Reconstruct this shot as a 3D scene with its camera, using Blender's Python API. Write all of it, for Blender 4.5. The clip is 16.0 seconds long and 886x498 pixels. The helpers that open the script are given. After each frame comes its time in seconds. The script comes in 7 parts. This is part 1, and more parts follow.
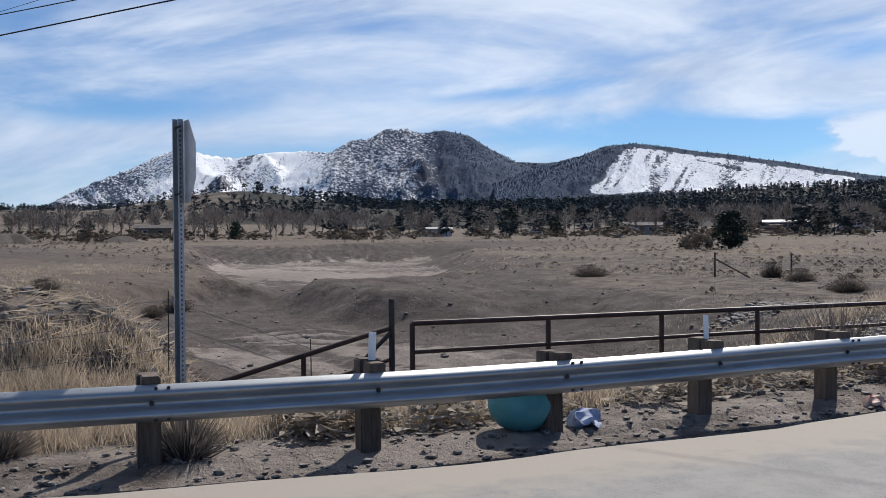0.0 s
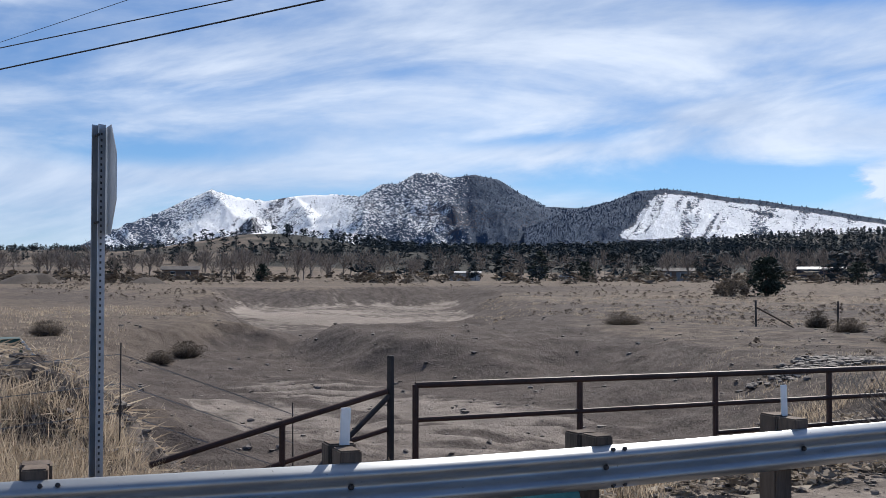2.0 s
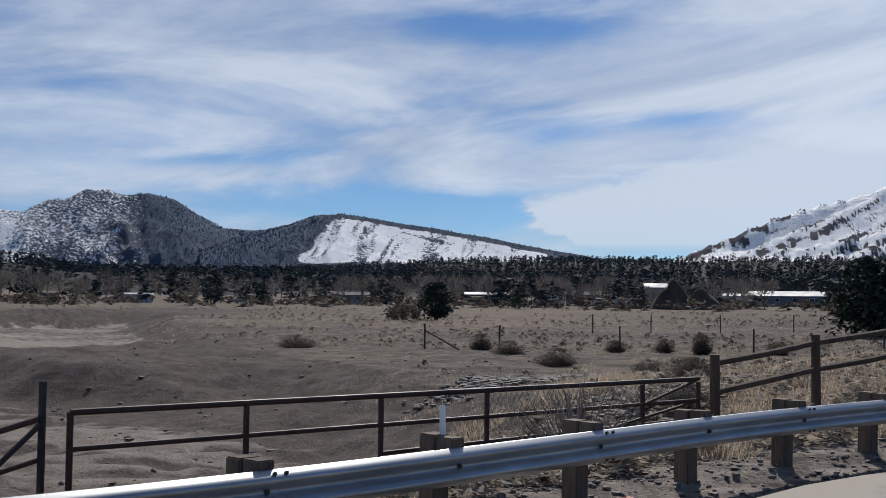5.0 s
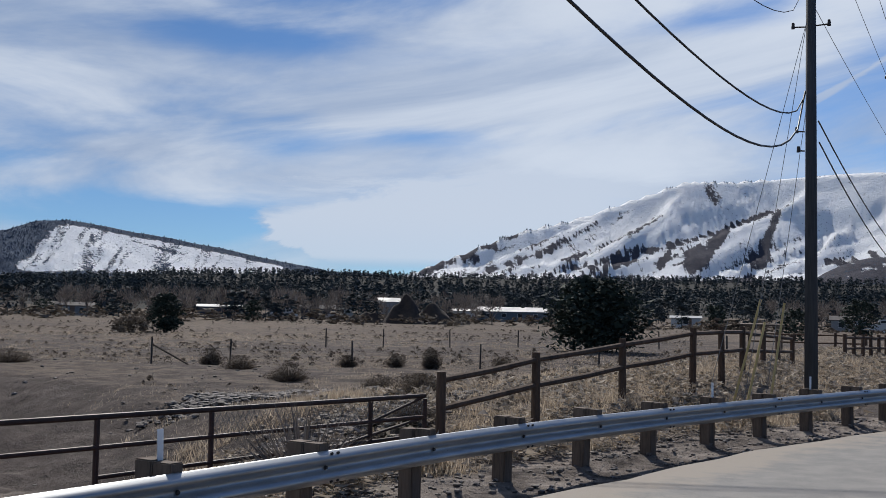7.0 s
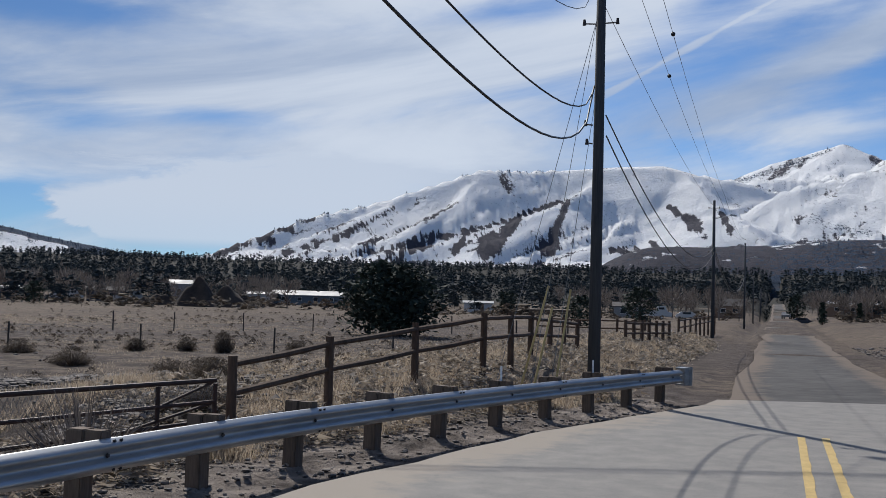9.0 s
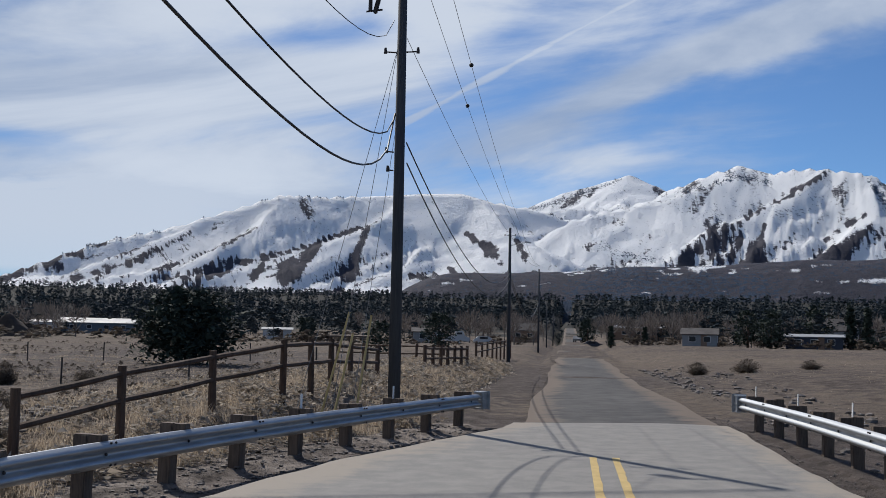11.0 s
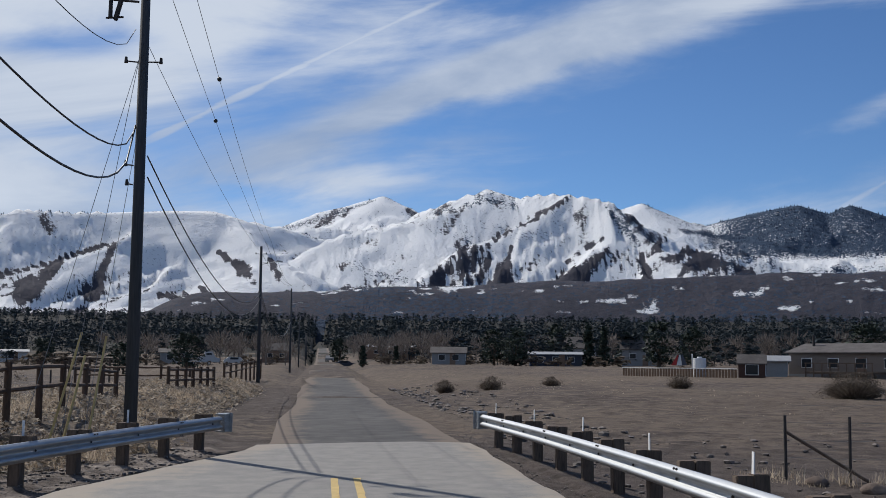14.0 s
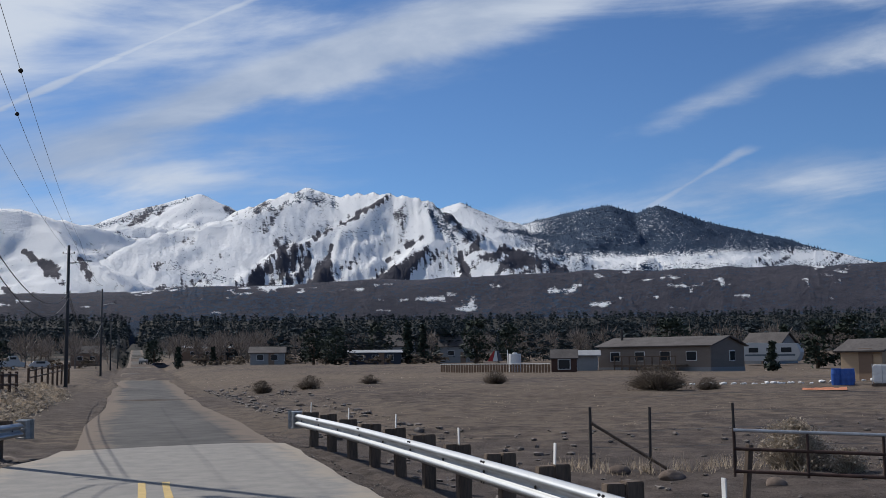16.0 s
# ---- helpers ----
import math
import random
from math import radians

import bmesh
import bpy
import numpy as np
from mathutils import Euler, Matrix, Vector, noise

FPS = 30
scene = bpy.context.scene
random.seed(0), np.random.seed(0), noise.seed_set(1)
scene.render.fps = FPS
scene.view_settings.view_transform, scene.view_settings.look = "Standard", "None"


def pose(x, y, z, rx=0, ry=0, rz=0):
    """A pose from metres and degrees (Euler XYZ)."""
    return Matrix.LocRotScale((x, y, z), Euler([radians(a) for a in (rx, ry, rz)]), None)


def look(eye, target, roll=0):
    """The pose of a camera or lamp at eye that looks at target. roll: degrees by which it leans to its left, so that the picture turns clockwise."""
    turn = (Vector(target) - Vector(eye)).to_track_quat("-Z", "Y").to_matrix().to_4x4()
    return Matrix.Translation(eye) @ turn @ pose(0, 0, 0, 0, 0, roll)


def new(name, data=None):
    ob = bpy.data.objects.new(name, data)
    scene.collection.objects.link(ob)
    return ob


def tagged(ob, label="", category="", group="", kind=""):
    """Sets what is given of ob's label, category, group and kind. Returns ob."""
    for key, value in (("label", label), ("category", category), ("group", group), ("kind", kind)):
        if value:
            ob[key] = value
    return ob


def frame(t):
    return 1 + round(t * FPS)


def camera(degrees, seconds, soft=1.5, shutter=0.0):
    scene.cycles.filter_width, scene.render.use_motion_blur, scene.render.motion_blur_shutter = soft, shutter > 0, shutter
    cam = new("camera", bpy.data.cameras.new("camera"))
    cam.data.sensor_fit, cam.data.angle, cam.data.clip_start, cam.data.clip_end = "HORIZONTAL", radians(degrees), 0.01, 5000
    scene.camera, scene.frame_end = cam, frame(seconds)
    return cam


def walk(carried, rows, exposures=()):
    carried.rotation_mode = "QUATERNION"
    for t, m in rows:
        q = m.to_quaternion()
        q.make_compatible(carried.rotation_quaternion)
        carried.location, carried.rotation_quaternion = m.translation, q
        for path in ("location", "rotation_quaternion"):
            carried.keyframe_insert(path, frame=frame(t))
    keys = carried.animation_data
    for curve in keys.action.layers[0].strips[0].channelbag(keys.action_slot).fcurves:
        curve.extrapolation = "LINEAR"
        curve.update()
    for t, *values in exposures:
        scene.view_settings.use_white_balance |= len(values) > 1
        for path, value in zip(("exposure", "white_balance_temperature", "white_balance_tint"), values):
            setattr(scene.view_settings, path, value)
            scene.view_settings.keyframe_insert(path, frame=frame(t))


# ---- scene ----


def view(x, y, z, yaw, pitch, roll):
    """A camera pose: yaw to the left of the road's direction, pitch up, roll."""
    return pose(x, y, z, 90 + pitch, 0, yaw) @ pose(0, 0, 0, 0, 0, roll)


cam = camera(43.42, 16.0, 0.65)
PATH = [
    (0.0, view(1.896, -1.838, 1.918, 55.65, -0.80, -0.47)),
    (0.5, view(0.136, -0.399, 1.905, 57.14, -0.74, -0.44)),
    (1.0, view(-0.034, -0.261, 1.897, 57.71, -0.28, -0.39)),
    (1.5, view(-0.038, -0.266, 1.905, 57.80, 0.49, -0.22)),
    (2.0, view(-0.045, -0.255, 1.912, 57.17, 1.47, 0.07)),
    (2.5, view(-0.041, -0.241, 1.914, 55.77, 2.26, 0.18)),
    (3.0, view(-0.040, -0.219, 1.910, 53.72, 2.71, 0.20)),
    (3.5, view(-0.035, -0.200, 1.908, 51.19, 2.71, 0.15)),
    (4.0, view(-0.033, -0.181, 1.907, 48.14, 2.62, 0.26)),
    (4.5, view(-0.033, -0.165, 1.906, 44.64, 2.59, 0.48)),
    (5.0, view(-0.045, -0.145, 1.906, 40.67, 2.75, 0.58)),
    (5.2, view(-0.049, -0.141, 1.906, 38.99, 2.82, 0.62)),
    (7.3, view(-0.063, 0.004, 1.969, 25.64, 3.64, 1.35)),
    (7.5, view(-0.062, 0.002, 1.969, 24.68, 3.61, 1.48)),
    (8.0, view(-0.050, -0.005, 1.967, 22.18, 3.47, 1.59)),
    (8.5, view(-0.049, 0.015, 1.969, 19.46, 3.23, 1.65)),
    (9.0, view(-0.057, 0.042, 1.970, 16.68, 3.05, 1.62)),
    (11.3, view(-0.085, 0.086, 1.978, 4.92, 4.85, 1.09)),
    (11.5, view(-0.081, 0.085, 1.978, 3.91, 4.98, 1.10)),
    (12.0, view(-0.059, 0.099, 1.979, 1.41, 5.24, 1.12)),
    (12.5, view(-0.019, 0.163, 1.978, -0.83, 5.45, 1.09)),
    (13.0, view(0.016, 0.220, 1.978, -2.90, 5.68, 1.03)),
    (13.5, view(0.052, 0.256, 1.977, -4.63, 5.82, 0.88)),
    (14.0, view(0.101, 0.281, 1.979, -6.22, 5.81, 0.52)),
    (14.5, view(0.134, 0.284, 1.981, -7.64, 5.66, 0.22)),
    (15.0, view(0.152, 0.285, 1.977, -9.15, 5.54, -0.06)),
    (15.5, view(0.178, 0.265, 1.974, -11.51, 5.55, -0.28)),
    (16.0, view(0.220, 0.207, 1.970, -15.50, 5.74, -0.52)),
]

walk(cam, PATH, [(0.0, 0.30), (1.5, 0.42), (3.5, 0.12), (5.0, -0.04), (16.0, -0.14)])

# ---- sky, sun ----
SUN_AZ, SUN_EL = 34.0, 42.0        # degrees to the left of the road's direction, degrees up
world = bpy.data.worlds.new("sky")
scene.world = world
world.use_nodes = True
wt = world.node_tree
wt.nodes.clear()


def wn(kind):
    return wt.nodes.new(kind)


def wmath(op, a, b=0.0, clamp=False):
    node = wn("ShaderNodeMath")
    node.operation, node.use_clamp = op, clamp
    for i, v in enumerate((a, b)):
        if isinstance(v, (int, float)):
            node.inputs[i].default_value = v
        else:
            wt.links.new(v, node.inputs[i])
    return node.outputs[0]


def wramp(value, lo, hi, to_lo=0.0, to_hi=1.0):
    node = wn("ShaderNodeMapRange")
    node.interpolation_type = "SMOOTHSTEP"
    wt.links.new(value, node.inputs[0])
    for i, v in zip((1, 2, 3, 4), (lo, hi, to_lo, to_hi)):
        node.inputs[i].default_value = v
    return node.outputs[0]


sky = wn("ShaderNodeTexSky")
sky.sky_type, sky.sun_disc = "NISHITA", False
sky.sun_elevation, sky.sun_rotation, sky.altitude = radians(SUN_EL), radians(-SUN_AZ), 2000
sky.air_density, sky.dust_density, sky.ozone_density = 1.0, 0.4, 1.6
coord = wn("ShaderNodeTexCoord")
split = wn("ShaderNodeSeparateXYZ")
wt.links.new(coord.outputs["Generated"], split.inputs[0])
SX, SY, SZ = split.outputs
low = wmath("MAXIMUM", wmath("ADD", SZ, 0.16), 0.05)
PX, PY = wmath("DIVIDE", SX, low), wmath("DIVIDE", SY, low)      # a flat layer of high cloud


def layer(wide, tall, scale, detail, rough, seed, distortion=0.0, rise=0.15):
    """Streaky noise round the sky: long level streaks that rise a little to the right."""
    tilt = wmath("SUBTRACT", SZ, wmath("MULTIPLY", wmath("ADD", wmath("MULTIPLY", SX, 0.9), wmath("MULTIPLY", SY, 0.42)), rise))
    mix = wn("ShaderNodeCombineXYZ")
    wt.links.new(wmath("MULTIPLY", SX, wide), mix.inputs[0])
    wt.links.new(wmath("MULTIPLY", SY, wide), mix.inputs[1])
    wt.links.new(wmath("ADD", wmath("MULTIPLY", tilt, tall), seed), mix.inputs[2])
    tex = wn("ShaderNodeTexNoise")
    wt.links.new(mix.outputs[0], tex.inputs["Vector"])
    tex.inputs["Scale"].default_value, tex.inputs["Detail"].default_value = scale, detail
    tex.inputs["Roughness"].default_value, tex.inputs["Distortion"].default_value = rough, distortion
    return tex.outputs[0]


def contrail(az0, el0, az1, el1, width, strength):
    """A straight vapour trail between two directions, on the same layer."""
    ends = []
    for az, el in ((az0, el0), (az1, el1)):
        d = Vector((-math.sin(radians(az)) * math.cos(radians(el)), math.cos(radians(az)) * math.cos(radians(el)), math.sin(radians(el))))
        ends.append(Vector((d.x / (d.z + 0.16), d.y / (d.z + 0.16))))
    way = ends[1] - ends[0]
    length = way.length
    way.normalize()
    u = wmath("ADD", wmath("MULTIPLY", PX, way.x), wmath("MULTIPLY", PY, way.y))
    u = wmath("SUBTRACT", u, ends[0].dot(way))
    v = wmath("ADD", wmath("MULTIPLY", PX, -way.y), wmath("MULTIPLY", PY, way.x))
    v = wmath("ABSOLUTE", wmath("SUBTRACT", v, ends[0].dot(Vector((-way.y, way.x)))))
    v = wmath("ADD", v, wmath("MULTIPLY", wmath("SUBTRACT", FINE, 0.5), width * 2.2))
    inside = wmath("MULTIPLY", wramp(u, 0, length * 0.15), wramp(u, length * 0.88, length, 1, 0))
    return wmath("MULTIPLY", wmath("MULTIPLY", wramp(v, 0, width, 1, 0), inside), strength)


BROAD = layer(1.9, 6.0, 1.0, 5, 0.52, 3.7, 0.4, 0.12)
STREAK = layer(2.6, 12.0, 1.0, 7, 0.57, 9.1, 0.5, 0.13)
FINE = layer(9.0, 34.0, 1.0, 7, 0.62, 1.3, 0.4, 0.15)
AZ = wmath("MULTIPLY", wmath("ARCTAN2", wmath("MULTIPLY", SX, -1.0), SY), 57.296)      # degrees left of the road
EL = wmath("MULTIPLY", wmath("ARCSINE", SZ), 57.296)
AZ_TRUE, EL_TRUE = AZ, EL
AZ = wmath("ADD", AZ, wmath("MULTIPLY", wmath("SUBTRACT", BROAD, 0.5), 9.0))
EL = wmath("ADD", EL, wmath("MULTIPLY", wmath("SUBTRACT", STREAK, 0.5), 2.4))


def wmad(a, b, c):
    node = wn("ShaderNodeMath")
    node.operation = "MULTIPLY_ADD"
    for i, v in enumerate((a, b, c)):
        if isinstance(v, (int, float)):
            node.inputs[i].default_value = v
        else:
            wt.links.new(v, node.inputs[i])
    return node.outputs[0]


# veils and gaps of the high cloud: bearing, height, their half spreads, rise to the right, amount
VEILS_WASH = ((71.5, 6.1, 4.7, 0.7, 0.0, -0.22), (76, 3.7, 3.5, 1.5, 0.0, 0.12), (66.3, 5.1, 7.6, 0.9, 0.0, 0.14), (70.8, 9.2, 4.9, 0.7, 0.05, -0.12),
              (58.3, 12.3, 14.5, 1.7, 0.1, 0.10), (43.0, 5.0, 7.5, 0.9, 0.0, -0.42), (50, 7.2, 4.9, 0.5, 0.05, -0.22), (36.2, 8.8, 4.0, 0.9, 0.1, -0.20),
              (44.2, 7.8, 6.7, 0.7, 0.1, 0.16), (52.9, 6.5, 5.8, 0.6, 0.0, 0.1), (31.3, 9.7, 3.2, 0.9, 0.0, -0.12), (39.5, 4.0, 3.2, 1.4, 0.0, -0.24),
              (38.6, 13.8, 5.8, 0.8, 0.0, -0.22))
VEILS_ROAD = ((24.5, 12, 8.7, 1.2, 0.2, 0.16), (14.9, 12.9, 7.3, 1.7, 0.15, 0.16), (28.6, 9.4, 3.5, 0.6, 0.0, -0.12), (30.8, 10.8, 5.2, 0.6, 0.1, 0.12),
              (13.4, 15.7, 4.7, 0.9, 0.1, -0.2), (16.0, 7.5, 8, 1.8, 0.0, 0.20), (-5.6, 13.5, 9.0, 1.3, 0.38, 0.40), (-15.5, 16.9, 7.3, 1.3, 0.3, 0.36),
              (3.9, 15.6, 3.6, 1.4, 0.4, -0.16), (-19.5, 11.3, 9.0, 2.8, 0.3, -0.28), (-9.2, 11.1, 6.7, 0.6, 0.05, 0.12), (1.1, 9.7, 5.8, 1.5, 0.1, 0.16),
              (-31.4, 13.5, 7.6, 0.9, 0.28, 0.30), (-33.1, 8.7, 7.6, 1.2, 0.1, 0.22), (-24.4, 16.9, 5.8, 1.6, 0.2, -0.14), (1.2, 8.3, 5.8, 0.7, 0.0, -0.14))
amount = wmath("ADD", wmath("ADD", wmath("MULTIPLY", BROAD, 0.55), wmath("MULTIPLY", STREAK, 0.80)), wmath("MULTIPLY", FINE, 0.26))
amount = wmath("ADD", amount, wmath("MULTIPLY", SX, -0.21))
for az0, el0, wide, tall, rise, much in VEILS_WASH + VEILS_ROAD:
    du = wmad(AZ, 1 / wide, -az0 / wide)
    dv = wmad(du, rise * wide / tall, wmad(EL, 1 / tall, -el0 / tall))
    q = wmad(dv, dv, wmath("MULTIPLY", du, du))
    amount = wmad(wmath("POWER", 0.3679, q), much, amount)
cover = wramp(amount, 0.69, 1.07)
# a bank of thicker cloud with a ragged edge
ragged = wmath("MULTIPLY", wmath("SUBTRACT", FINE, 0.5), 6.0)
edge_in = wramp(wmath("SUBTRACT", wmath("ADD", wmad(wmath("ABSOLUTE", wmath("SUBTRACT", EL_TRUE, 5.4)), -1.1, 37.6), ragged), AZ_TRUE), 0.0, 0.9)
under = wramp(wmath("SUBTRACT", wmath("ADD", wmad(AZ_TRUE, -0.22, 15.2), ragged), EL_TRUE), 0.0, 2.6)
bank = wmath("MULTIPLY", wmath("MULTIPLY", edge_in, under), wmath("MULTIPLY", wramp(EL_TRUE, 2.2, 3.2), wramp(AZ_TRUE, 4.0, 20.0)))
cover = wmath("MAXIMUM", cover, wmath("MULTIPLY", bank, 1.0))
cover = wmath("MULTIPLY", cover, wramp(SZ, 0.0, 0.10, 0.65, 1.0))
for trail in ((10.0, 10.2, -8.0, 19.2, 0.022, 0.85), (40.9, 11.4, 36.8, 11.8, 0.012, 0.9), (33.5, 12.3, 21.5, 13.4, 0.014, 0.75),
              (-25.5, 7.3, -31.5, 10.6, 0.03, 0.65), (48.8, 9.8, 43.5, 10.9, 0.013, 0.7)):
    cover = wmath("MAXIMUM", cover, contrail(*trail))
cover = wmath("MULTIPLY", cover, 0.92)
mixer = wn("ShaderNodeMix")
mixer.data_type = "RGBA"
wt.links.new(cover, mixer.inputs["Factor"])
tint = wn("ShaderNodeMix")
tint.data_type, tint.blend_type = "RGBA", "MULTIPLY"
tint.inputs["Factor"].default_value = 1.0
tint.inputs["B"].default_value = (0.56, 0.78, 1.04, 1)
wt.links.new(sky.outputs[0], tint.inputs["A"])
haze = wn("ShaderNodeMix")
haze.data_type, haze.blend_type = "RGBA", "MULTIPLY"
haze.inputs["Factor"].default_value = 1.0
wt.links.new(tint.outputs["Result"], haze.inputs["A"])
wt.links.new(wramp(AZ, 5.0, 45.0, 1.0, 0.72), haze.inputs["B"])
wt.links.new(haze.outputs["Result"], mixer.inputs["A"])
shade = wn("ShaderNodeMix")
shade.data_type = "RGBA"
wt.links.new(wmath("MAXIMUM", wramp(STREAK, 0.3, 0.72), wmath("MULTIPLY", bank, 0.8)), shade.inputs["Factor"])
shade.inputs["A"].default_value = (3.3, 4.3, 6.2, 1)
shade.inputs["B"].default_value = (7.2, 7.9, 9.0, 1)
wt.links.new(shade.outputs["Result"], mixer.inputs["B"])
back = wn("ShaderNodeBackground")
back.inputs["Strength"].default_value = 0.095
wt.links.new(mixer.outputs["Result"], back.inputs["Color"])
wt.links.new(back.outputs[0], wn("ShaderNodeOutputWorld").inputs["Surface"])

sun = new("sun", bpy.data.lights.new("sun", "SUN"))
sun.data.energy, sun.data.angle, sun.data.color = 4.5, radians(0.6), (1.0, 0.95, 0.88)
az, el = radians(SUN_AZ), radians(SUN_EL)
sun.matrix_world = look((0, 0, 50), (50 * math.sin(az) * math.cos(el), -50 * math.cos(az) * math.cos(el), 50 - 50 * math.sin(el)))

# ---- materials ----
def socket(tree, value, target):
    if isinstance(value, (int, float, tuple)):
        target.default_value = value if not isinstance(value, tuple) or len(value) == 4 else (*value, 1)
    else:
        tree.links.new(value, target)


def grain(tree, scale, detail=6, rough=0.6, stretch=(1, 1, 1), coords="Object", distortion=0.0):
    """A noise, 0 to 1, in metres of the object (or Generated)."""
    tc = tree.nodes.new("ShaderNodeTexCoord")
    mp = tree.nodes.new("ShaderNodeMapping")
    mp.inputs["Scale"].default_value = stretch
    tree.links.new(tc.outputs[coords], mp.inputs[0])
    tex = tree.nodes.new("ShaderNodeTexNoise")
    tree.links.new(mp.outputs[0], tex.inputs["Vector"])
    tex.inputs["Scale"].default_value, tex.inputs["Detail"].default_value = scale, detail
    tex.inputs["Roughness"].default_value, tex.inputs["Distortion"].default_value = rough, distortion
    return tex.outputs[0]


def ramp(tree, value, lo, hi, to_lo=0.0, to_hi=1.0):
    node = tree.nodes.new("ShaderNodeMapRange")
    socket(tree, value, node.inputs[0])
    for i, v in zip((1, 2, 3, 4), (lo, hi, to_lo, to_hi)):
        socket(tree, v, node.inputs[i])
    return node.outputs[0]


def calc(tree, op, a, b=0.0):
    node = tree.nodes.new("ShaderNodeMath")
    node.operation = op
    socket(tree, a, node.inputs[0])
    socket(tree, b, node.inputs[1])
    return node.outputs[0]


def blend(tree, factor, a, b, kind="MIX"):
    node = tree.nodes.new("ShaderNodeMix")
    node.data_type, node.blend_type = "RGBA", kind
    socket(tree, factor, node.inputs["Factor"])
    socket(tree, a, node.inputs["A"])
    socket(tree, b, node.inputs["B"])
    return node.outputs["Result"]


def attribute(tree, name):
    node = tree.nodes.new("ShaderNodeAttribute")
    node.attribute_name = name
    return node.outputs["Fac"]


def bump(tree, height, strength, distance):
    node = tree.nodes.new("ShaderNodeBump")
    node.inputs["Strength"].default_value, node.inputs["Distance"].default_value = strength, distance
    tree.links.new(height, node.inputs["Height"])
    return node.outputs[0]


def surface(name, colour, roughness=0.8, metallic=0.0, normal=None, build=None):
    """A Principled material. build(tree) may return a dict of sockets for colour, roughness, normal."""
    m = bpy.data.materials.new(name)
    m.use_nodes = True
    tree = m.node_tree
    bsdf = tree.nodes["Principled BSDF"]
    given = {"colour": colour, "roughness": roughness, "metallic": metallic}
    if build:
        given.update(build(tree))
    socket(tree, given["colour"], bsdf.inputs["Base Color"])
    socket(tree, given["roughness"], bsdf.inputs["Roughness"])
    socket(tree, given["metallic"], bsdf.inputs["Metallic"])
    bsdf.inputs["Specular IOR Level"].default_value = given.get("specular", 0.3)
    if "normal" in given:
        tree.links.new(given["normal"], bsdf.inputs["Normal"])
    return m


def speckled(name, dark, light, scale, roughness=0.85, relief=0.3, size=0.02, stretch=(1, 1, 1), metallic=0.0, coarse=0.15, specular=0.3):
    """Two tones at two scales, with a relief."""
    def build(tree):
        fine = grain(tree, scale, 8, 0.65, stretch)
        big = grain(tree, scale * coarse, 3, 0.5, stretch)
        both = calc(tree, "ADD", calc(tree, "MULTIPLY", fine, 0.6), calc(tree, "MULTIPLY", big, 0.4))
        rnd = tree.nodes.new("ShaderNodeObjectInfo").outputs["Random"]
        both = calc(tree, "ADD", both, ramp(tree, rnd, 0, 1, -0.05, 0.05))
        return {"colour": blend(tree, ramp(tree, both, 0.32, 0.68), dark, light), "normal": bump(tree, fine, relief, size),
                "roughness": ramp(tree, big, 0.3, 0.7, min(1, roughness + 0.08), max(0.05, roughness - 0.08)), "specular": specular}
    return surface(name, light, roughness, metallic, build=build)


def islands(name, dark, light, roughness=0.8, spec=0.2, thin=0.0):
    """Tone by the piece: leaves, blades, stones of one mesh. thin: how much light a blade lets through."""
    def build(tree):
        rnd = tree.nodes.new("ShaderNodeNewGeometry").outputs["Random Per Island"]
        return {"colour": blend(tree, rnd, dark, light), "specular": spec}
    m = surface(name, light, roughness, build=build)
    if thin:
        tree = m.node_tree
        bsdf, out = tree.nodes["Principled BSDF"], tree.nodes["Material Output"]
        lucent, mix = tree.nodes.new("ShaderNodeBsdfTranslucent"), tree.nodes.new("ShaderNodeMixShader")
        tree.links.new(bsdf.inputs["Base Color"].links[0].from_socket, lucent.inputs["Color"])
        mix.inputs[0].default_value = thin
        tree.links.new(bsdf.outputs[0], mix.inputs[1])
        tree.links.new(lucent.outputs[0], mix.inputs[2])
        tree.links.new(mix.outputs[0], out.inputs["Surface"])
    return m


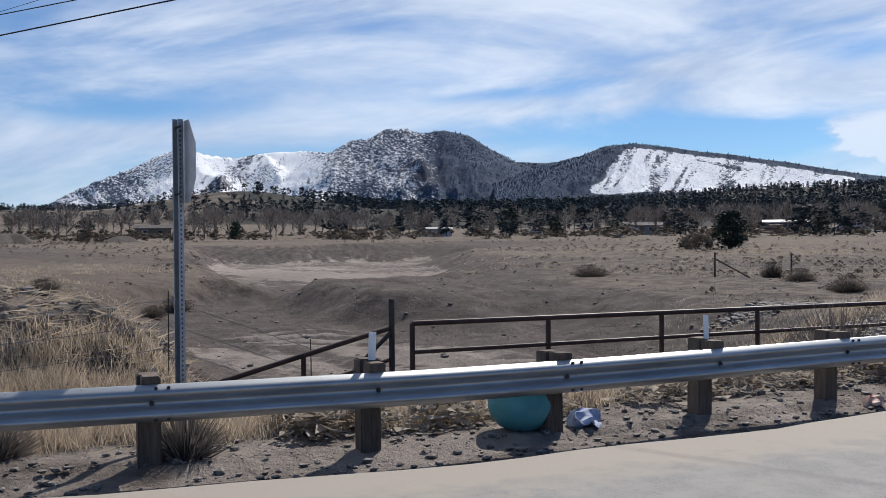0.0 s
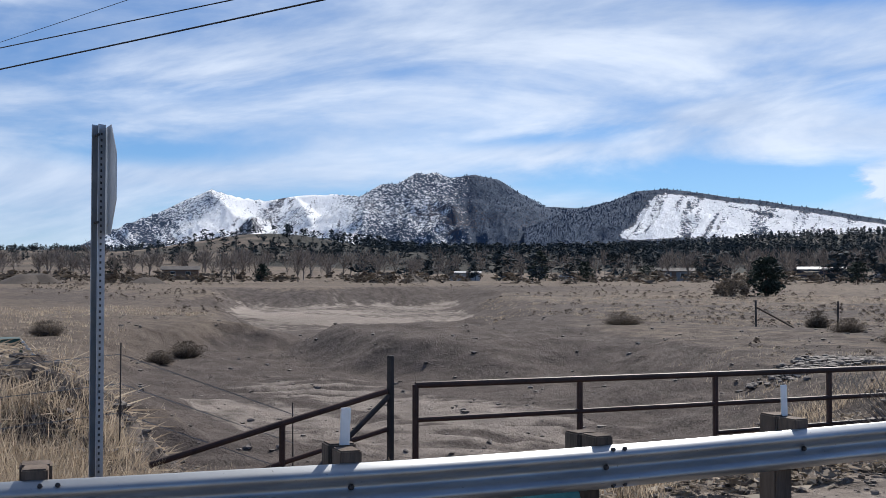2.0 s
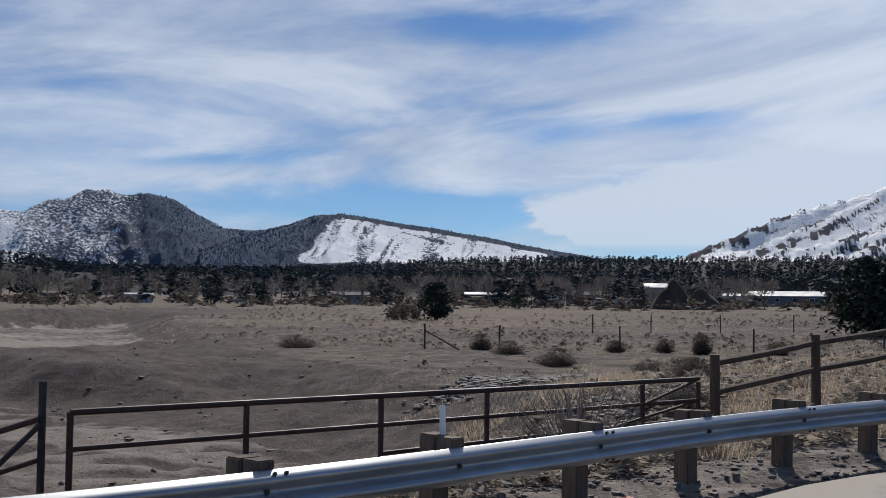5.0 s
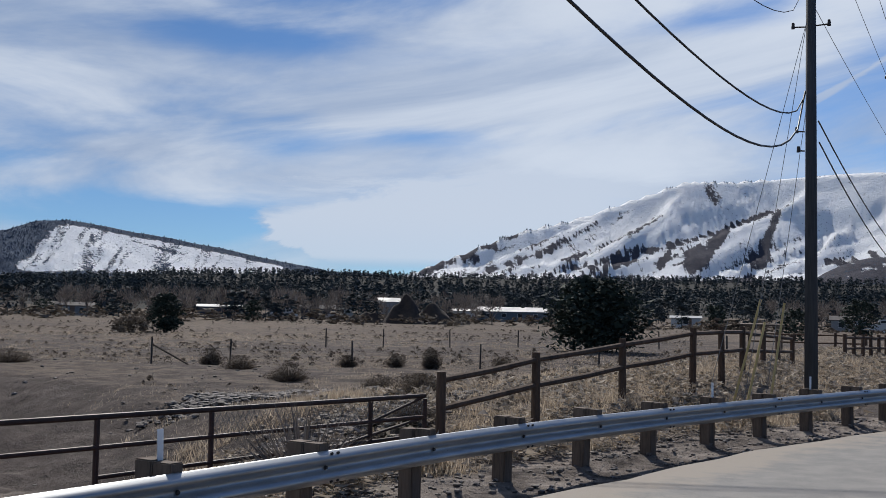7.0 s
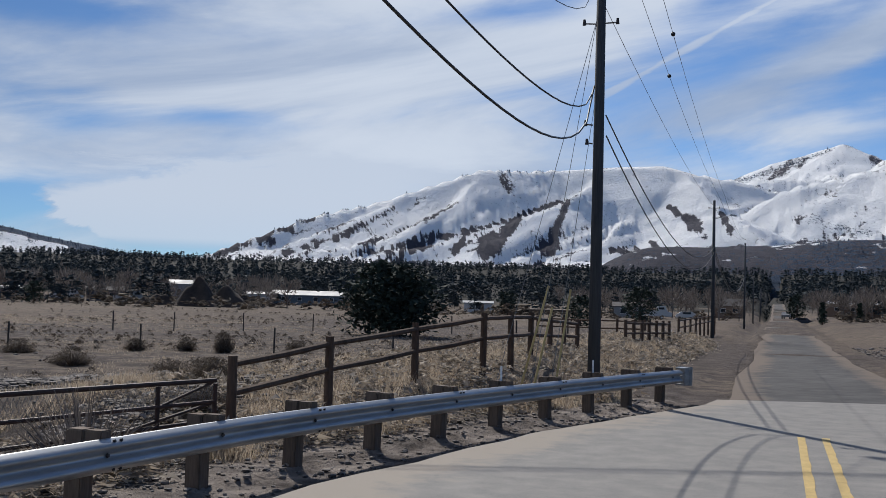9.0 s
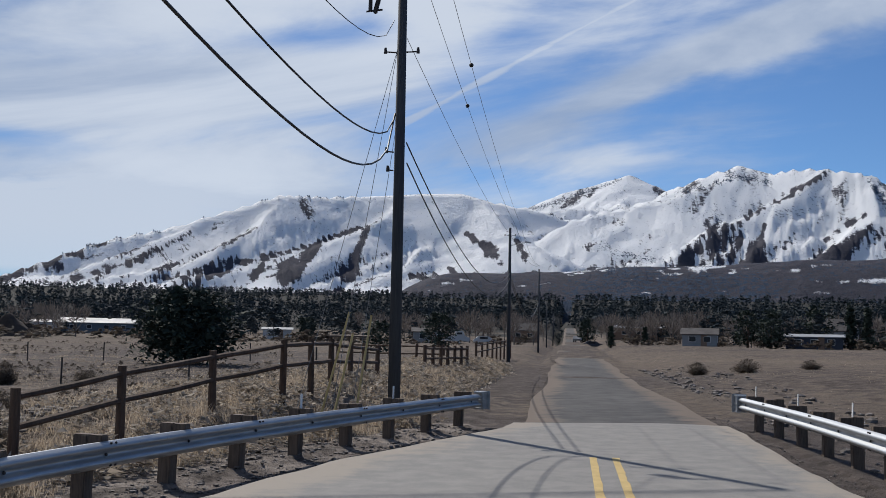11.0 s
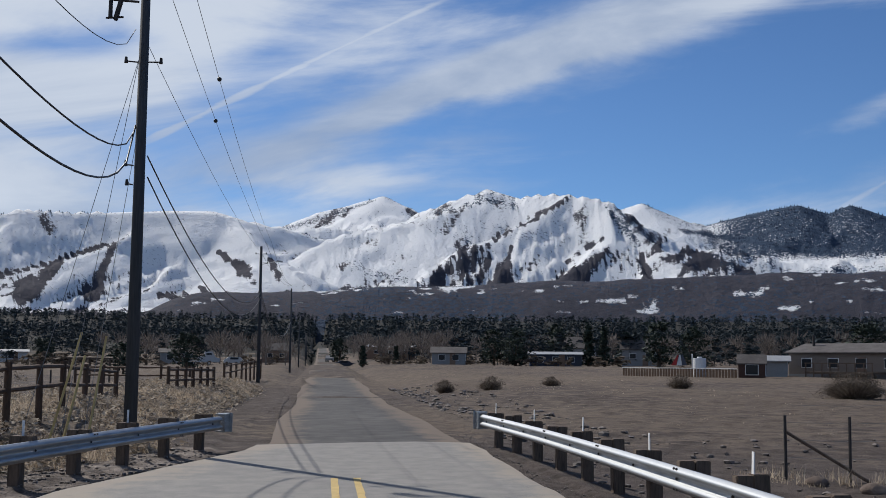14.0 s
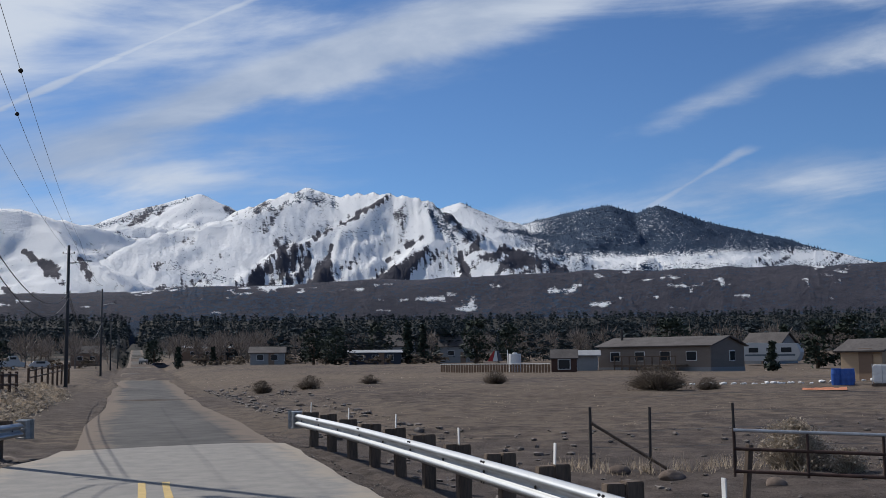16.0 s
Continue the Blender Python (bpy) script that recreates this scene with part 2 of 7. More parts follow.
def ground_build(tree):
    """Dirt, dry grass and pale sand by the ground's own cover, mottled at three scales."""
    fine, mid, big = grain(tree, 14, 8, 0.7), grain(tree, 1.3, 6, 0.6), grain(tree, 0.11, 5, 0.6)
    far = grain(tree, 0.02, 6, 0.65)
    clod = grain(tree, 4.5, 5, 0.7)
    dirt = blend(tree, ramp(tree, mid, 0.36, 0.64), (0.066, 0.055, 0.050), (0.150, 0.124, 0.111))
    dirt = blend(tree, ramp(tree, clod, 0.56, 0.70), dirt, (0.04, 0.034, 0.033))
    dirt = blend(tree, ramp(tree, clod, 0.40, 0.28), dirt, (0.185, 0.16, 0.145))
    grit = grain(tree, 26, 4, 0.8)
    dirt = blend(tree, ramp(tree, grit, 0.58, 0.70), dirt, (0.21, 0.185, 0.168))
    dirt = blend(tree, ramp(tree, grit, 0.44, 0.34), dirt, (0.028, 0.024, 0.023))
    straw = blend(tree, ramp(tree, mid, 0.3, 0.7), (0.115, 0.090, 0.071), (0.245, 0.195, 0.150))
    straw = blend(tree, ramp(tree, big, 0.35, 0.65), straw, blend(tree, 0.5, straw, dirt))
    straw = blend(tree, ramp(tree, fine, 0.5, 0.85), straw, (0.29, 0.24, 0.19))
    straw = blend(tree, ramp(tree, clod, 0.55, 0.72), straw, (0.072, 0.057, 0.048))
    sand = blend(tree, ramp(tree, mid, 0.3, 0.7), (0.26, 0.222, 0.192), (0.38, 0.33, 0.29))
    grass = calc(tree, "ADD", attribute(tree, "grass"), ramp(tree, calc(tree, "ADD", mid, big), 0.7, 1.3, -0.35, 0.35))
    pale = calc(tree, "ADD", attribute(tree, "sand"), ramp(tree, calc(tree, "ADD", mid, big), 0.7, 1.3, -0.3, 0.3))
    colour = blend(tree, ramp(tree, grass, 0.35, 0.65), dirt, straw)
    colour = blend(tree, ramp(tree, pale, 0.4, 0.7), colour, sand)
    colour = blend(tree, ramp(tree, far, 0.35, 0.65, 0.06, 0.55), colour, (0.074, 0.059, 0.052))
    duff = calc(tree, "ADD", attribute(tree, "needles"), ramp(tree, far, 0.3, 0.7, -0.25, 0.25))
    colour = blend(tree, ramp(tree, duff, 0.4, 0.7), colour, (0.030, 0.030, 0.028))
    relief = calc(tree, "ADD", calc(tree, "MULTIPLY", fine, 0.6), calc(tree, "ADD", mid, calc(tree, "MULTIPLY", clod, 0.5)))
    return {"colour": colour, "normal": bump(tree, relief, 0.9, 0.15), "specular": 0.1}


def mountain_build(tree):
    """Snow where it lies, brown or forested slopes where it does not. Painted shade also thins the snow, and the trees
    carry a haze blue.
    """
    fine, mid = grain(tree, 0.075, 8, 0.75), grain(tree, 0.011, 6, 0.65)
    dots = grain(tree, 0.14, 4, 0.7)
    snow = calc(tree, "ADD", attribute(tree, "snow"), ramp(tree, calc(tree, "ADD", calc(tree, "MULTIPLY", fine, 0.7), calc(tree, "MULTIPLY", mid, 0.3)), 0.3, 0.7, -0.38, 0.38))
    wood = calc(tree, "ADD", attribute(tree, "wood"), ramp(tree, dots, 0.3, 0.7, -0.55, 0.55))
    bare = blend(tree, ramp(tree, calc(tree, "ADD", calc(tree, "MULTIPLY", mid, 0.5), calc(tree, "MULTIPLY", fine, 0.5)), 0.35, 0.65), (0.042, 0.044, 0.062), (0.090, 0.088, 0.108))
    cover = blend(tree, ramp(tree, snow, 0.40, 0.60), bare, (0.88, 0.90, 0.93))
    # conifer colour pushed to blue, standing in for distance haze
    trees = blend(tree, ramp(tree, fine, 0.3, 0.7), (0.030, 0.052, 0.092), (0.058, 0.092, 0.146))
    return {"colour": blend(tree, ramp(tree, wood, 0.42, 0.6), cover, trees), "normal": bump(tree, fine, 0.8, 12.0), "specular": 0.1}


def asphalt_build(tree):
    fine, mid, big = grain(tree, 60, 6, 0.7), grain(tree, 2.2, 5, 0.6), grain(tree, 0.35, 5, 0.6)
    grey = blend(tree, ramp(tree, fine, 0.35, 0.7), (0.16, 0.155, 0.15), (0.25, 0.24, 0.225))
    grey = blend(tree, ramp(tree, mid, 0.4, 0.75), grey, (0.27, 0.255, 0.235))
    dust = calc(tree, "ADD", attribute(tree, "dust"), ramp(tree, calc(tree, "ADD", mid, big), 0.7, 1.3, -0.35, 0.35))
    grey = blend(tree, ramp(tree, dust, 0.4, 0.8), grey, (0.29, 0.255, 0.215))
    return {"colour": grey, "normal": bump(tree, fine, 0.35, 0.01), "specular": 0.25}


def old_asphalt_build(tree):
    fine, mid, big = grain(tree, 40, 6, 0.7), grain(tree, 1.1, 6, 0.65), grain(tree, 0.2, 5, 0.6, (1, 0.35, 1))
    grey = blend(tree, ramp(tree, calc(tree, "ADD", mid, big), 0.75, 1.25), (0.040, 0.039, 0.040), (0.105, 0.100, 0.097))
    grey = blend(tree, ramp(tree, fine, 0.55, 0.75), grey, (0.135, 0.128, 0.121))
    dust = calc(tree, "ADD", attribute(tree, "dust"), ramp(tree, calc(tree, "ADD", mid, big), 0.7, 1.3, -0.35, 0.35))
    grey = blend(tree, ramp(tree, dust, 0.4, 0.8), grey, (0.15, 0.118, 0.094))
    return {"colour": grey, "normal": bump(tree, mid, 0.5, 0.03), "specular": 0.2}


def steel_build(tree):
    """Galvanised steel: spangle, dull streaks, scratches."""
    fine, mid = grain(tree, 30, 5, 0.6), grain(tree, 1.4, 6, 0.65, (1, 1, 6))
    colour = blend(tree, ramp(tree, mid, 0.3, 0.7), (0.27, 0.285, 0.30), (0.42, 0.435, 0.45))
    colour = blend(tree, ramp(tree, fine, 0.66, 0.74), colour, (0.17, 0.165, 0.16))
    return {"colour": colour, "roughness": ramp(tree, mid, 0.3, 0.7, 0.5, 0.36), "metallic": 0.75, "normal": bump(tree, fine, 0.08, 0.004)}


GROUND = surface("ground", (0.2, 0.16, 0.12), 0.95, build=ground_build)
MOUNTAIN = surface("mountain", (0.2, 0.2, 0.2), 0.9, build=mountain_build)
ASPHALT = surface("asphalt", (0.2, 0.2, 0.2), 0.85, build=asphalt_build)
OLD_ASPHALT = surface("old_asphalt", (0.1, 0.1, 0.1), 0.9, build=old_asphalt_build)
STEEL = surface("galvanised_steel", (0.5, 0.5, 0.5), 0.45, build=steel_build)
YELLOW = speckled("yellow_paint", (0.38, 0.27, 0.11), (0.58, 0.41, 0.14), 18, 0.7, 0.2, 0.004)
POST_WOOD = speckled("weathered_post_wood", (0.055, 0.042, 0.034), (0.17, 0.125, 0.095), 9, 0.9, 0.5, 0.01, (4, 4, 0.5))
RAIL_WOOD = speckled("brown_fence_wood", (0.050, 0.032, 0.023), (0.135, 0.085, 0.058), 8, 0.85, 0.4, 0.01, (3, 3, 0.6))
POLE_WOOD = speckled("dark_pole_wood", (0.030, 0.034, 0.040), (0.075, 0.080, 0.088), 6, 0.9, 0.4, 0.01, (5, 5, 0.3))
PIPE = speckled("rusty_brown_pipe", (0.030, 0.018, 0.015), (0.085, 0.045, 0.035), 7, 0.6, 0.3, 0.004)
DARK_STEEL = speckled("dark_steel_post", (0.022, 0.022, 0.024), (0.06, 0.05, 0.046), 10, 0.6, 0.2, 0.003)
GREY_TUBE = speckled("galvanised_tube", (0.34, 0.35, 0.37), (0.55, 0.56, 0.58), 12, 0.45, 0.1, 0.002, metallic=0.6)
WHITE_PLASTIC = speckled("white_plastic", (0.62, 0.62, 0.62), (0.82, 0.82, 0.81), 6, 0.5, 0.05, 0.002)
WIRE_BLACK = speckled("black_cable", (0.012, 0.012, 0.013), (0.03, 0.03, 0.032), 4, 0.5, 0.05, 0.002)
WIRE_GREY = speckled("bare_wire", (0.10, 0.10, 0.10), (0.2, 0.2, 0.2), 4, 0.5, 0.05, 0.002)
GRASS = islands("dry_grass", (0.25, 0.195, 0.145), (0.60, 0.505, 0.39), thin=0.5)
SAGE = islands("dry_brush", (0.055, 0.045, 0.039), (0.165, 0.135, 0.108), thin=0.3)
PALE_BRUSH = islands("pale_brush", (0.20, 0.168, 0.135), (0.50, 0.43, 0.35), thin=0.3)
TWIG = islands("bare_twigs", (0.085, 0.072, 0.066), (0.23, 0.20, 0.18), thin=0.2)
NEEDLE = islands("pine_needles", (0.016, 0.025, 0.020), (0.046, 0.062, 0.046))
# for distant pines: paler and bluer than NEEDLE, haze put into the colour
HAZY_NEEDLE = islands("hazy_pine_needles", (0.028, 0.037, 0.042), (0.058, 0.072, 0.078), spec=0.05)
BARK = speckled("bark", (0.05, 0.036, 0.028), (0.12, 0.088, 0.066), 6, 0.95, 0.5, 0.02)
STONE = islands("stone", (0.06, 0.052, 0.048), (0.24, 0.21, 0.19))

# ---- building helpers ----
def mesh_object(name, verts, faces, material, parent=None, smooth=False, label=""):
    me = bpy.data.meshes.new(name)
    me.from_pydata([tuple(v) for v in verts], [], [tuple(f) for f in faces])
    if smooth:
        me.polygons.foreach_set("use_smooth", [True] * len(me.polygons))
    if material:
        me.materials.append(material)
    me.update()
    ob = new(name, me)
    ob.parent = parent
    if label:
        tagged(ob, label)
    return ob


def part(name, bm, material, parent, label="", smooth=False):
    """One bmesh as one mesh object under a thing or a part."""
    me = bpy.data.meshes.new(name)
    bmesh.ops.recalc_face_normals(bm, faces=bm.faces)
    bm.to_mesh(me)
    bm.free()
    if smooth:
        me.polygons.foreach_set("use_smooth", [True] * len(me.polygons))
    me.materials.append(material)
    ob = new(name, me)
    ob.parent = parent
    if label:
        tagged(ob, label)
    return ob


def thing(name, label, category, group="", at=(0, 0, 0), turn=0.0, kind=""):
    ob = new(name)
    ob.matrix_world = pose(*at, 0, 0, turn)
    return tagged(ob, label, category, group, kind)


def box(bm, size, at=(0, 0, 0), turn=(0, 0, 0), bevel=0.0):
    made = bmesh.ops.create_cube(bm, size=1, matrix=pose(*at, *turn) @ Matrix.Diagonal((*size, 1)))
    if bevel:
        edges = list({e for v in made["verts"] for e in v.link_edges})
        bmesh.ops.bevel(bm, geom=edges, offset=bevel, segments=2, affect="EDGES")
    return bm


def rod(bm, a, b, r0, r1=None, sides=8):
    """A round bar from a to b."""
    a, b = Vector(a), Vector(b)
    r1 = r0 if r1 is None else r1
    turn = (b - a).to_track_quat("Z", "Y").to_matrix().to_4x4()
    bmesh.ops.create_cone(bm, cap_ends=True, segments=sides, radius1=r0, radius2=r1, depth=(b - a).length,
                          matrix=Matrix.Translation((a + b) / 2) @ turn)
    return bm


def value_noise(x, y, seed=0):
    """Smooth noise, -1 to 1, for arrays."""
    xi, yi = np.floor(x).astype(np.int64), np.floor(y).astype(np.int64)
    fx, fy = x - xi, y - yi
    fx, fy = fx * fx * fx * (fx * (fx * 6 - 15) + 10), fy * fy * fy * (fy * (fy * 6 - 15) + 10)

    def hashed(i, j):
        n = (i * 374761393 + j * 668265263 + seed * 1442695041) & 0x7FFFFFFF
        n = ((n ^ (n >> 13)) * 1274126177) & 0x7FFFFFFF
        return ((n ^ (n >> 16)) & 0xFFFF) / 32767.5 - 1
    a, b, c, d = hashed(xi, yi), hashed(xi + 1, yi), hashed(xi, yi + 1), hashed(xi + 1, yi + 1)
    return (a * (1 - fx) + b * fx) * (1 - fy) + (c * (1 - fx) + d * fx) * fy


def fractal(x, y, octaves=5, seed=0, gain=0.5):
    total, size = np.zeros_like(x), 1.0
    for k in range(octaves):
        total = total + size * value_noise(x * 2.03 ** k + 17.3 * k, y * 2.03 ** k - 9.1 * k, seed + k)
        size *= gain
    return total


def ridged(x, y, octaves=5, seed=0, gain=0.5):
    total, size = np.zeros_like(x), 1.0
    for k in range(octaves):
        total = total + size * (1 - 2 * np.abs(value_noise(x * 2.03 ** k + 17.3 * k, y * 2.03 ** k - 9.1 * k, seed + k)))
        size *= gain
    return total


def step(x, lo, hi):
    s = np.clip((x - lo) / (hi - lo), 0, 1)
    return s * s * (3 - 2 * s)


def sheet(name, x, y, z, material, closed=False, smooth=True, **layers):
    """A surface from grids of x, y, z; layers are its cover, kept as attributes."""
    rows, cols = x.shape
    me = bpy.data.meshes.new(name)
    co = np.stack([x, y, z], -1).reshape(-1, 3).astype(np.float32)
    i = np.arange(rows * cols).reshape(rows, cols)
    nxt = np.roll(i, -1, 1) if closed else i[:, 1:]
    cur = i if closed else i[:, :-1]
    quads = np.stack([cur[:-1], nxt[:-1], nxt[1:], cur[1:]], -1).reshape(-1, 4).astype(np.int32)
    me.vertices.add(len(co))
    me.vertices.foreach_set("co", co.ravel())
    me.loops.add(quads.size)
    me.loops.foreach_set("vertex_index", quads.ravel())
    me.polygons.add(len(quads))
    me.polygons.foreach_set("loop_start", np.arange(0, quads.size, 4, dtype=np.int32))
    me.update(calc_edges=True)
    me.polygons.foreach_set("use_smooth", [smooth] * len(quads))
    for key, values in layers.items():
        me.attributes.new(key, "FLOAT", "POINT").data.foreach_set("value", values.ravel().astype(np.float32))
    me.materials.append(material)
    return new(name, me)


def soup(name, tris, material, parent=None):
    """One mesh out of an (n, 3, 3) array of loose triangles."""
    tris = np.asarray(tris, dtype=np.float32)
    n = len(tris)
    me = bpy.data.meshes.new(name)
    me.vertices.add(n * 3)
    me.vertices.foreach_set("co", tris.ravel())
    me.loops.add(n * 3)
    me.loops.foreach_set("vertex_index", np.arange(n * 3, dtype=np.int32))
    me.polygons.add(n)
    me.polygons.foreach_set("loop_start", np.arange(0, n * 3, 3, dtype=np.int32))
    me.update(calc_edges=True)
    me.materials.append(material)
    ob = new(name, me)
    ob.parent = parent
    return ob


def scatter(template, at, turn, size):
    """Copies of a template of triangles: places (n, 3), turns (n), sizes (n, 3)."""
    c, s = np.cos(turn), np.sin(turn)
    t = template[None] * size[:, None, None, :]
    x = t[..., 0] * c[:, None, None] - t[..., 1] * s[:, None, None]
    y = t[..., 0] * s[:, None, None] + t[..., 1] * c[:, None, None]
    out = np.stack([x, y, t[..., 2]], -1) + at[:, None, None, :]
    return out.reshape(-1, 3, 3)


# ---- the lie of the land ----
RAIL_LEFT = [(-9.0, -6.0), (-8.1, -2.4), (-7.42, -0.4), (-7.04, 1.02), (-6.72, 2.31), (-6.40, 3.72), (-6.14, 5.64), (-5.95, 8.0), (-5.66, 11.6),
             (-5.05, 15.2), (-4.25, 18.8), (-3.25, 22.6), (-2.14, 26.55)]
RAIL_RIGHT = [(4.15, 28.0), (4.45, 22.5), (4.56, 18.5), (4.62, 13.0), (4.60, 9.0), (4.66, 5.0), (4.9, 1.0), (5.4, -3.0)]


def curve(nodes, steps=12):
    """A smooth line through plan nodes, as points 0.1 m or so apart."""
    p = np.array(nodes, float)
    p = np.vstack([2 * p[0] - p[1], p, 2 * p[-1] - p[-2]])
    out = []
    for k in range(1, len(p) - 2):
        for u in np.linspace(0, 1, steps, endpoint=False):
            a, b, c, d = p[k - 1:k + 3]
            out.append(0.5 * (2 * b + (c - a) * u + (2 * a - 5 * b + 4 * c - d) * u * u + (3 * b - a - 3 * c + d) * u ** 3))
    out.append(p[-2])
    return np.array(out)


LEFT_LINE = curve(RAIL_LEFT)


def land(x, y):
    """Height of the ground, and how much dry grass and pale sand covers it."""
    x, y = np.asarray(x, float), np.asarray(y, float)
    r = np.hypot(x, y)
    edge = np.interp(y, LEFT_LINE[:, 1], LEFT_LINE[:, 0], left=-9.0, right=-2.2)
    edge = np.where(y > 26.5, np.clip(-2.2 + 0.02 * (y - 26.5), -2.4, -1.5), edge)
    behind = edge - x                                    # how far to the left of the rail
    n1, n2, n3 = fractal(x * 0.05, y * 0.05, 4, 11), fractal(x * 0.25, y * 0.25, 4, 23), fractal(x * 1.3, y * 1.3, 3, 31)
    # the plain: rises slowly into the distance
    plain = -0.25 + 1.2 * step(r, 40, 200) + 0.6 * step(x, 4, 14) * step(r, 28, 70) + 2.0 * step(r, 180, 420) + 0.12 * n1 + 0.05 * n2
    plain = plain + 17 * step(r, 260, 900) + 0.022 * np.clip(r - 800, 0, 2200)
    bearing = np.degrees(np.arctan2(-x, y))
    plain = plain + 25 * step(r, 800, 1700) * step(-bearing, -54, -36) * (1 - step(-bearing, 40, 60))
    # the wash, an open bed that runs away to the left
    right_bank = (y - 13.0) + 0.62 * (x + 9.0) + 3.0 * n1 + 1.2 * n2            # above 0: beyond the bed on the road's side
    left_bank = (1.0 - 0.43 * (x + 12.0)) - y + 2.5 * n1 + 0.8 * n2             # above 0: beyond the bed on the other side
    far_bank = -x - 130.0 + 0.10 * y + 4 * n1
    tongue = step(-x + 1.5 * n2, 46.5, 51.0) * (1 - step(-x, 68, 76)) * (1 - step(y + 1.5 * n2, 20.5, 25.5))    # grassy bank that juts into the bed
    in_bed = (1 - tongue) * (1 - step(right_bank, -5.0, 3.0)) * (1 - step(left_bank, -2.0, 2.5)) * (1 - step(far_bank, -5.0, 2.0)) * step(behind, 2.6, 8.5)
    bed = -1.5 + 0.10 * n2 + 0.03 * n3 + 0.05 * ridged(x * 0.07, y * 0.16, 3, 37)
    z = plain * (1 - in_bed) + bed * in_bed
    # gravel bar in the bed
    azim = np.degrees(np.arctan2(-x, y))
    brow = y + 0.25 * n2 - 18.3 - 0.024 * (x + 36) ** 2
    bar = step(brow, 0.0, 3.2) * step(-27.0 - x + 0.3 * n2, 0.0, 8.0) * (1 - step(r + 3 * n1, 54, 70)) * in_bed
    z = z + bar * (1.12 + 0.06 * n2)
    # heaped rubble beside the rail
    heap = 1.5 * np.exp(-(((x + 14.2) / 2.4) ** 2 + ((y - 3.0) / 2.0) ** 2)) + 0.9 * np.exp(-(((x + 15.5) / 3.5) ** 2 + ((y + 2.4) / 3.0) ** 2))
    z = z + heap * (1.25 + 0.3 * n2 + 0.12 * n3)
    # bank under the wooden fence and the pole
    bank = step(y, 12.0, 25.0) * (1 - step(y, 65, 115)) * step(behind, 0.8, 3.0) * (1 - step(behind, 6.0, 16.0))
    z = z + bank * (0.85 + 0.10 * n2)
    # level with the road beside it
    verge = 1 - step(behind, 1.4, 4.2)
    right = step(x, 3.4, 8.0)
    z = np.where(x > 0, z * right + (0.0 + 0.02 * n2) * (1 - right), z * (1 - verge) + (-0.02 + 0.02 * n2) * verge)
    z = z + 0.035 * n3 * np.clip(step(behind, 0.6, 1.5) + step(x, 4.8, 6.0), 0, 1) * (1 - step(r, 60, 120))
    road = (behind < 0.15) & (x < np.where(y < 28, 4.4, 4.5) + 0.0) & (y > -60) & (y < 600)
    z = np.where(road, np.minimum(z, 0.0) - 0.06 + np.where(r > 60, (plain + 0.25), 0), z)
    # a wooded hill on the far left
    z = z + 13 * np.exp(-((azim - 66) / 5.5) ** 2) * np.exp(-((r - 620) / 130) ** 2)
    grass = 0.62 - in_bed * 0.9 + 0.25 * step(behind, 1.0, 6.0) * (1 - in_bed) - 0.35 * verge
    grass = np.where(x > 3.4, 0.12 + 0.50 * step(y + 0.25 * x + 3 * n1, 28, 44), grass) + 0.5 * heap * (y < 0) - 0.2 * heap
    grass = grass + 0.75 * np.exp(-(((x + 50) / 16.0) ** 2 + ((y - 8.0) / 9.0) ** 2))
    sand = np.where(in_bed > 0.8, 0.05 + 0.50 * step(-x + 2 * n1, 56, 74) * (1 - bar), 0) + 0.55 * np.exp(-(((x + 24.5) / 4.5) ** 2 + ((y - 15.8) / 1.7) ** 2)) * (x < 0)
    sand = sand + np.where(in_bed > 0.7, 0.55 * step(fractal(x * 0.05, y * 0.28, 4, 38), 0.15, 0.6) * (1 - bar), 0)
    grass = grass + 0.30 * fractal(x * 0.035, y * 0.05, 4, 39)
    ripple = np.exp(-(((x + 31.5) / 4.5) ** 2 + ((y - 15.0) / 2.6) ** 2)) + np.exp(-(((x + 20.5) / 3.2) ** 2 + ((y - 13.9) / 2.4) ** 2))
    wave = np.sin((x * 0.88 - y * 0.47) * 5.0 + 1.5 * n2)
    z = z + np.where(x < -8, 0.07 * ripple * wave, 0)
    sand = sand + np.where(x < -8, ripple * (0.35 + 0.45 * wave), 0)
    grass = grass - 0.42 * step(y, 14, 26) * (1 - step(r, 110, 170)) * step(behind, 4, 12) * (x < 0)
    sand = sand + 0.55 * np.clip(heap, 0, 1)
    sand = sand - 0.5 * bar + 0.60 * (1 - step(np.abs(behind - 0.4), 0.5, 1.9)) * (y < 27) * (x < 0)
    litter_cover = step(r + 40 * n1, 300, 420) * (1 - 0.5 * step(bearing + 2 * n1, 64, 68))
    return z, grass, sand, litter_cover


def floor_at(x, y):
    return float(land(np.array([x]), np.array([y]))[0][0])

# ---- ground, road ----
def ground():
    front = np.arange(-46, 104, 0.36)
    azs = np.radians(np.concatenate([front, np.arange(104, 314, 3.0)]))
    rr = np.concatenate([np.geomspace(0.8, 8, 70)[:-1], np.geomspace(8, 60, 235), np.geomspace(60, 4700, 190)[1:]])
    a, r = np.meshgrid(azs, rr)
    x, y = -np.sin(a) * r, np.cos(a) * r
    z, grass, sand, needles = land(x, y)
    ob = sheet("ground", x, y, z, GROUND, closed=True, grass=grass, sand=sand, needles=needles)
    tagged(ob, "dry brown dirt plain with straw grass and a sandy wash", "ground", kind="structure")


def road_height(y):
    return 1.2 * step(y, 45, 210) + 2.0 * step(y, 190, 430) + 17 * step(y, 260, 900)


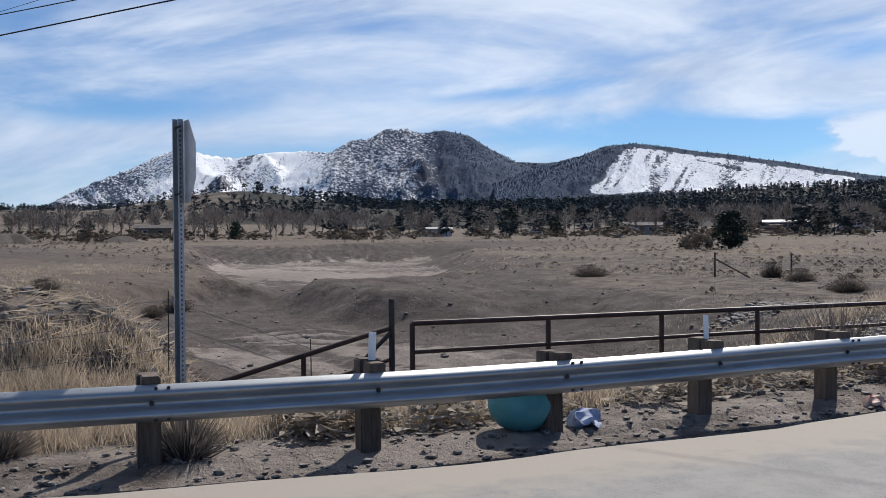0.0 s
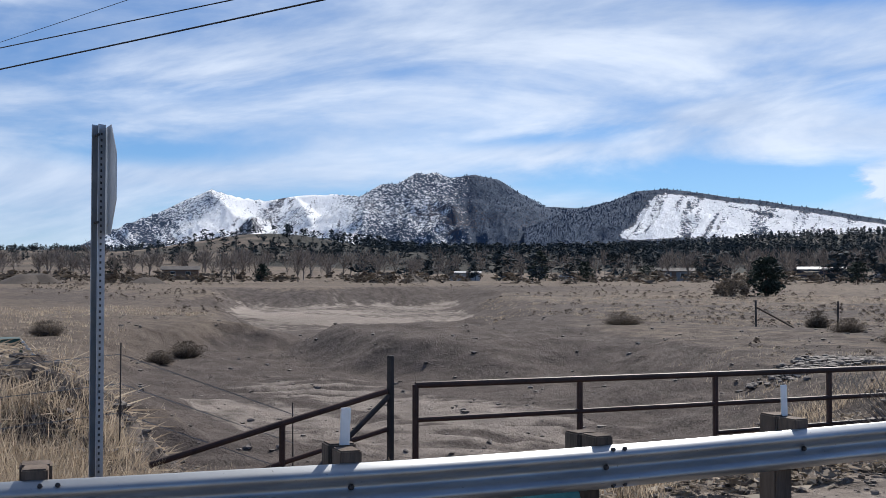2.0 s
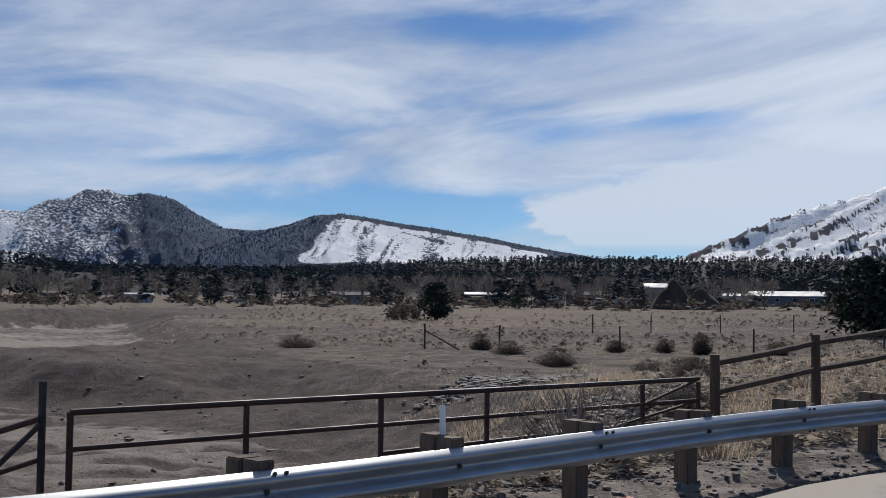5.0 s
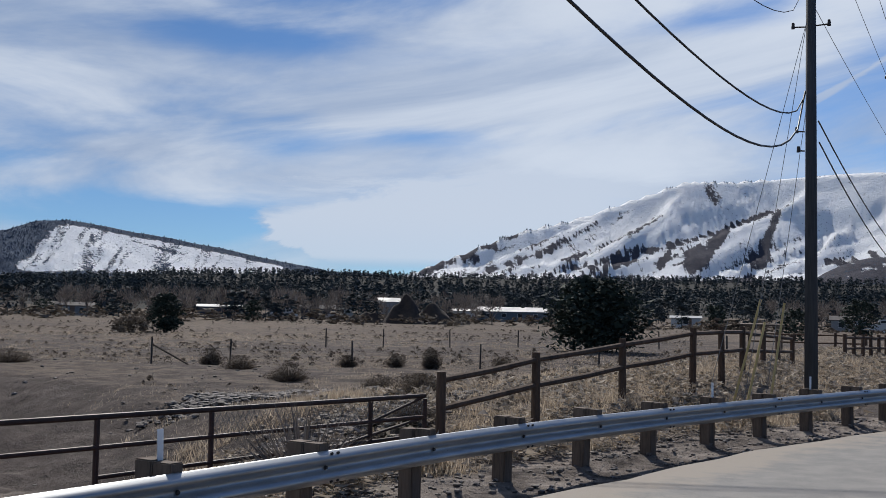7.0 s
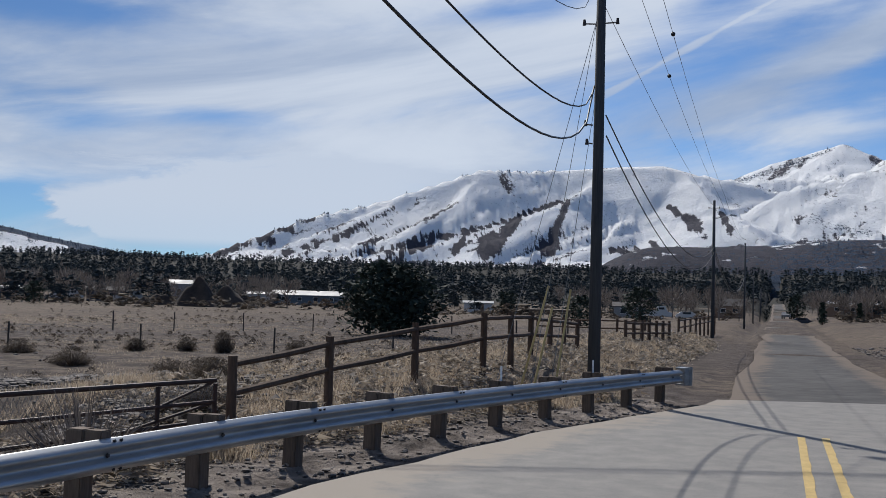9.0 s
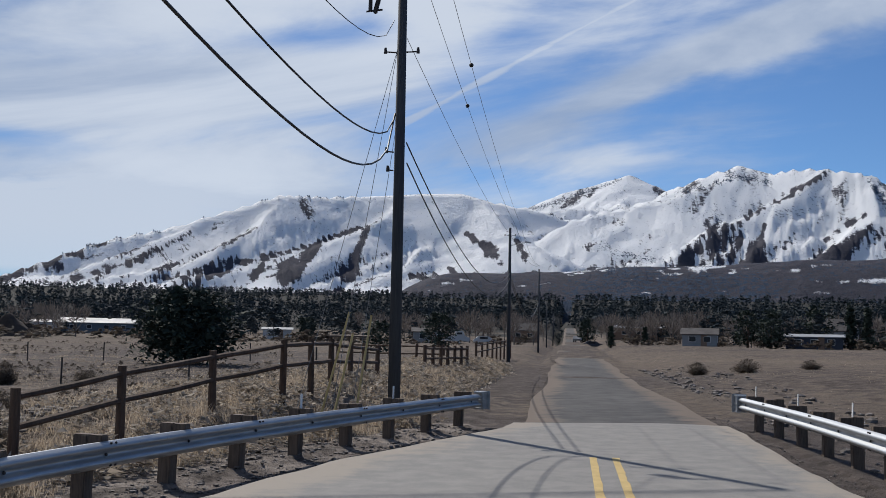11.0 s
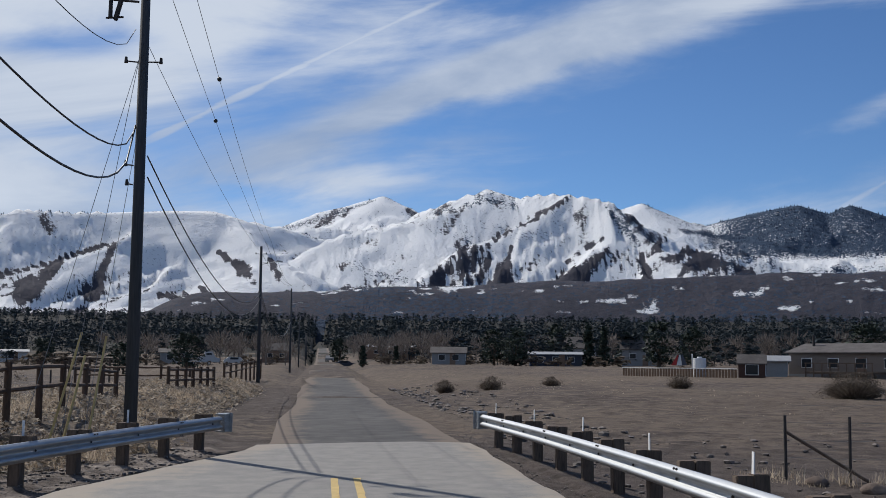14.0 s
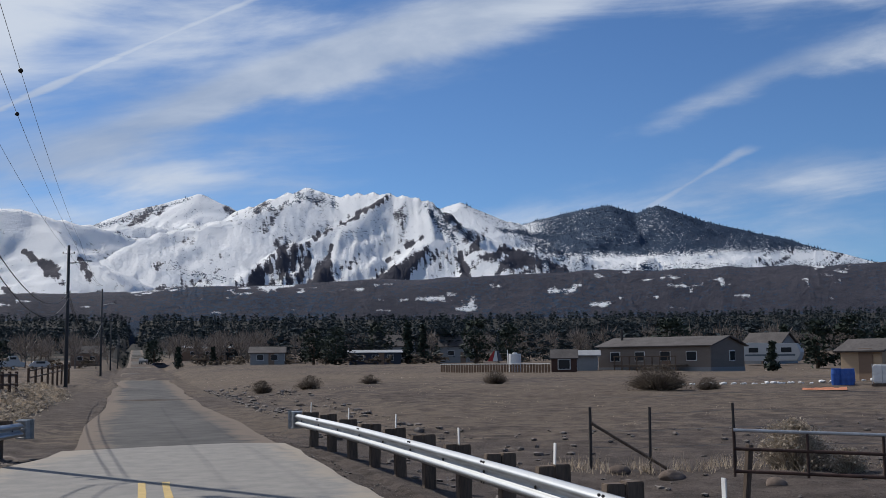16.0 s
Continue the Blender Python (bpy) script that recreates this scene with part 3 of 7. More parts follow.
def road():
    """The newer grey deck between the rails, then the older road to the horizon."""
    ys = np.concatenate([np.linspace(-40, 27.2, 120)])
    t = np.linspace(0, 1, 40)
    left = np.interp(ys, LEFT_LINE[:, 1], LEFT_LINE[:, 0], left=-9.0) + 0.85 + 0.10 * fractal(ys * 0.6, ys * 0 + 3, 3, 5)
    right = 3.75 + 0.10 * fractal(ys * 0.5, ys * 0 + 8, 3, 6)
    end = 27.2 + 1.5 * t - 0.9 * (2 * t - 1) ** 2 * t + 0.05 * fractal(t * 9, t * 0, 3, 2)
    x = left[:, None] * (1 - t) + right[:, None] * t
    y = np.repeat(ys[:, None], 40, 1)
    y[-1] = end
    dust = np.clip(1.1 - np.minimum(x - left[:, None], (right[:, None] - x) * 1.6) * 0.75, 0, 1) * 0.75 + 0.1 + 0.25 * step(-x, 2.0, 5.0) * (1 - step(y, 14, 26))
    ob = sheet("road", x, y, 0.0 * x + 0.01, ASPHALT, dust=dust)
    tagged(ob, "pale grey dusty asphalt road deck with double yellow line", "road", kind="structure")
    ys = np.concatenate([np.linspace(27.0, 60, 90), np.linspace(60, 470, 170)[1:]])
    left = -1.05 + 0.16 * fractal(ys * 0.10, ys * 0 + 1, 2, 15)
    right = 3.70 + 0.20 * fractal(ys * 0.10, ys * 0 + 5, 2, 16) - 0.35 * step(ys, 35, 60)
    x = left[:, None] * (1 - t) + right[:, None] * t
    y = np.repeat(ys[:, None], 40, 1)
    dust = np.clip(1.1 - np.minimum(x - left[:, None], right[:, None] - x) * 0.75, 0, 1) * 0.85 + 0.10
    ob = sheet("road_far", x, y, road_height(y) - 0.004, OLD_ASPHALT, dust=dust)
    tagged(ob, "old patched grey asphalt road with ragged dirt edges", "road", kind="structure")
    for i, x0 in enumerate((0.30, 0.68)):
        yy = np.linspace(-30, 19.5, 160)
        w = 0.12 + 0.012 * fractal(yy * 3, yy * 0 + i, 3, 7)
        xx = np.stack([x0 + 0 * yy, x0 + w], 1) + 0.004 * (yy[:, None] - 15)
        tagged(sheet("road_line", xx, np.stack([yy, yy], 1), 0 * xx + 0.015, YELLOW), "worn yellow painted line on the road", "road marking", kind="structure")


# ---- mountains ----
# needle tones with the blue of far haze mixed in
HAZY_SLOPE_TREES = islands("hazy_slope_conifers", (0.026, 0.044, 0.084), (0.060, 0.090, 0.146))
CONE_TREE = np.array([((math.cos(k * 1.2566) * w, math.sin(k * 1.2566) * w, lo), (math.cos((k + 1) * 1.2566) * w, math.sin((k + 1) * 1.2566) * w, lo), (0, 0, hi))
                      for w, lo, hi in ((0.26, 0.05, 0.7), (0.17, 0.4, 1.0)) for k in range(5)])


def on(az, dist, el):
    """A place at a bearing left of the road, a distance and an angle of height."""
    return (-math.sin(radians(az)) * dist, math.cos(radians(az)) * dist, 1.95 + dist * math.tan(radians(el)))


def ridge_height(x, y, nodes, fall):
    """Height under a ridge line that falls off to both sides."""
    p = np.array([on(*n) for n in nodes])
    best = np.full(x.shape, -1e9)
    for a, b in zip(p[:-1], p[1:]):
        d = b[:2] - a[:2]
        s = np.clip(((x - a[0]) * d[0] + (y - a[1]) * d[1]) / (d @ d), 0, 1)
        away = np.hypot(x - a[0] - s * d[0], y - a[1] - s * d[1])
        h = a[2] + s * (b[2] - a[2])
        best = np.maximum(best, h - fall * away * (1 - 0.32 * np.clip(away / 900, 0, 1)))
    return best


def mountain(name, label, az0, az1, near, far, ridges, spurs, rough, cover, seed, gully=1.0, slope=0.0, fade=0.0, foot=0.0, trees=1500):
    """A massif: ridge lines with spurs, worn by gullies that run aslant from them. cover gives snow and wood, and
    paints shaded slopes through them.
    """
    azs = np.radians(np.arange(az0, az1, 0.07))
    a, r = np.meshgrid(azs, np.linspace(near, far, 98))
    x, y = -np.sin(a) * r, np.cos(a) * r
    wx = x + 14 * fractal(x * 0.006, y * 0.006, 3, seed + 50)
    wy = y + 14 * fractal(x * 0.006, y * 0.006, 3, seed + 60)
    z = np.full(x.shape, -60.0)
    for nodes, fall in ridges:
        z = np.maximum(z, ridge_height(wx * 0.5 + x * 0.5, wy * 0.5 + y * 0.5, nodes, fall))
    if foot:
        fan = 2500 * math.tan(radians(foot)) + 0.10 * (r - 2500) + 5 * fractal(x * 0.008, y * 0.008, 4, seed + 80)
        z = np.maximum(z, np.minimum(fan, z.max(0, keepdims=True) * 0.9 - 12))
    crest = z.max(0, keepdims=True)
    spine, line = np.full(x.shape, -200.0), np.full(x.shape, -900.0)
    for nodes, fall in spurs:
        spine = np.maximum(spine, ridge_height(wx, wy, nodes, fall))
        line = np.maximum(line, ridge_height(wx, wy, nodes, 2.6))
    z = np.maximum(z, spine)
    near_spine = np.exp(-np.clip(z - line, 0, 400) / 17)          # narrow along each spur
    below = np.clip((crest - z) / 160, 0, 1)
    slant = np.degrees(a) * 0.42 - (crest - z) * slope + 0.30 * fractal(x * 0.006, y * 0.006, 4, seed)
    cut = ridged(slant, r * 0.0008, 4, seed + 3, 0.40)
    z = z + gully * (cut - 0.4) * 34 * below * (1 - 0.5 * below) + rough * fractal(x * 0.012, y * 0.012, 6, seed + 9, 0.6) * (0.10 + below)
    if fade:
        z = z * step(np.degrees(a), az0, az0 + fade) * step(-np.degrees(a), -az1, -az1 + fade)
    z = z * step(r, near, near + 330) - 12 * (1 - step(r, near, near + 330))
    dza = np.gradient(z, axis=1) / (r * math.radians(0.07))
    elev = np.degrees(np.arctan2(z - 1.95, r))
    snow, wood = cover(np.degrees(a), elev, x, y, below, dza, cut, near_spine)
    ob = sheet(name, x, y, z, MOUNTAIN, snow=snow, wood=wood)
    # single trees on the wooded slopes, thick where the wood is thick
    g = np.random.default_rng(seed + 700)
    weight = np.where((elev > 1.5) & (np.gradient(elev, axis=0) > -0.004), np.clip(wood - 0.18, 0, 0.8) ** 1.5, 0).ravel()
    pick = g.choice(weight.size, trees, p=weight / weight.sum())
    at = np.stack([x.ravel()[pick], y.ravel()[pick], z.ravel()[pick] - 1.0], -1) + g.normal(0, 1, (trees, 3)) * np.array([2.5, 2.5, 0])
    tall = g.uniform(3.0, 7.0, trees) * r.ravel()[pick] / 3000
    kit = soup("slope_trees", scatter(CONE_TREE, at, g.uniform(0, 6.28, trees), np.stack([tall, tall, tall], -1)), HAZY_SLOPE_TREES)
    tagged(kit, "sparse dark conifers on the mountain slopes", "woods", kind="stuff")
    return tagged(ob, label, "mountain", kind="structure")


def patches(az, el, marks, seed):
    """How far a place lies in one of the ragged wedges that are bare, wooded or painted grey for shade: bearing and
    height of both ends, half widths, depth.
    """
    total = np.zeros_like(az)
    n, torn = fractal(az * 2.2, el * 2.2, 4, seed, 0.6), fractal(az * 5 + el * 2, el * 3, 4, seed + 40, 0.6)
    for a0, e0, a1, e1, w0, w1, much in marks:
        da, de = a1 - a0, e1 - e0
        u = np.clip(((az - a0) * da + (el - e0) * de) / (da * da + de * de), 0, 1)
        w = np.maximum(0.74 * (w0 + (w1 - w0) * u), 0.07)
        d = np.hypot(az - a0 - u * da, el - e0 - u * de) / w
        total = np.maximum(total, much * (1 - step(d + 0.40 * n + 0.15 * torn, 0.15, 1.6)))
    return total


def cover_left(az, el, x, y, below, dza, cut, spine):
    n = fractal(x * 0.006, y * 0.006, 4, 71)
    lit = step(az, 60.0, 64.0)                           # open slopes at the far end, a wooded cone beside them
    fan = streaks(az, el, np.where(az > 68, -1.2, 1.1) * lit, 0.5, 2.2, 341)
    snow = 0.66 + 0.30 * lit + 0.22 * n - 0.42 * step(57.6 - az, 0, 3.5) - 0.36 * step(fan, 0.18, 0.6) * lit - 0.14 * step(az, 69.5, 72.5)
    wood = 0.60 - 0.34 * lit + 0.20 * n + 0.34 * step(57.6 - az, 0, 3.5) + 0.25 * step(1.9 - el, 0, 0.6) + 0.20 * step(az, 69.3, 72.0) + 0.16 * step(fan, 0.2, 0.55) * lit
    wood = wood - 0.30 * np.exp(-((az - 67.2 - 0.4 * (4 - el)) / 0.8) ** 2) - 0.25 * np.exp(-((az - 63.4) / 0.9) ** 2) * step(el, 2.6, 3.2)
    return snow, wood


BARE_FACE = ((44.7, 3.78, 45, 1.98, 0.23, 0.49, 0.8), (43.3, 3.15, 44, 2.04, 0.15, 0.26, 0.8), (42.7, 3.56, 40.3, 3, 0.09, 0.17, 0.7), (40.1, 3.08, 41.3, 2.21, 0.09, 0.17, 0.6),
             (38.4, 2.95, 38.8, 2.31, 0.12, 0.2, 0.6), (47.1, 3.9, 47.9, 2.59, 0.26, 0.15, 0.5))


def cover_cut(az, el, x, y, below, dza, cut, spine):
    n = fractal(x * 0.01, y * 0.01, 4, 72)
    left = 48.6 - 0.75 * (el - 1.9) + 0.5 * n
    face = step(left - az, 0.0, 0.8) * step(az, 34.4, 35.6) * step(below, 0.035, 0.11) * step(el, 1.8 + 0.12 * n, 2.1 + 0.12 * n)
    fine = streaks(az, el, 0.5, 0.35, 1.2, 351)
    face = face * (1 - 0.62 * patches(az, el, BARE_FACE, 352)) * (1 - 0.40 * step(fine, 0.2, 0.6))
    return 1.0 * face + 0.12 * n * face, 1.0 - 0.92 * face + 0.12 * n


def streaks(az, el, lean, width, length, seed):
    """Ragged bands that run aslant down a face, high where bare ground shows."""
    across = az + lean * el
    return fractal(across / width + 0.35 * fractal(az * 0.8, el * 1.6, 3, seed + 5), el / length + az * 0.04, 5, seed, 0.55)


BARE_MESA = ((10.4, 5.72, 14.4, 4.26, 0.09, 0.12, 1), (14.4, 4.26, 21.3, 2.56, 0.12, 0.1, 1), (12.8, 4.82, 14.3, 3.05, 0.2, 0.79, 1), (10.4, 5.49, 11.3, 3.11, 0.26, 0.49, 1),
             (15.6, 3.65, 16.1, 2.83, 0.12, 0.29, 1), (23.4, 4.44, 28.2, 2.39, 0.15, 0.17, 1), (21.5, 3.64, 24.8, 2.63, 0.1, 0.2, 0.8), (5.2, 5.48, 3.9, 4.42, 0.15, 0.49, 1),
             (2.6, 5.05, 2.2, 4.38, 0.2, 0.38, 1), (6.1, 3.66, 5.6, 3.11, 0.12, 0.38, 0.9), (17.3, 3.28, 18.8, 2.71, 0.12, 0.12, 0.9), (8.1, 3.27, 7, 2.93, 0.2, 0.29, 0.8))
# furrow lines; the last stroke paints a band of grey shading
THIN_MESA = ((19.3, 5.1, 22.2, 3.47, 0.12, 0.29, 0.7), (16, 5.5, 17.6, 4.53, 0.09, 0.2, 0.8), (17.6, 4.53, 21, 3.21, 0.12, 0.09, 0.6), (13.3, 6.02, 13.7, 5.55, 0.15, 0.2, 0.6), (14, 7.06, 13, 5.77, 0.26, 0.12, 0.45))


# broad grey zones that paint the mesa's shaded slopes into the snow
SHADE_MESA = ((13.6, 6.7, 12.6, 5.2, 0.7, 0.4, 0.46), (7.4, 6.9, 5.4, 4.9, 0.8, 0.9, 0.46), (10.2, 6.9, 9.6, 5.8, 0.5, 0.5, 0.42), (17.5, 5.6, 20.5, 3.9, 0.5, 0.4, 0.42), (3.4, 6.6, 1.2, 4.9, 0.6, 0.5, 0.44), (22.8, 4.2, 25.5, 3.0, 0.4, 0.3, 0.45))


def cover_mesa(az, el, x, y, below, dza, cut, spine):
    n, n2 = fractal(x * 0.006, y * 0.006, 4, 73), fractal(x * 0.02, y * 0.02, 4, 83)
    band, thin = streaks(az, el, 2.9, 2.6, 2.4, 301), streaks(az, el, 2.9, 0.7, 1.8, 311)
    low = step(5.2 - el, 0, 1.6)
    # slopes facing away from the sun, darkened through snow and wood below
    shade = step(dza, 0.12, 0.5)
    # shaded furrows, painted grey over the whole snow face
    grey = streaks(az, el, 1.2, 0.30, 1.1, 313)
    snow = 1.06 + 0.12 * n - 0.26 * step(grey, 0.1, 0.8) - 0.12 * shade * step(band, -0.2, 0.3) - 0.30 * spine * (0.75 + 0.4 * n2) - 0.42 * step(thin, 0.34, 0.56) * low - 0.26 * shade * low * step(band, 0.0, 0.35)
    snow = snow - 0.95 * patches(az, el, BARE_MESA, 361) - 0.62 * patches(az, el, THIN_MESA, 362) - 0.62 * patches(az, el, SHADE_MESA, 363)
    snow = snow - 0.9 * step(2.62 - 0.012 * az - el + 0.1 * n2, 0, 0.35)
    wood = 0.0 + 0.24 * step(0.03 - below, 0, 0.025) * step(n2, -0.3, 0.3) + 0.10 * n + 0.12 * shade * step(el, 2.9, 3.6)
    return snow, wood


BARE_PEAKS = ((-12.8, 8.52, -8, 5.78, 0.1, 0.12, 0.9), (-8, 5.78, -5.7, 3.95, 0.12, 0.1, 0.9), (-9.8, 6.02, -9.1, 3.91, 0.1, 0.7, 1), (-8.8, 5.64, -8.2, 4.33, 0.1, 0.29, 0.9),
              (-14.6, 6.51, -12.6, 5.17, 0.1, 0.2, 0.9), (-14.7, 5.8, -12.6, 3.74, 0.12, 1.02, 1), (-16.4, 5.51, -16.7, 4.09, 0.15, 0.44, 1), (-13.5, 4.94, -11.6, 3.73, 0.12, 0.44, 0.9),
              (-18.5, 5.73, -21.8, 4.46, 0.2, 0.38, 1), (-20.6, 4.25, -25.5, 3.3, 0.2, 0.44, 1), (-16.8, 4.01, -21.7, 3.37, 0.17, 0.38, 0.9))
# tree bands, and a shaded hollow and ridge side painted as wood
WOOD_SHADE_PEAKS = ((-1.6, 4.81, -4.9, 4.0, 0.26, 0.26, 0.55), (-14.5, 8.14, -16.1, 6.22, 0.15, 0.49, 0.9), (-8, 8.53, -10, 8.04, 0.23, 0.15, 0.9), (-5.4, 7.55, -8.7, 8.39, 0.1, 0.1, 0.9),
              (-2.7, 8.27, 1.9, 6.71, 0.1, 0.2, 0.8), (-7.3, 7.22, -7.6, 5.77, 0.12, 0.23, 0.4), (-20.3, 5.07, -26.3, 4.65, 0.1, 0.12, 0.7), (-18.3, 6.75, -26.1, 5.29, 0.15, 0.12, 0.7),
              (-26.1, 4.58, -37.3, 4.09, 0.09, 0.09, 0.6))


# shadow sides of the peaks, put into the snow as wide grey patches
SHADE_PEAKS = ((-6.4, 7.6, -7.4, 5.8, 0.9, 0.7, 0.50), (-9.3, 8.2, -9.0, 6.6, 0.6, 0.5, 0.50), (-11.2, 8.2, -10.4, 7.0, 0.7, 0.5, 0.42), (-15.2, 7.9, -17.2, 6.3, 0.5, 0.9, 0.52), (-13.3, 7.8, -13.6, 6.2, 0.7, 0.7, 0.40),
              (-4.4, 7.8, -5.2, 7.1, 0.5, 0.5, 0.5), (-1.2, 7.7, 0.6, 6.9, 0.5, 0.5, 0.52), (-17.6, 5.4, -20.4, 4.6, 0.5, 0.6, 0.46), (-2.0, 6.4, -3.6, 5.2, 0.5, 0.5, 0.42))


def cover_peaks(az, el, x, y, below, dza, cut, spine):
    n, n2 = fractal(x * 0.006, y * 0.006, 4, 74), fractal(x * 0.016, y * 0.016, 3, 84)
    band, thin = streaks(az, el, 1.7, 2.2, 2.2, 321), streaks(az, el, 1.5, 0.6, 1.6, 331)
    dark = step(-19.3 - az, -1.0, 2.5)                   # the forested cone on the right
    # right-hand sides out of the sun; their shade lowers the snow
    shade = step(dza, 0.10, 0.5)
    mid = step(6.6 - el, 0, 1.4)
    # fine furrows whose shade is painted as greyer snow
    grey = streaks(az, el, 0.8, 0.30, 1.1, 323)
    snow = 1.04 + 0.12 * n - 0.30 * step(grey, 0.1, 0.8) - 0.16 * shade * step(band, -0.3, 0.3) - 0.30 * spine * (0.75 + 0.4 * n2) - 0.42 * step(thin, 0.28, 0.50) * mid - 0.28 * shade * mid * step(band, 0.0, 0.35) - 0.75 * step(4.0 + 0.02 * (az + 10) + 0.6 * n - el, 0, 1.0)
    snow = snow - 0.45 * dark * step(el, 5.0, 5.8) + 0.5 * step(thin, 0.1, 0.5) * step(4.3 - el, 0, 1) - 0.9 * patches(az, el, BARE_PEAKS, 371) - 0.72 * patches(az, el, SHADE_PEAKS, 373)
    # upper right-facing slopes take extra wood as painted shade
    wood = 0.02 + 0.10 * n + 0.24 * step(dza, 0.06, 0.4) * step(el, 5.6, 6.6) + 0.62 * patches(az, el, WOOD_SHADE_PEAKS, 372) + 0.74 * dark * step(el, 4.9, 5.6) + 0.22 * step(0.05 - below, 0, 0.04) + 0.36 * step(-18 - az, 0, 3) * step(5 - el, 0, 0.5)
    return snow, wood


def cover_apron(az, el, x, y, below, dza, cut, spine):
    n, n2 = fractal(x * 0.004, y * 0.004, 4, 75), fractal(az * 0.55, el * 4.0 + 0.35 * az, 4, 85, 0.55)
    snow = 0.06 + 0.60 * step(n2, 0.25, 0.95) * step(el, 2.3, 2.8)
    wood = 0.22 + 0.26 * step(n, -0.1, 0.4) + 0.4 * step(2.3 - el, 0, 0.3) - 0.22 * step(-az, 20, 26)
    return snow, wood


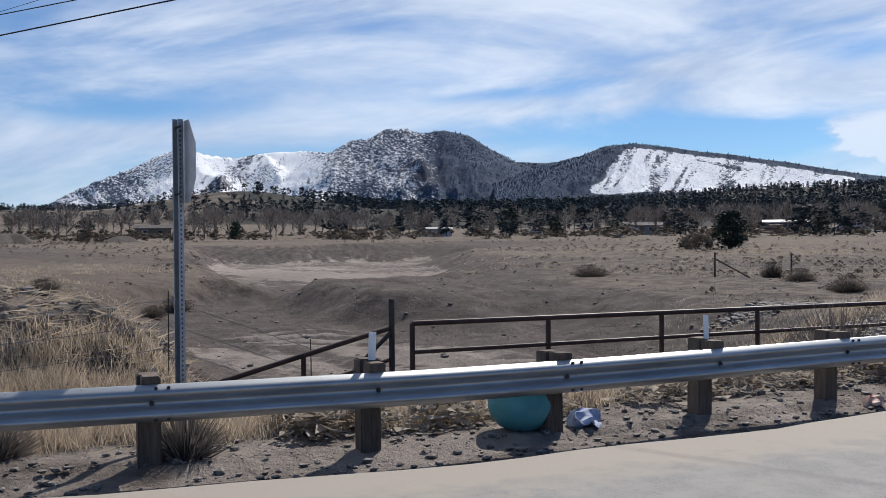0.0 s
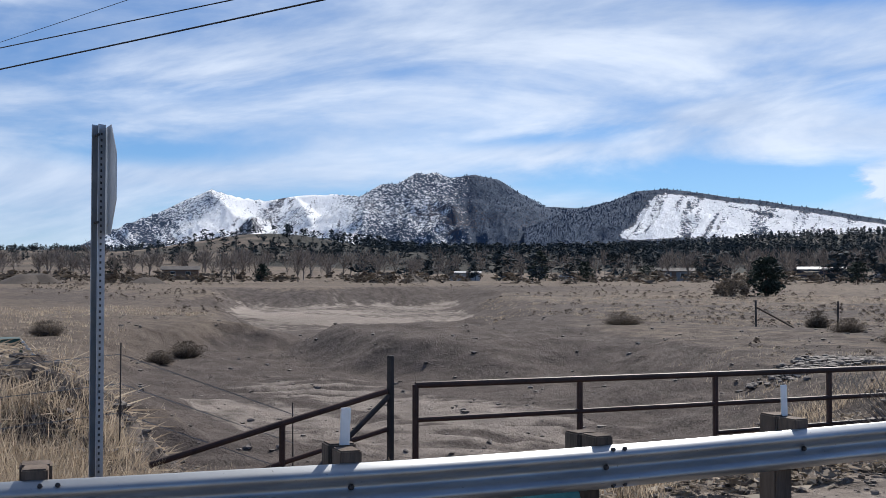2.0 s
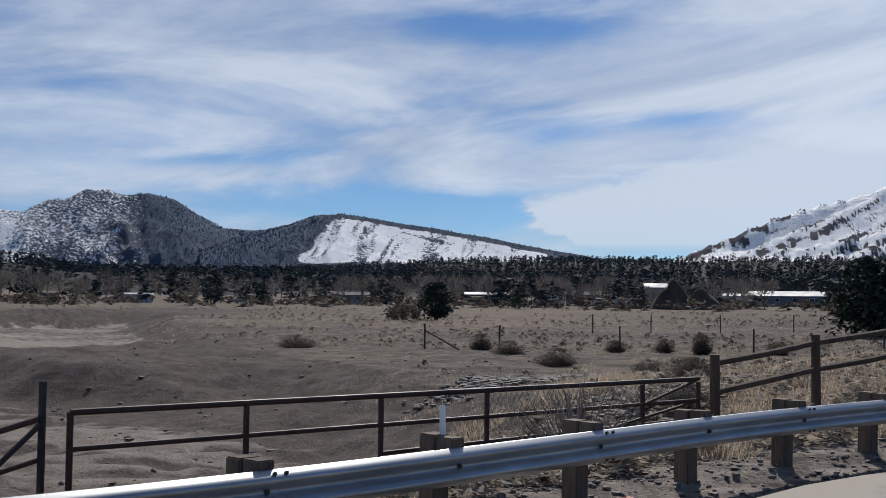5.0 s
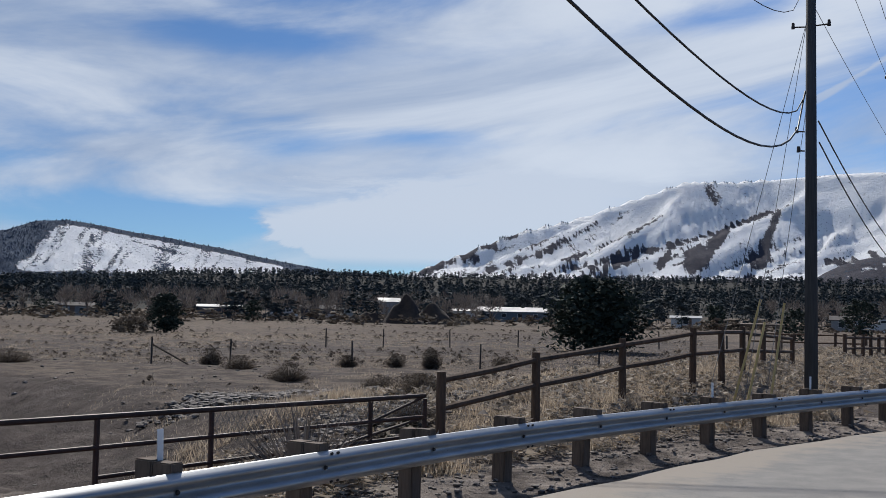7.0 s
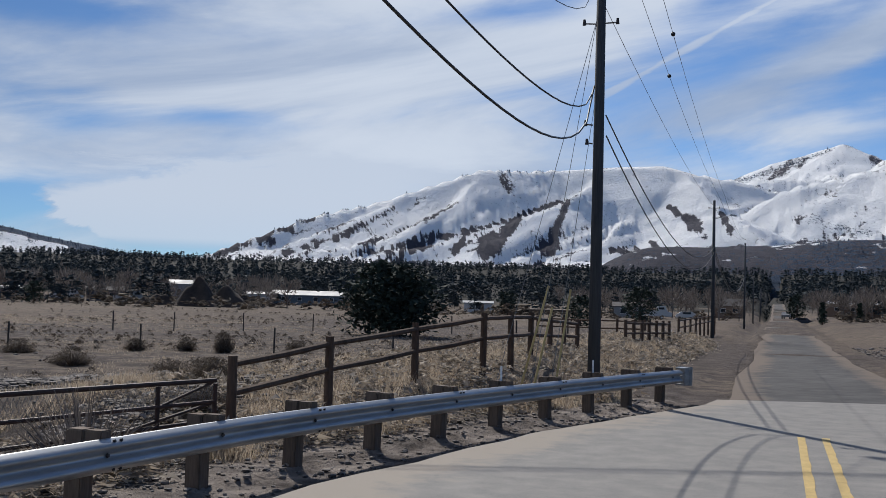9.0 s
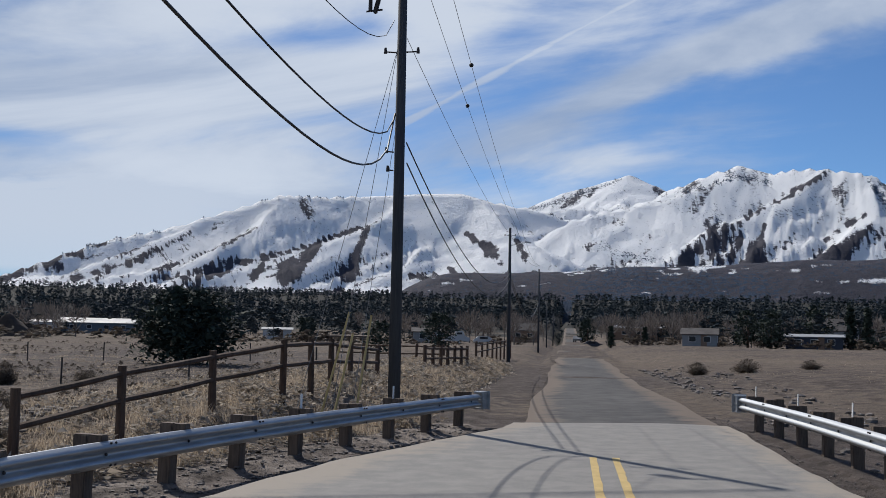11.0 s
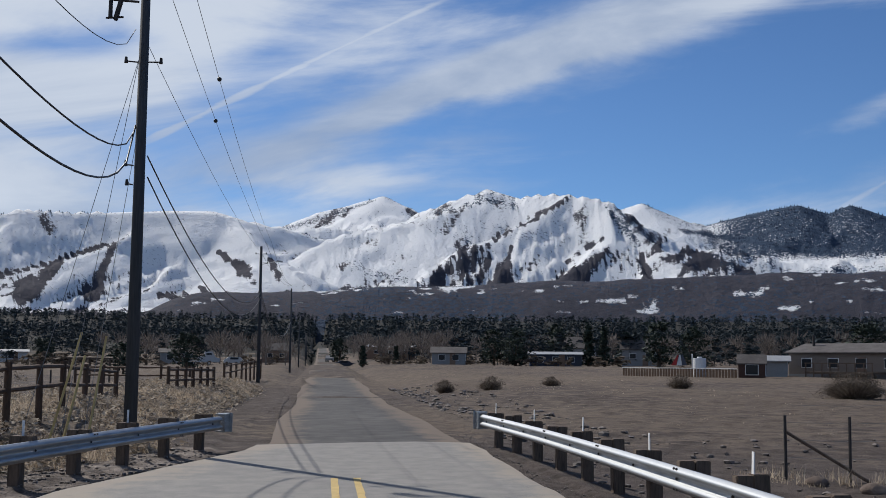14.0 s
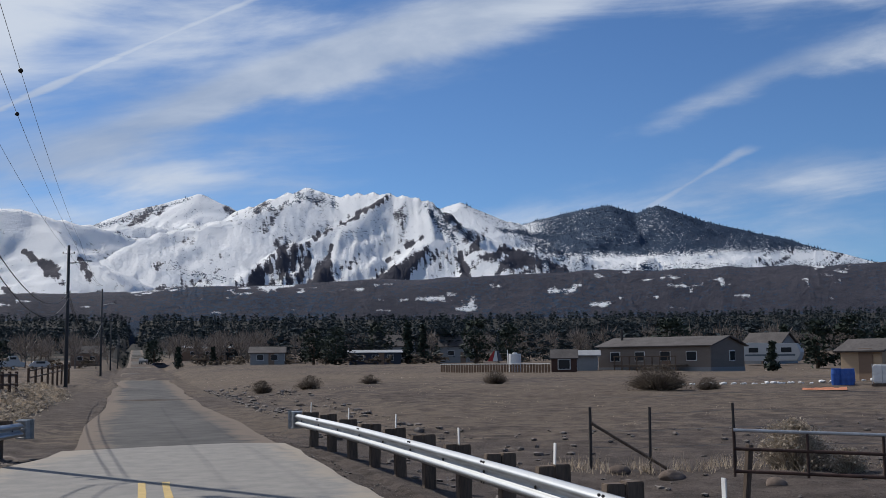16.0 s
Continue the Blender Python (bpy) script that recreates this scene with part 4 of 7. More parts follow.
def mountains():
    mountain("mountain_left", "forested mountain streaked with snow below its summits", 28, 84, 2000, 3700,
             [([(78, 2900, 0.1), (75.6, 3000, 1.2), (73.9, 3050, 2.3), (71.6, 3100, 3.25), (69.0, 3100, 4.45), (67.7, 3150, 4.1), (66.3, 3200, 3.95), (64.8, 3200, 4.15), (63.1, 3200, 4.3), (61.6, 3100, 4.2)], 0.62),
              ([(61.6, 3000, 4.1), (60.2, 2950, 4.85), (59.0, 2950, 4.9), (58.5, 2980, 5.4), (57.4, 3000, 5.42), (56.7, 3000, 5.22), (55.5, 3000, 5.38), (54.4, 3000, 5.1), (53.2, 3020, 4.35), (52.0, 3050, 3.72), (50.4, 3050, 3.6), (48.6, 3050, 3.7)], 0.62)],
             [([(69.0, 3100, 4.4), (66.6, 2700, 2.2)], 0.55), ([(60.2, 2950, 4.8), (61.8, 2600, 2.0)], 0.55), ([(57.4, 3000, 5.3), (56.0, 2600, 2.0)], 0.55), ([(64.8, 3200, 4.1), (63.6, 2750, 2.2)], 0.55)],
             10, cover_left, 4, 1.2, 0.004, 0.0, 0.9, 4200)
    mountain("mountain_snow_face", "wooded hill with a broad open snow slope", 28, 53, 1900, 2900,
             [([(52.0, 2700, 2.7), (50.4, 2650, 3.5), (48.6, 2600, 3.9), (47.2, 2600, 4.4), (45.8, 2600, 4.52), (43.1, 2600, 4.12), (40.4, 2600, 3.7), (37.8, 2600, 3.24), (36.0, 2600, 2.92), (34.4, 2600, 2.62), (33.0, 2600, 2.38), (28.7, 2600, 2.2)], 0.42)],
             [], 7, cover_cut, 5, 0.7, 0.0, trees=4200)
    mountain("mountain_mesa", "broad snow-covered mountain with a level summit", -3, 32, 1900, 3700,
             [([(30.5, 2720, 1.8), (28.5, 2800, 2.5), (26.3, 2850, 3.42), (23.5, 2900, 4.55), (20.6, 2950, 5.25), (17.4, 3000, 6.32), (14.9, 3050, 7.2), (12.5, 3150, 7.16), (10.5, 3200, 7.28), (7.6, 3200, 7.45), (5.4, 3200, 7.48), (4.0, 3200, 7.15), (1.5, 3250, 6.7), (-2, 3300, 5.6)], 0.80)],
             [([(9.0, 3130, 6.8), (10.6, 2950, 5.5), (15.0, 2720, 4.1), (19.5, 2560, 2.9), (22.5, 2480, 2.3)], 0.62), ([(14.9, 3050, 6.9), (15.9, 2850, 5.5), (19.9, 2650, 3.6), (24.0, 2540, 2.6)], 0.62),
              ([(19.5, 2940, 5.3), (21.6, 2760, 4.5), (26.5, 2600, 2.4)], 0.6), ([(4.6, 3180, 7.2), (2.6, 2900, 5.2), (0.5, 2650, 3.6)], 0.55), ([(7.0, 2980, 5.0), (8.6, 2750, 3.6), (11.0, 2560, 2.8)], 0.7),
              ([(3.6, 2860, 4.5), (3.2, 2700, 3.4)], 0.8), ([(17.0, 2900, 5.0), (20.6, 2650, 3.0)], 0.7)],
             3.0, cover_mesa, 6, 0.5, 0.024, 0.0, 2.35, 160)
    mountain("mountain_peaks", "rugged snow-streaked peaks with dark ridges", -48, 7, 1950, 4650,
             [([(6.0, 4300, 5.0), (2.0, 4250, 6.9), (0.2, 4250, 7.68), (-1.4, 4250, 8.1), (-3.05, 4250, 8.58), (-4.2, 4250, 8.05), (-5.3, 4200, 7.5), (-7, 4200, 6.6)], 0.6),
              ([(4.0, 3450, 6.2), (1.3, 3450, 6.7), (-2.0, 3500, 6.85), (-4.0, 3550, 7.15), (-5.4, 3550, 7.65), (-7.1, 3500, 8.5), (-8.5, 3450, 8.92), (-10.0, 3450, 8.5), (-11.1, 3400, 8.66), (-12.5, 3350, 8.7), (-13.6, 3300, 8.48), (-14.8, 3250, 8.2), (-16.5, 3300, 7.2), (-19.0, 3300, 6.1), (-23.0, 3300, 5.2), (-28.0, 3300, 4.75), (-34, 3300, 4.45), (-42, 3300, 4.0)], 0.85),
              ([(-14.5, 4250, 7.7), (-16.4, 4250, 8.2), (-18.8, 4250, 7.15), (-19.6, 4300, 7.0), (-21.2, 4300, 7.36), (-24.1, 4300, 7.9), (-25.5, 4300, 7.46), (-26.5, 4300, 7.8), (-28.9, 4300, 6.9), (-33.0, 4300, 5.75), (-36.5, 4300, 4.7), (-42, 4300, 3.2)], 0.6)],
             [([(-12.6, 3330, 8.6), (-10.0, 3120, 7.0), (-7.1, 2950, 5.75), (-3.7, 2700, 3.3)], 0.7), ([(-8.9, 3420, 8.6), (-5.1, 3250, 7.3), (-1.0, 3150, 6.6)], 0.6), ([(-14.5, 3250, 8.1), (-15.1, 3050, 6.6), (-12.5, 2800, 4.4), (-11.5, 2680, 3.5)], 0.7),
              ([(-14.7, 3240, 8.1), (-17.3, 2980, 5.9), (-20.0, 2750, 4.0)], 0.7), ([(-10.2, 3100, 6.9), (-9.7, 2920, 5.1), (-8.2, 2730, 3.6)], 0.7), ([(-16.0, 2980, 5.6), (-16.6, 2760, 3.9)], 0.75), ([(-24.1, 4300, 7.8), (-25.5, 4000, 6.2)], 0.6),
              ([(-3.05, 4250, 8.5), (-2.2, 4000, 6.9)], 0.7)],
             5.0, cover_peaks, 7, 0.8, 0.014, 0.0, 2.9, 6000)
    mountain("mountain_apron", "brown foothill slope with patches of snow", -50, 14, 1300, 2650,
             [([(14, 2600, 0.2), (12, 2580, 1.6), (9, 2550, 2.3), (5, 2500, 2.6), (2, 2520, 2.55), (-2, 2500, 2.85), (-5, 2480, 2.75), (-8, 2500, 3.0), (-11, 2450, 3.2), (-14, 2500, 2.95), (-17, 2450, 3.2), (-21, 2450, 3.15), (-24, 2430, 3.5), (-27, 2400, 3.75), (-32, 2350, 4.1), (-38, 2350, 4.0), (-50, 2350, 3.9)], 0.075)],
             [], 9, cover_apron, 8, 0.3, 0.0, 8.0, trees=2500)


ground()
road()
mountains()

# ---- guard rails ----
def along(line):
    d = np.r_[0, np.cumsum(np.hypot(*np.diff(line, axis=0).T))]
    return d


W_PROFILE = [(0.000, 0.156), (0.012, 0.150), (0.048, 0.128), (0.075, 0.108), (0.083, 0.088), (0.075, 0.066), (0.040, 0.040), (0.006, 0.018), (0.000, 0.000),
             (0.006, -0.018), (0.040, -0.040), (0.075, -0.066), (0.083, -0.088), (0.075, -0.108), (0.048, -0.128), (0.012, -0.150), (0.000, -0.156)]


def beam(line, centre, side, s0, s1):
    """A W-beam between two lengths along a plan line; side +1: its ribs point to the right of the line's way."""
    d = along(line)
    s = np.arange(s0, s1 + 0.02, 0.16)
    px, py = np.interp(s, d, line[:, 0]), np.interp(s, d, line[:, 1])
    tx, ty = np.gradient(px), np.gradient(py)
    n = np.hypot(tx, ty)
    nx, ny = ty / n * side, -tx / n * side
    bm = bmesh.new()
    rows = []
    for k in range(len(s)):
        front = [bm.verts.new((px[k] + nx[k] * o, py[k] + ny[k] * o, centre + h)) for o, h in W_PROFILE]
        behind = [bm.verts.new((px[k] + nx[k] * (o - 0.004), py[k] + ny[k] * (o - 0.004), centre + h - (0.002 if h > 0 else -0.002))) for o, h in W_PROFILE]
        rows.append(front + behind[::-1])
    for a, b in zip(rows[:-1], rows[1:]):
        for i in range(len(a)):
            j = (i + 1) % len(a)
            bm.faces.new((a[i], a[j], b[j], b[i]))
    return bm


def guard_rail(name, nodes, side, first, pitch, label, markers, end_at_end):
    """Beam in overlapping lengths on wooden posts with blocks; pale markers on every second post."""
    line = curve(nodes)
    d = along(line)
    rail = thing(name, label, "guard rail")
    top = 0.70
    centre = top - 0.156
    joints = np.arange(first + pitch * 0.5 - 4 * pitch, d[-1], 2 * pitch)
    cuts = [0.0] + [j for j in np.arange(first - 7 * pitch, d[-1] - 0.6, 2 * pitch) if j > 0.5] + [d[-1]]
    for k, (a, b) in enumerate(zip(cuts[:-1], cuts[1:])):
        part("beam", beam(line, centre + 0.0012 * (k % 2), side, a, b + (0.16 if b < d[-1] else 0)), STEEL, rail, "dull galvanised W-shaped steel beam", smooth=True)
    rnd = random.Random(4)
    for k in range(-8, 40):
        s = first + k * pitch
        if not 0.3 < s < d[-1] - 0.2:
            continue
        x, y = np.interp(s, d, line[:, 0]), np.interp(s, d, line[:, 1])
        x2, y2 = np.interp(s + 0.1, d, line[:, 0]), np.interp(s + 0.1, d, line[:, 1])
        t = Vector((x2 - x, y2 - y, 0)).normalized()
        n = Vector((t.y, -t.x, 0)) * side                      # towards the road
        turn = math.degrees(math.atan2(t.y, t.x))
        here = Vector((x, y, 0))
        lean, rise = rnd.uniform(-1.5, 1.5), rnd.uniform(0.05, 0.10)
        p = here - n * 0.30
        base = floor_at(p.x, p.y)
        bm = box(bmesh.new(), (0.19, 0.19, top + rise - base + 0.3), (p.x, p.y, (top + rise + base - 0.3) / 2), (lean, 0, turn), 0.012)
        part("post", bm, POST_WOOD, rail, "weathered square timber post")
        p = here - n * 0.106
        bm = box(bmesh.new(), (0.15, 0.195, 0.36), (p.x, p.y, top - 0.14 + rise * 0.4), (0, 0, turn + rnd.uniform(-2, 2)), 0.01)
        part("block", bm, POST_WOOD, rail)
        bm = bmesh.new()
        p = here + n * 0.008
        rod(bm, (p.x, p.y, centre), (p.x + n.x * 0.02, p.y + n.y * 0.02, centre), 0.022, 0.014, 10)
        part("bolt", bm, DARK_STEEL, rail)
        if k in markers:
            p = here - n * 0.22 + t * 0.02
            bm = box(bmesh.new(), (0.07, 0.012, 0.26), (p.x, p.y, top + rise + 0.11), (rnd.uniform(-3, 3), rnd.uniform(-3, 3), turn), 0.004)
            part("marker", bm, WHITE_PLASTIC, rail, "white plastic road marker on the post")
    for s in cuts[1:-1]:                                     # splice bolts
        for ds in (0.03, 0.13):
            x, y = np.interp(s + ds, d, line[:, 0]), np.interp(s + ds, d, line[:, 1])
            x2, y2 = np.interp(s + ds + 0.1, d, line[:, 0]), np.interp(s + ds + 0.1, d, line[:, 1])
            n = Vector((y2 - y, x - x2, 0)).normalized() * side
            for h in (0.128, -0.128):
                o = 0.05 if abs(h) > 0.1 else 0.042
                bm = bmesh.new()
                rod(bm, (x + n.x * o, y + n.y * o, centre + h), (x + n.x * (o + 0.02), y + n.y * (o + 0.02), centre + h + 0.008), 0.017, 0.013, 8)
                part("splice_bolt", bm, DARK_STEEL, rail)
    # end treatment: a bent plate and a square head
    e = 1 if end_at_end else 0
    tip = Vector((*line[-1], 0)) if end_at_end else Vector((*line[0], 0))
    prev = Vector((*line[-6], 0)) if end_at_end else Vector((*line[5], 0))
    t = (tip - prev).normalized()
    n = Vector((line[-1][1] - line[-6][1], line[-6][0] - line[-1][0], 0)).normalized() * side if end_at_end else Vector((line[5][1] - line[0][1], line[0][0] - line[5][0], 0)).normalized() * side
    turn = math.degrees(math.atan2(t.y, t.x))
    c = tip + t * 0.12
    head = part("end_head", box(bmesh.new(), (0.30, 0.04, 0.40), (c.x + n.x * 0.09, c.y + n.y * 0.09, centre), (0, 0, turn), 0.01), STEEL, rail)
    for h in (-0.19, 0.0, 0.19):
        part("end_lip", box(bmesh.new(), (0.30, 0.26, 0.035), (c.x, c.y, centre + h), (0, 0, turn), 0.008), STEEL, rail)
    part("end_plate", box(bmesh.new(), (0.03, 0.36, 0.44), (c.x + t.x * 0.15, c.y + t.y * 0.15, centre), (0, 0, turn), 0.006), STEEL, rail)
    return rail


d_left = along(LEFT_LINE)
first_left = float(np.interp(3.2, LEFT_LINE[:, 1], d_left))
guard_rail("guard_rail", RAIL_LEFT, 1, first_left, 1.94, "long galvanised steel guard rail on weathered timber posts", (-2, 0, 2, 8, 10), True)
right_line = curve(RAIL_RIGHT)
guard_rail("guard_rail", RAIL_RIGHT, 1, 0.55, 1.905, "shiny galvanised steel guard rail on dark timber posts", (0, 2, 4, 6, 8, 10), False)


# ---- poles ----
def utility_pole(at, height, radius, label, lean=0.0, arm=None):
    pole = thing("utility_pole", label, "utility pole", "poles along the road", at)
    bm = bmesh.new()
    rod(bm, (0, 0, -0.5), (lean * height, 0, height), radius, radius * 0.66, 14)
    part("shaft", bm, POLE_WOOD, pole, "weathered grey wooden shaft", smooth=True)
    return pole


P1, P2, P3 = (-4.15, 26.4), (-4.65, 88.0), (-4.1, 158.0)
pole_1 = utility_pole((*P1, floor_at(*P1)), 11.3, 0.155, "tall dark wooden utility pole beside the guard rail")
pole_2 = utility_pole((*P2, floor_at(*P2)), 10.6, 0.15, "dark wooden utility pole further along the road")
pole_3 = utility_pole((*P3, floor_at(*P3)), 11.8, 0.15, "distant wooden utility pole with a street lamp arm")

# ---- pipe railing above the wash ----
def floor_line(a, b, x):
    return a[1] + (b[1] - a[1]) * (x - a[0]) / (b[0] - a[0])


def pipe_railing():
    t = thing("pipe_railing", "rusty dark brown steel pipe railing above the wash", "railing")
    posts = [(-10.64, 6.22), (-10.16, 8.18), (-9.71, 9.95), (-9.31, 11.57), (-8.60, 14.39), (-8.30, 15.55)]
    for x, y in posts:
        part("post", rod(bmesh.new(), (x, y, floor_at(x, y) - 0.3), (x, y, 0.72), 0.036, sides=10), PIPE, t, smooth=False)
    (x0, y0), (x1, y1) = posts[0], posts[-1]
    part("top_rail", rod(bmesh.new(), (x0, y0, 0.715), (x1, y1, 0.765), 0.036, sides=10), PIPE, t)
    part("middle_rail", rod(bmesh.new(), (x0, y0, 0.33), (x1, y1, 0.44), 0.03, sides=10), PIPE, t)
    part("bottom_rail", rod(bmesh.new(), (posts[2][0], posts[2][1], 0.02), (x1, y1, 0.16), 0.028, sides=10), PIPE, t)
    # the panel beside the wooden fence: braces and wire netting
    a, b = Vector((-9.31, 11.57, 0)), Vector((-8.30, 15.55, 0))
    part("brace", rod(bmesh.new(), (-8.60, 14.39, 0.42), (-8.32, 15.5, 0.74), 0.024, sides=8), PIPE, t)
    part("brace", rod(bmesh.new(), (-8.75, 13.8, 0.12), (-8.32, 15.5, 0.42), 0.024, sides=8), PIPE, t)
    bm = bmesh.new()
    n = 44
    for k in range(n):
        for way in (1, -1):
            p0 = a.lerp(b, k / n)
            p1 = a.lerp(b, min(1, max(0, (k + way * 1.6) / n)))
            rod(bm, (p0.x, p0.y, 0.44), (p1.x, p1.y, 0.70), 0.0035, sides=3)
    part("netting", bm, WIRE_GREY, t, "grey diamond wire netting")
    # the sloping rails beyond the corner post
    low = thing("pipe_railing", "rusty pipe rails sloping down into the grass", "railing")
    pts = [(-10.72, 5.9, 0.66), (-10.95, 4.75, 0.36), (-11.22, 3.4, 0.0)]
    for name, drop, r in (("top_rail", 0, 0.034), ("lower_rail", 0.42, 0.028)):
        for p, q in zip(pts[:-1], pts[1:]):
            part(name, rod(bmesh.new(), (p[0], p[1], p[2] - drop), (q[0], q[1], q[2] - drop), r, sides=10), PIPE, low)
    part("post", rod(bmesh.new(), (-10.95, 4.75, -0.9), (-10.95, 4.75, 0.36), 0.034, sides=10), PIPE, low)
    corner = thing("corner_post", "dark steel corner post with a slanting brace", "fence post")
    part("post", box(bmesh.new(), (0.06, 0.06, 2.1), (-10.71, 5.94, 0.0), (0, 0, 20), 0.006), DARK_STEEL, corner)
    part("brace", rod(bmesh.new(), (-10.71, 5.94, 0.62), (-11.0, 5.1, -0.25), 0.03, sides=8), DARK_STEEL, corner)


pipe_railing()


# ---- sign seen from the side ----
def road_sign():
    x, y = -8.03, 1.97
    t = thing("road_sign", "octagonal metal road sign on a perforated steel post", "road sign", at=(x, y, 0), turn=26)
    z0 = floor_at(x, y)
    bm = bmesh.new()
    outline = [(-0.036, 0.036), (0.036, 0.036), (0.036, -0.03), (0.030, -0.03), (0.030, 0.030), (-0.030, 0.030), (-0.030, -0.03), (-0.036, -0.03)]
    low, high = [bm.verts.new((px, py, z0 - 0.4)) for px, py in outline], [bm.verts.new((px, py, 3.0)) for px, py in outline]
    for i in range(8):
        j = (i + 1) % 8
        bm.faces.new((low[i], low[j], high[j], high[i]))
    bm.faces.new(high)
    part("post", bm, GREY_TUBE, t, "galvanised post with rows of holes")
    # small dark blocks stand in for the shaded holes of the post
    bm = bmesh.new()
    for k in range(58):
        box(bm, (0.014, 0.012, 0.018), (0, 0.035, 0.45 + k * 0.0435))
        box(bm, (0.012, 0.014, 0.018), (0.034, -0.005, 0.45 + k * 0.0435))
    part("post_holes", bm, DARK_STEEL, t)
    bm = bmesh.new()
    bmesh.ops.create_cone(bm, cap_ends=True, segments=8, radius1=0.415, radius2=0.415, depth=0.004,
                          matrix=pose(0.02, -0.045, 2.60, 90, 0, 0) @ pose(0, 0, 0, 0, 0, 22.5))
    plate = part("plate", bm, GREY_TUBE, t, "bare grey aluminium back of the sign")
    plate.matrix_basis = pose(0.062, 0.085, 0, 0, 0, -33)
    for h in (2.30, 2.92):
        part("bolt", rod(bmesh.new(), (-0.06, 0.02, h), (0.06, -0.05, h), 0.010, sides=8), DARK_STEEL, t)


road_sign()


# ---- wooden rail fences ----
def rail_fence(posts, label, height=1.1, sink=0.4):
    """Round posts and two rails between them; posts are plan places."""
    t = thing("rail_fence", label, "fence", "wooden fences along the road")
    rnd = random.Random(len(posts))
    tops = []
    for x, y, top in posts:
        z = floor_at(x, y)
        part("post", rod(bmesh.new(), (x, y, min(z, top - 0.9) - sink), (x + rnd.uniform(-.02, .02), y, top), 0.085, 0.075, 10), RAIL_WOOD, t)
        tops.append((x, y, top))
    for a, b in zip(tops[:-1], tops[1:]):
        for drop in (0.13, 0.58):
            d = Vector(b) - Vector(a)
            w = d.normalized() * 0.06
            m = (Vector(a) + Vector(b)) / 2 + Vector((0, 0, -drop - rnd.uniform(0.0, 0.03)))
            bm = bmesh.new()
            rod(bm, Vector(a) - w + Vector((0, 0, -drop)), m, 0.05, 0.056, 7)
            rod(bm, m, Vector(b) + w + Vector((0, 0, -drop)), 0.056, 0.05, 7)
            part("rail", bm, RAIL_WOOD, t)
    return t


rail_fence([(-8.12, 15.75, 1.14), (-7.58, 18.37, 1.42), (-7.10, 21.8, 1.66), (-6.35, 24.4, 1.90), (-6.25, 26.75, 1.93), (-6.33, 29.4, 1.93), (-6.40, 32.4, 1.84),
            (-6.52, 35.4, 1.78), (-6.63, 38.5, 1.70)], "brown wooden post and rail fence beside the road")
rail_fence([(-6.12 + 0.17 * k, 47.6 + 1.5 * k, 1.71 - 0.01 * k) for k in range(7)], "short brown wooden rail fence in dry grass")
rail_fence([(-5.9 + 0.05 * k, 72 + 4.5 * k, 1.75 + 0.05 * k) for k in range(9)], "distant brown wooden rail fence along the road")
rail_fence([(-7.4 - 1.7 * k, 66.5 + 0.4 * k, 1.65) for k in range(5)], "distant brown wooden rail fence across the field")


# ---- field fence of thin posts ----
def post_fence(posts, label, wires=3, brace=False, r=0.035, h=1.2):
    t = thing("wire_fence", label, "fence")
    ends = []
    for k, (x, y) in enumerate(posts):
        z = floor_at(x, y)
        part("post", rod(bmesh.new(), (x, y, z - 0.3), (x + 0.03 * math.sin(k * 2.3), y, z + h), r, r * 0.9, 6), DARK_STEEL, t)
        ends.append(Vector((x, y, z)))
    if brace:
        a, b = ends[0], ends[1]
        q = a + (b - a).normalized() * 1.6
        part("brace", rod(bmesh.new(), (a.x, a.y, a.z + 0.75 * h), (q.x, q.y, floor_at(q.x, q.y)), r * 0.9, sides=6), POST_WOOD, t)
    for w in range(wires):
        bm = bmesh.new()
        for a, b in zip(ends[:-1], ends[1:]):
            up = Vector((0, 0, h * (0.35 + 0.27 * w)))
            rod(bm, a + up, b + up, 0.0045, sides=3)
        part("wire", bm, WIRE_GREY, t)
    return t


post_fence([(-33.2, 37.25), (-30.64, 39.4), (-26.24, 42.44), (-21.4, 45.5), (-16.5, 47.5), (-11.5, 50.5)], "thin dark post and wire fence across the dry field", 3, True, 0.045, 1.15)
post_fence([(-42.0, 64.5), (-39.5, 68.0), (-36.0, 71.5), (-32.0, 74.5), (-27.5, 77.0), (-23.0, 79.5)], "distant thin post fence in the dry field", 2, False, 0.05, 1.3)
post_fence([(-11.5, 0.7), (-11.9, 3.3), (-11.2, 5.0)], "sagging wire fence on thin posts in the grass", 3, False, 0.008, 1.15)
post_fence([(9.55, 22.32), (10.66, 21.8), (12.2, 21.0), (16.5, 19.5), (24.0, 17.0)], "barbed wire fence on dark steel posts", 4, True, 0.035, 1.3)


def pipe_gate():
    t = thing("pipe_gate", "galvanised tube field gate, rusty in places", "gate")
    a, b = Vector((9.69, 16.68, 0)), Vector((13.6, 14.3, 0))
    z = floor_at(a.x, a.y)
    for name, h in (("top_rail", 0.80), ("middle_rail", 0.50), ("lower_rail", 0.14)):
        part(name, rod(bmesh.new(), (a.x, a.y, h), (b.x, b.y, h - 0.12), 0.028, sides=10), GREY_TUBE if h > 0.6 else PIPE, t)
    for k in (0.0, 0.25, 0.5, 0.75, 1.0):
        p = a.lerp(b, k)
        part("upright", rod(bmesh.new(), (p.x, p.y, 0.05), (p.x, p.y, 0.80 - 0.12 * k), 0.024, sides=8), PIPE, t)
    post = thing("gate_post", "leaning dark timber gate post", "post", at=(9.95, 16.75, z))
    part("post", box(bmesh.new(), (0.10, 0.10, 1.25), (0, 0, 0.32), (0, 7, 10), 0.01), POST_WOOD, post)


pipe_gate()


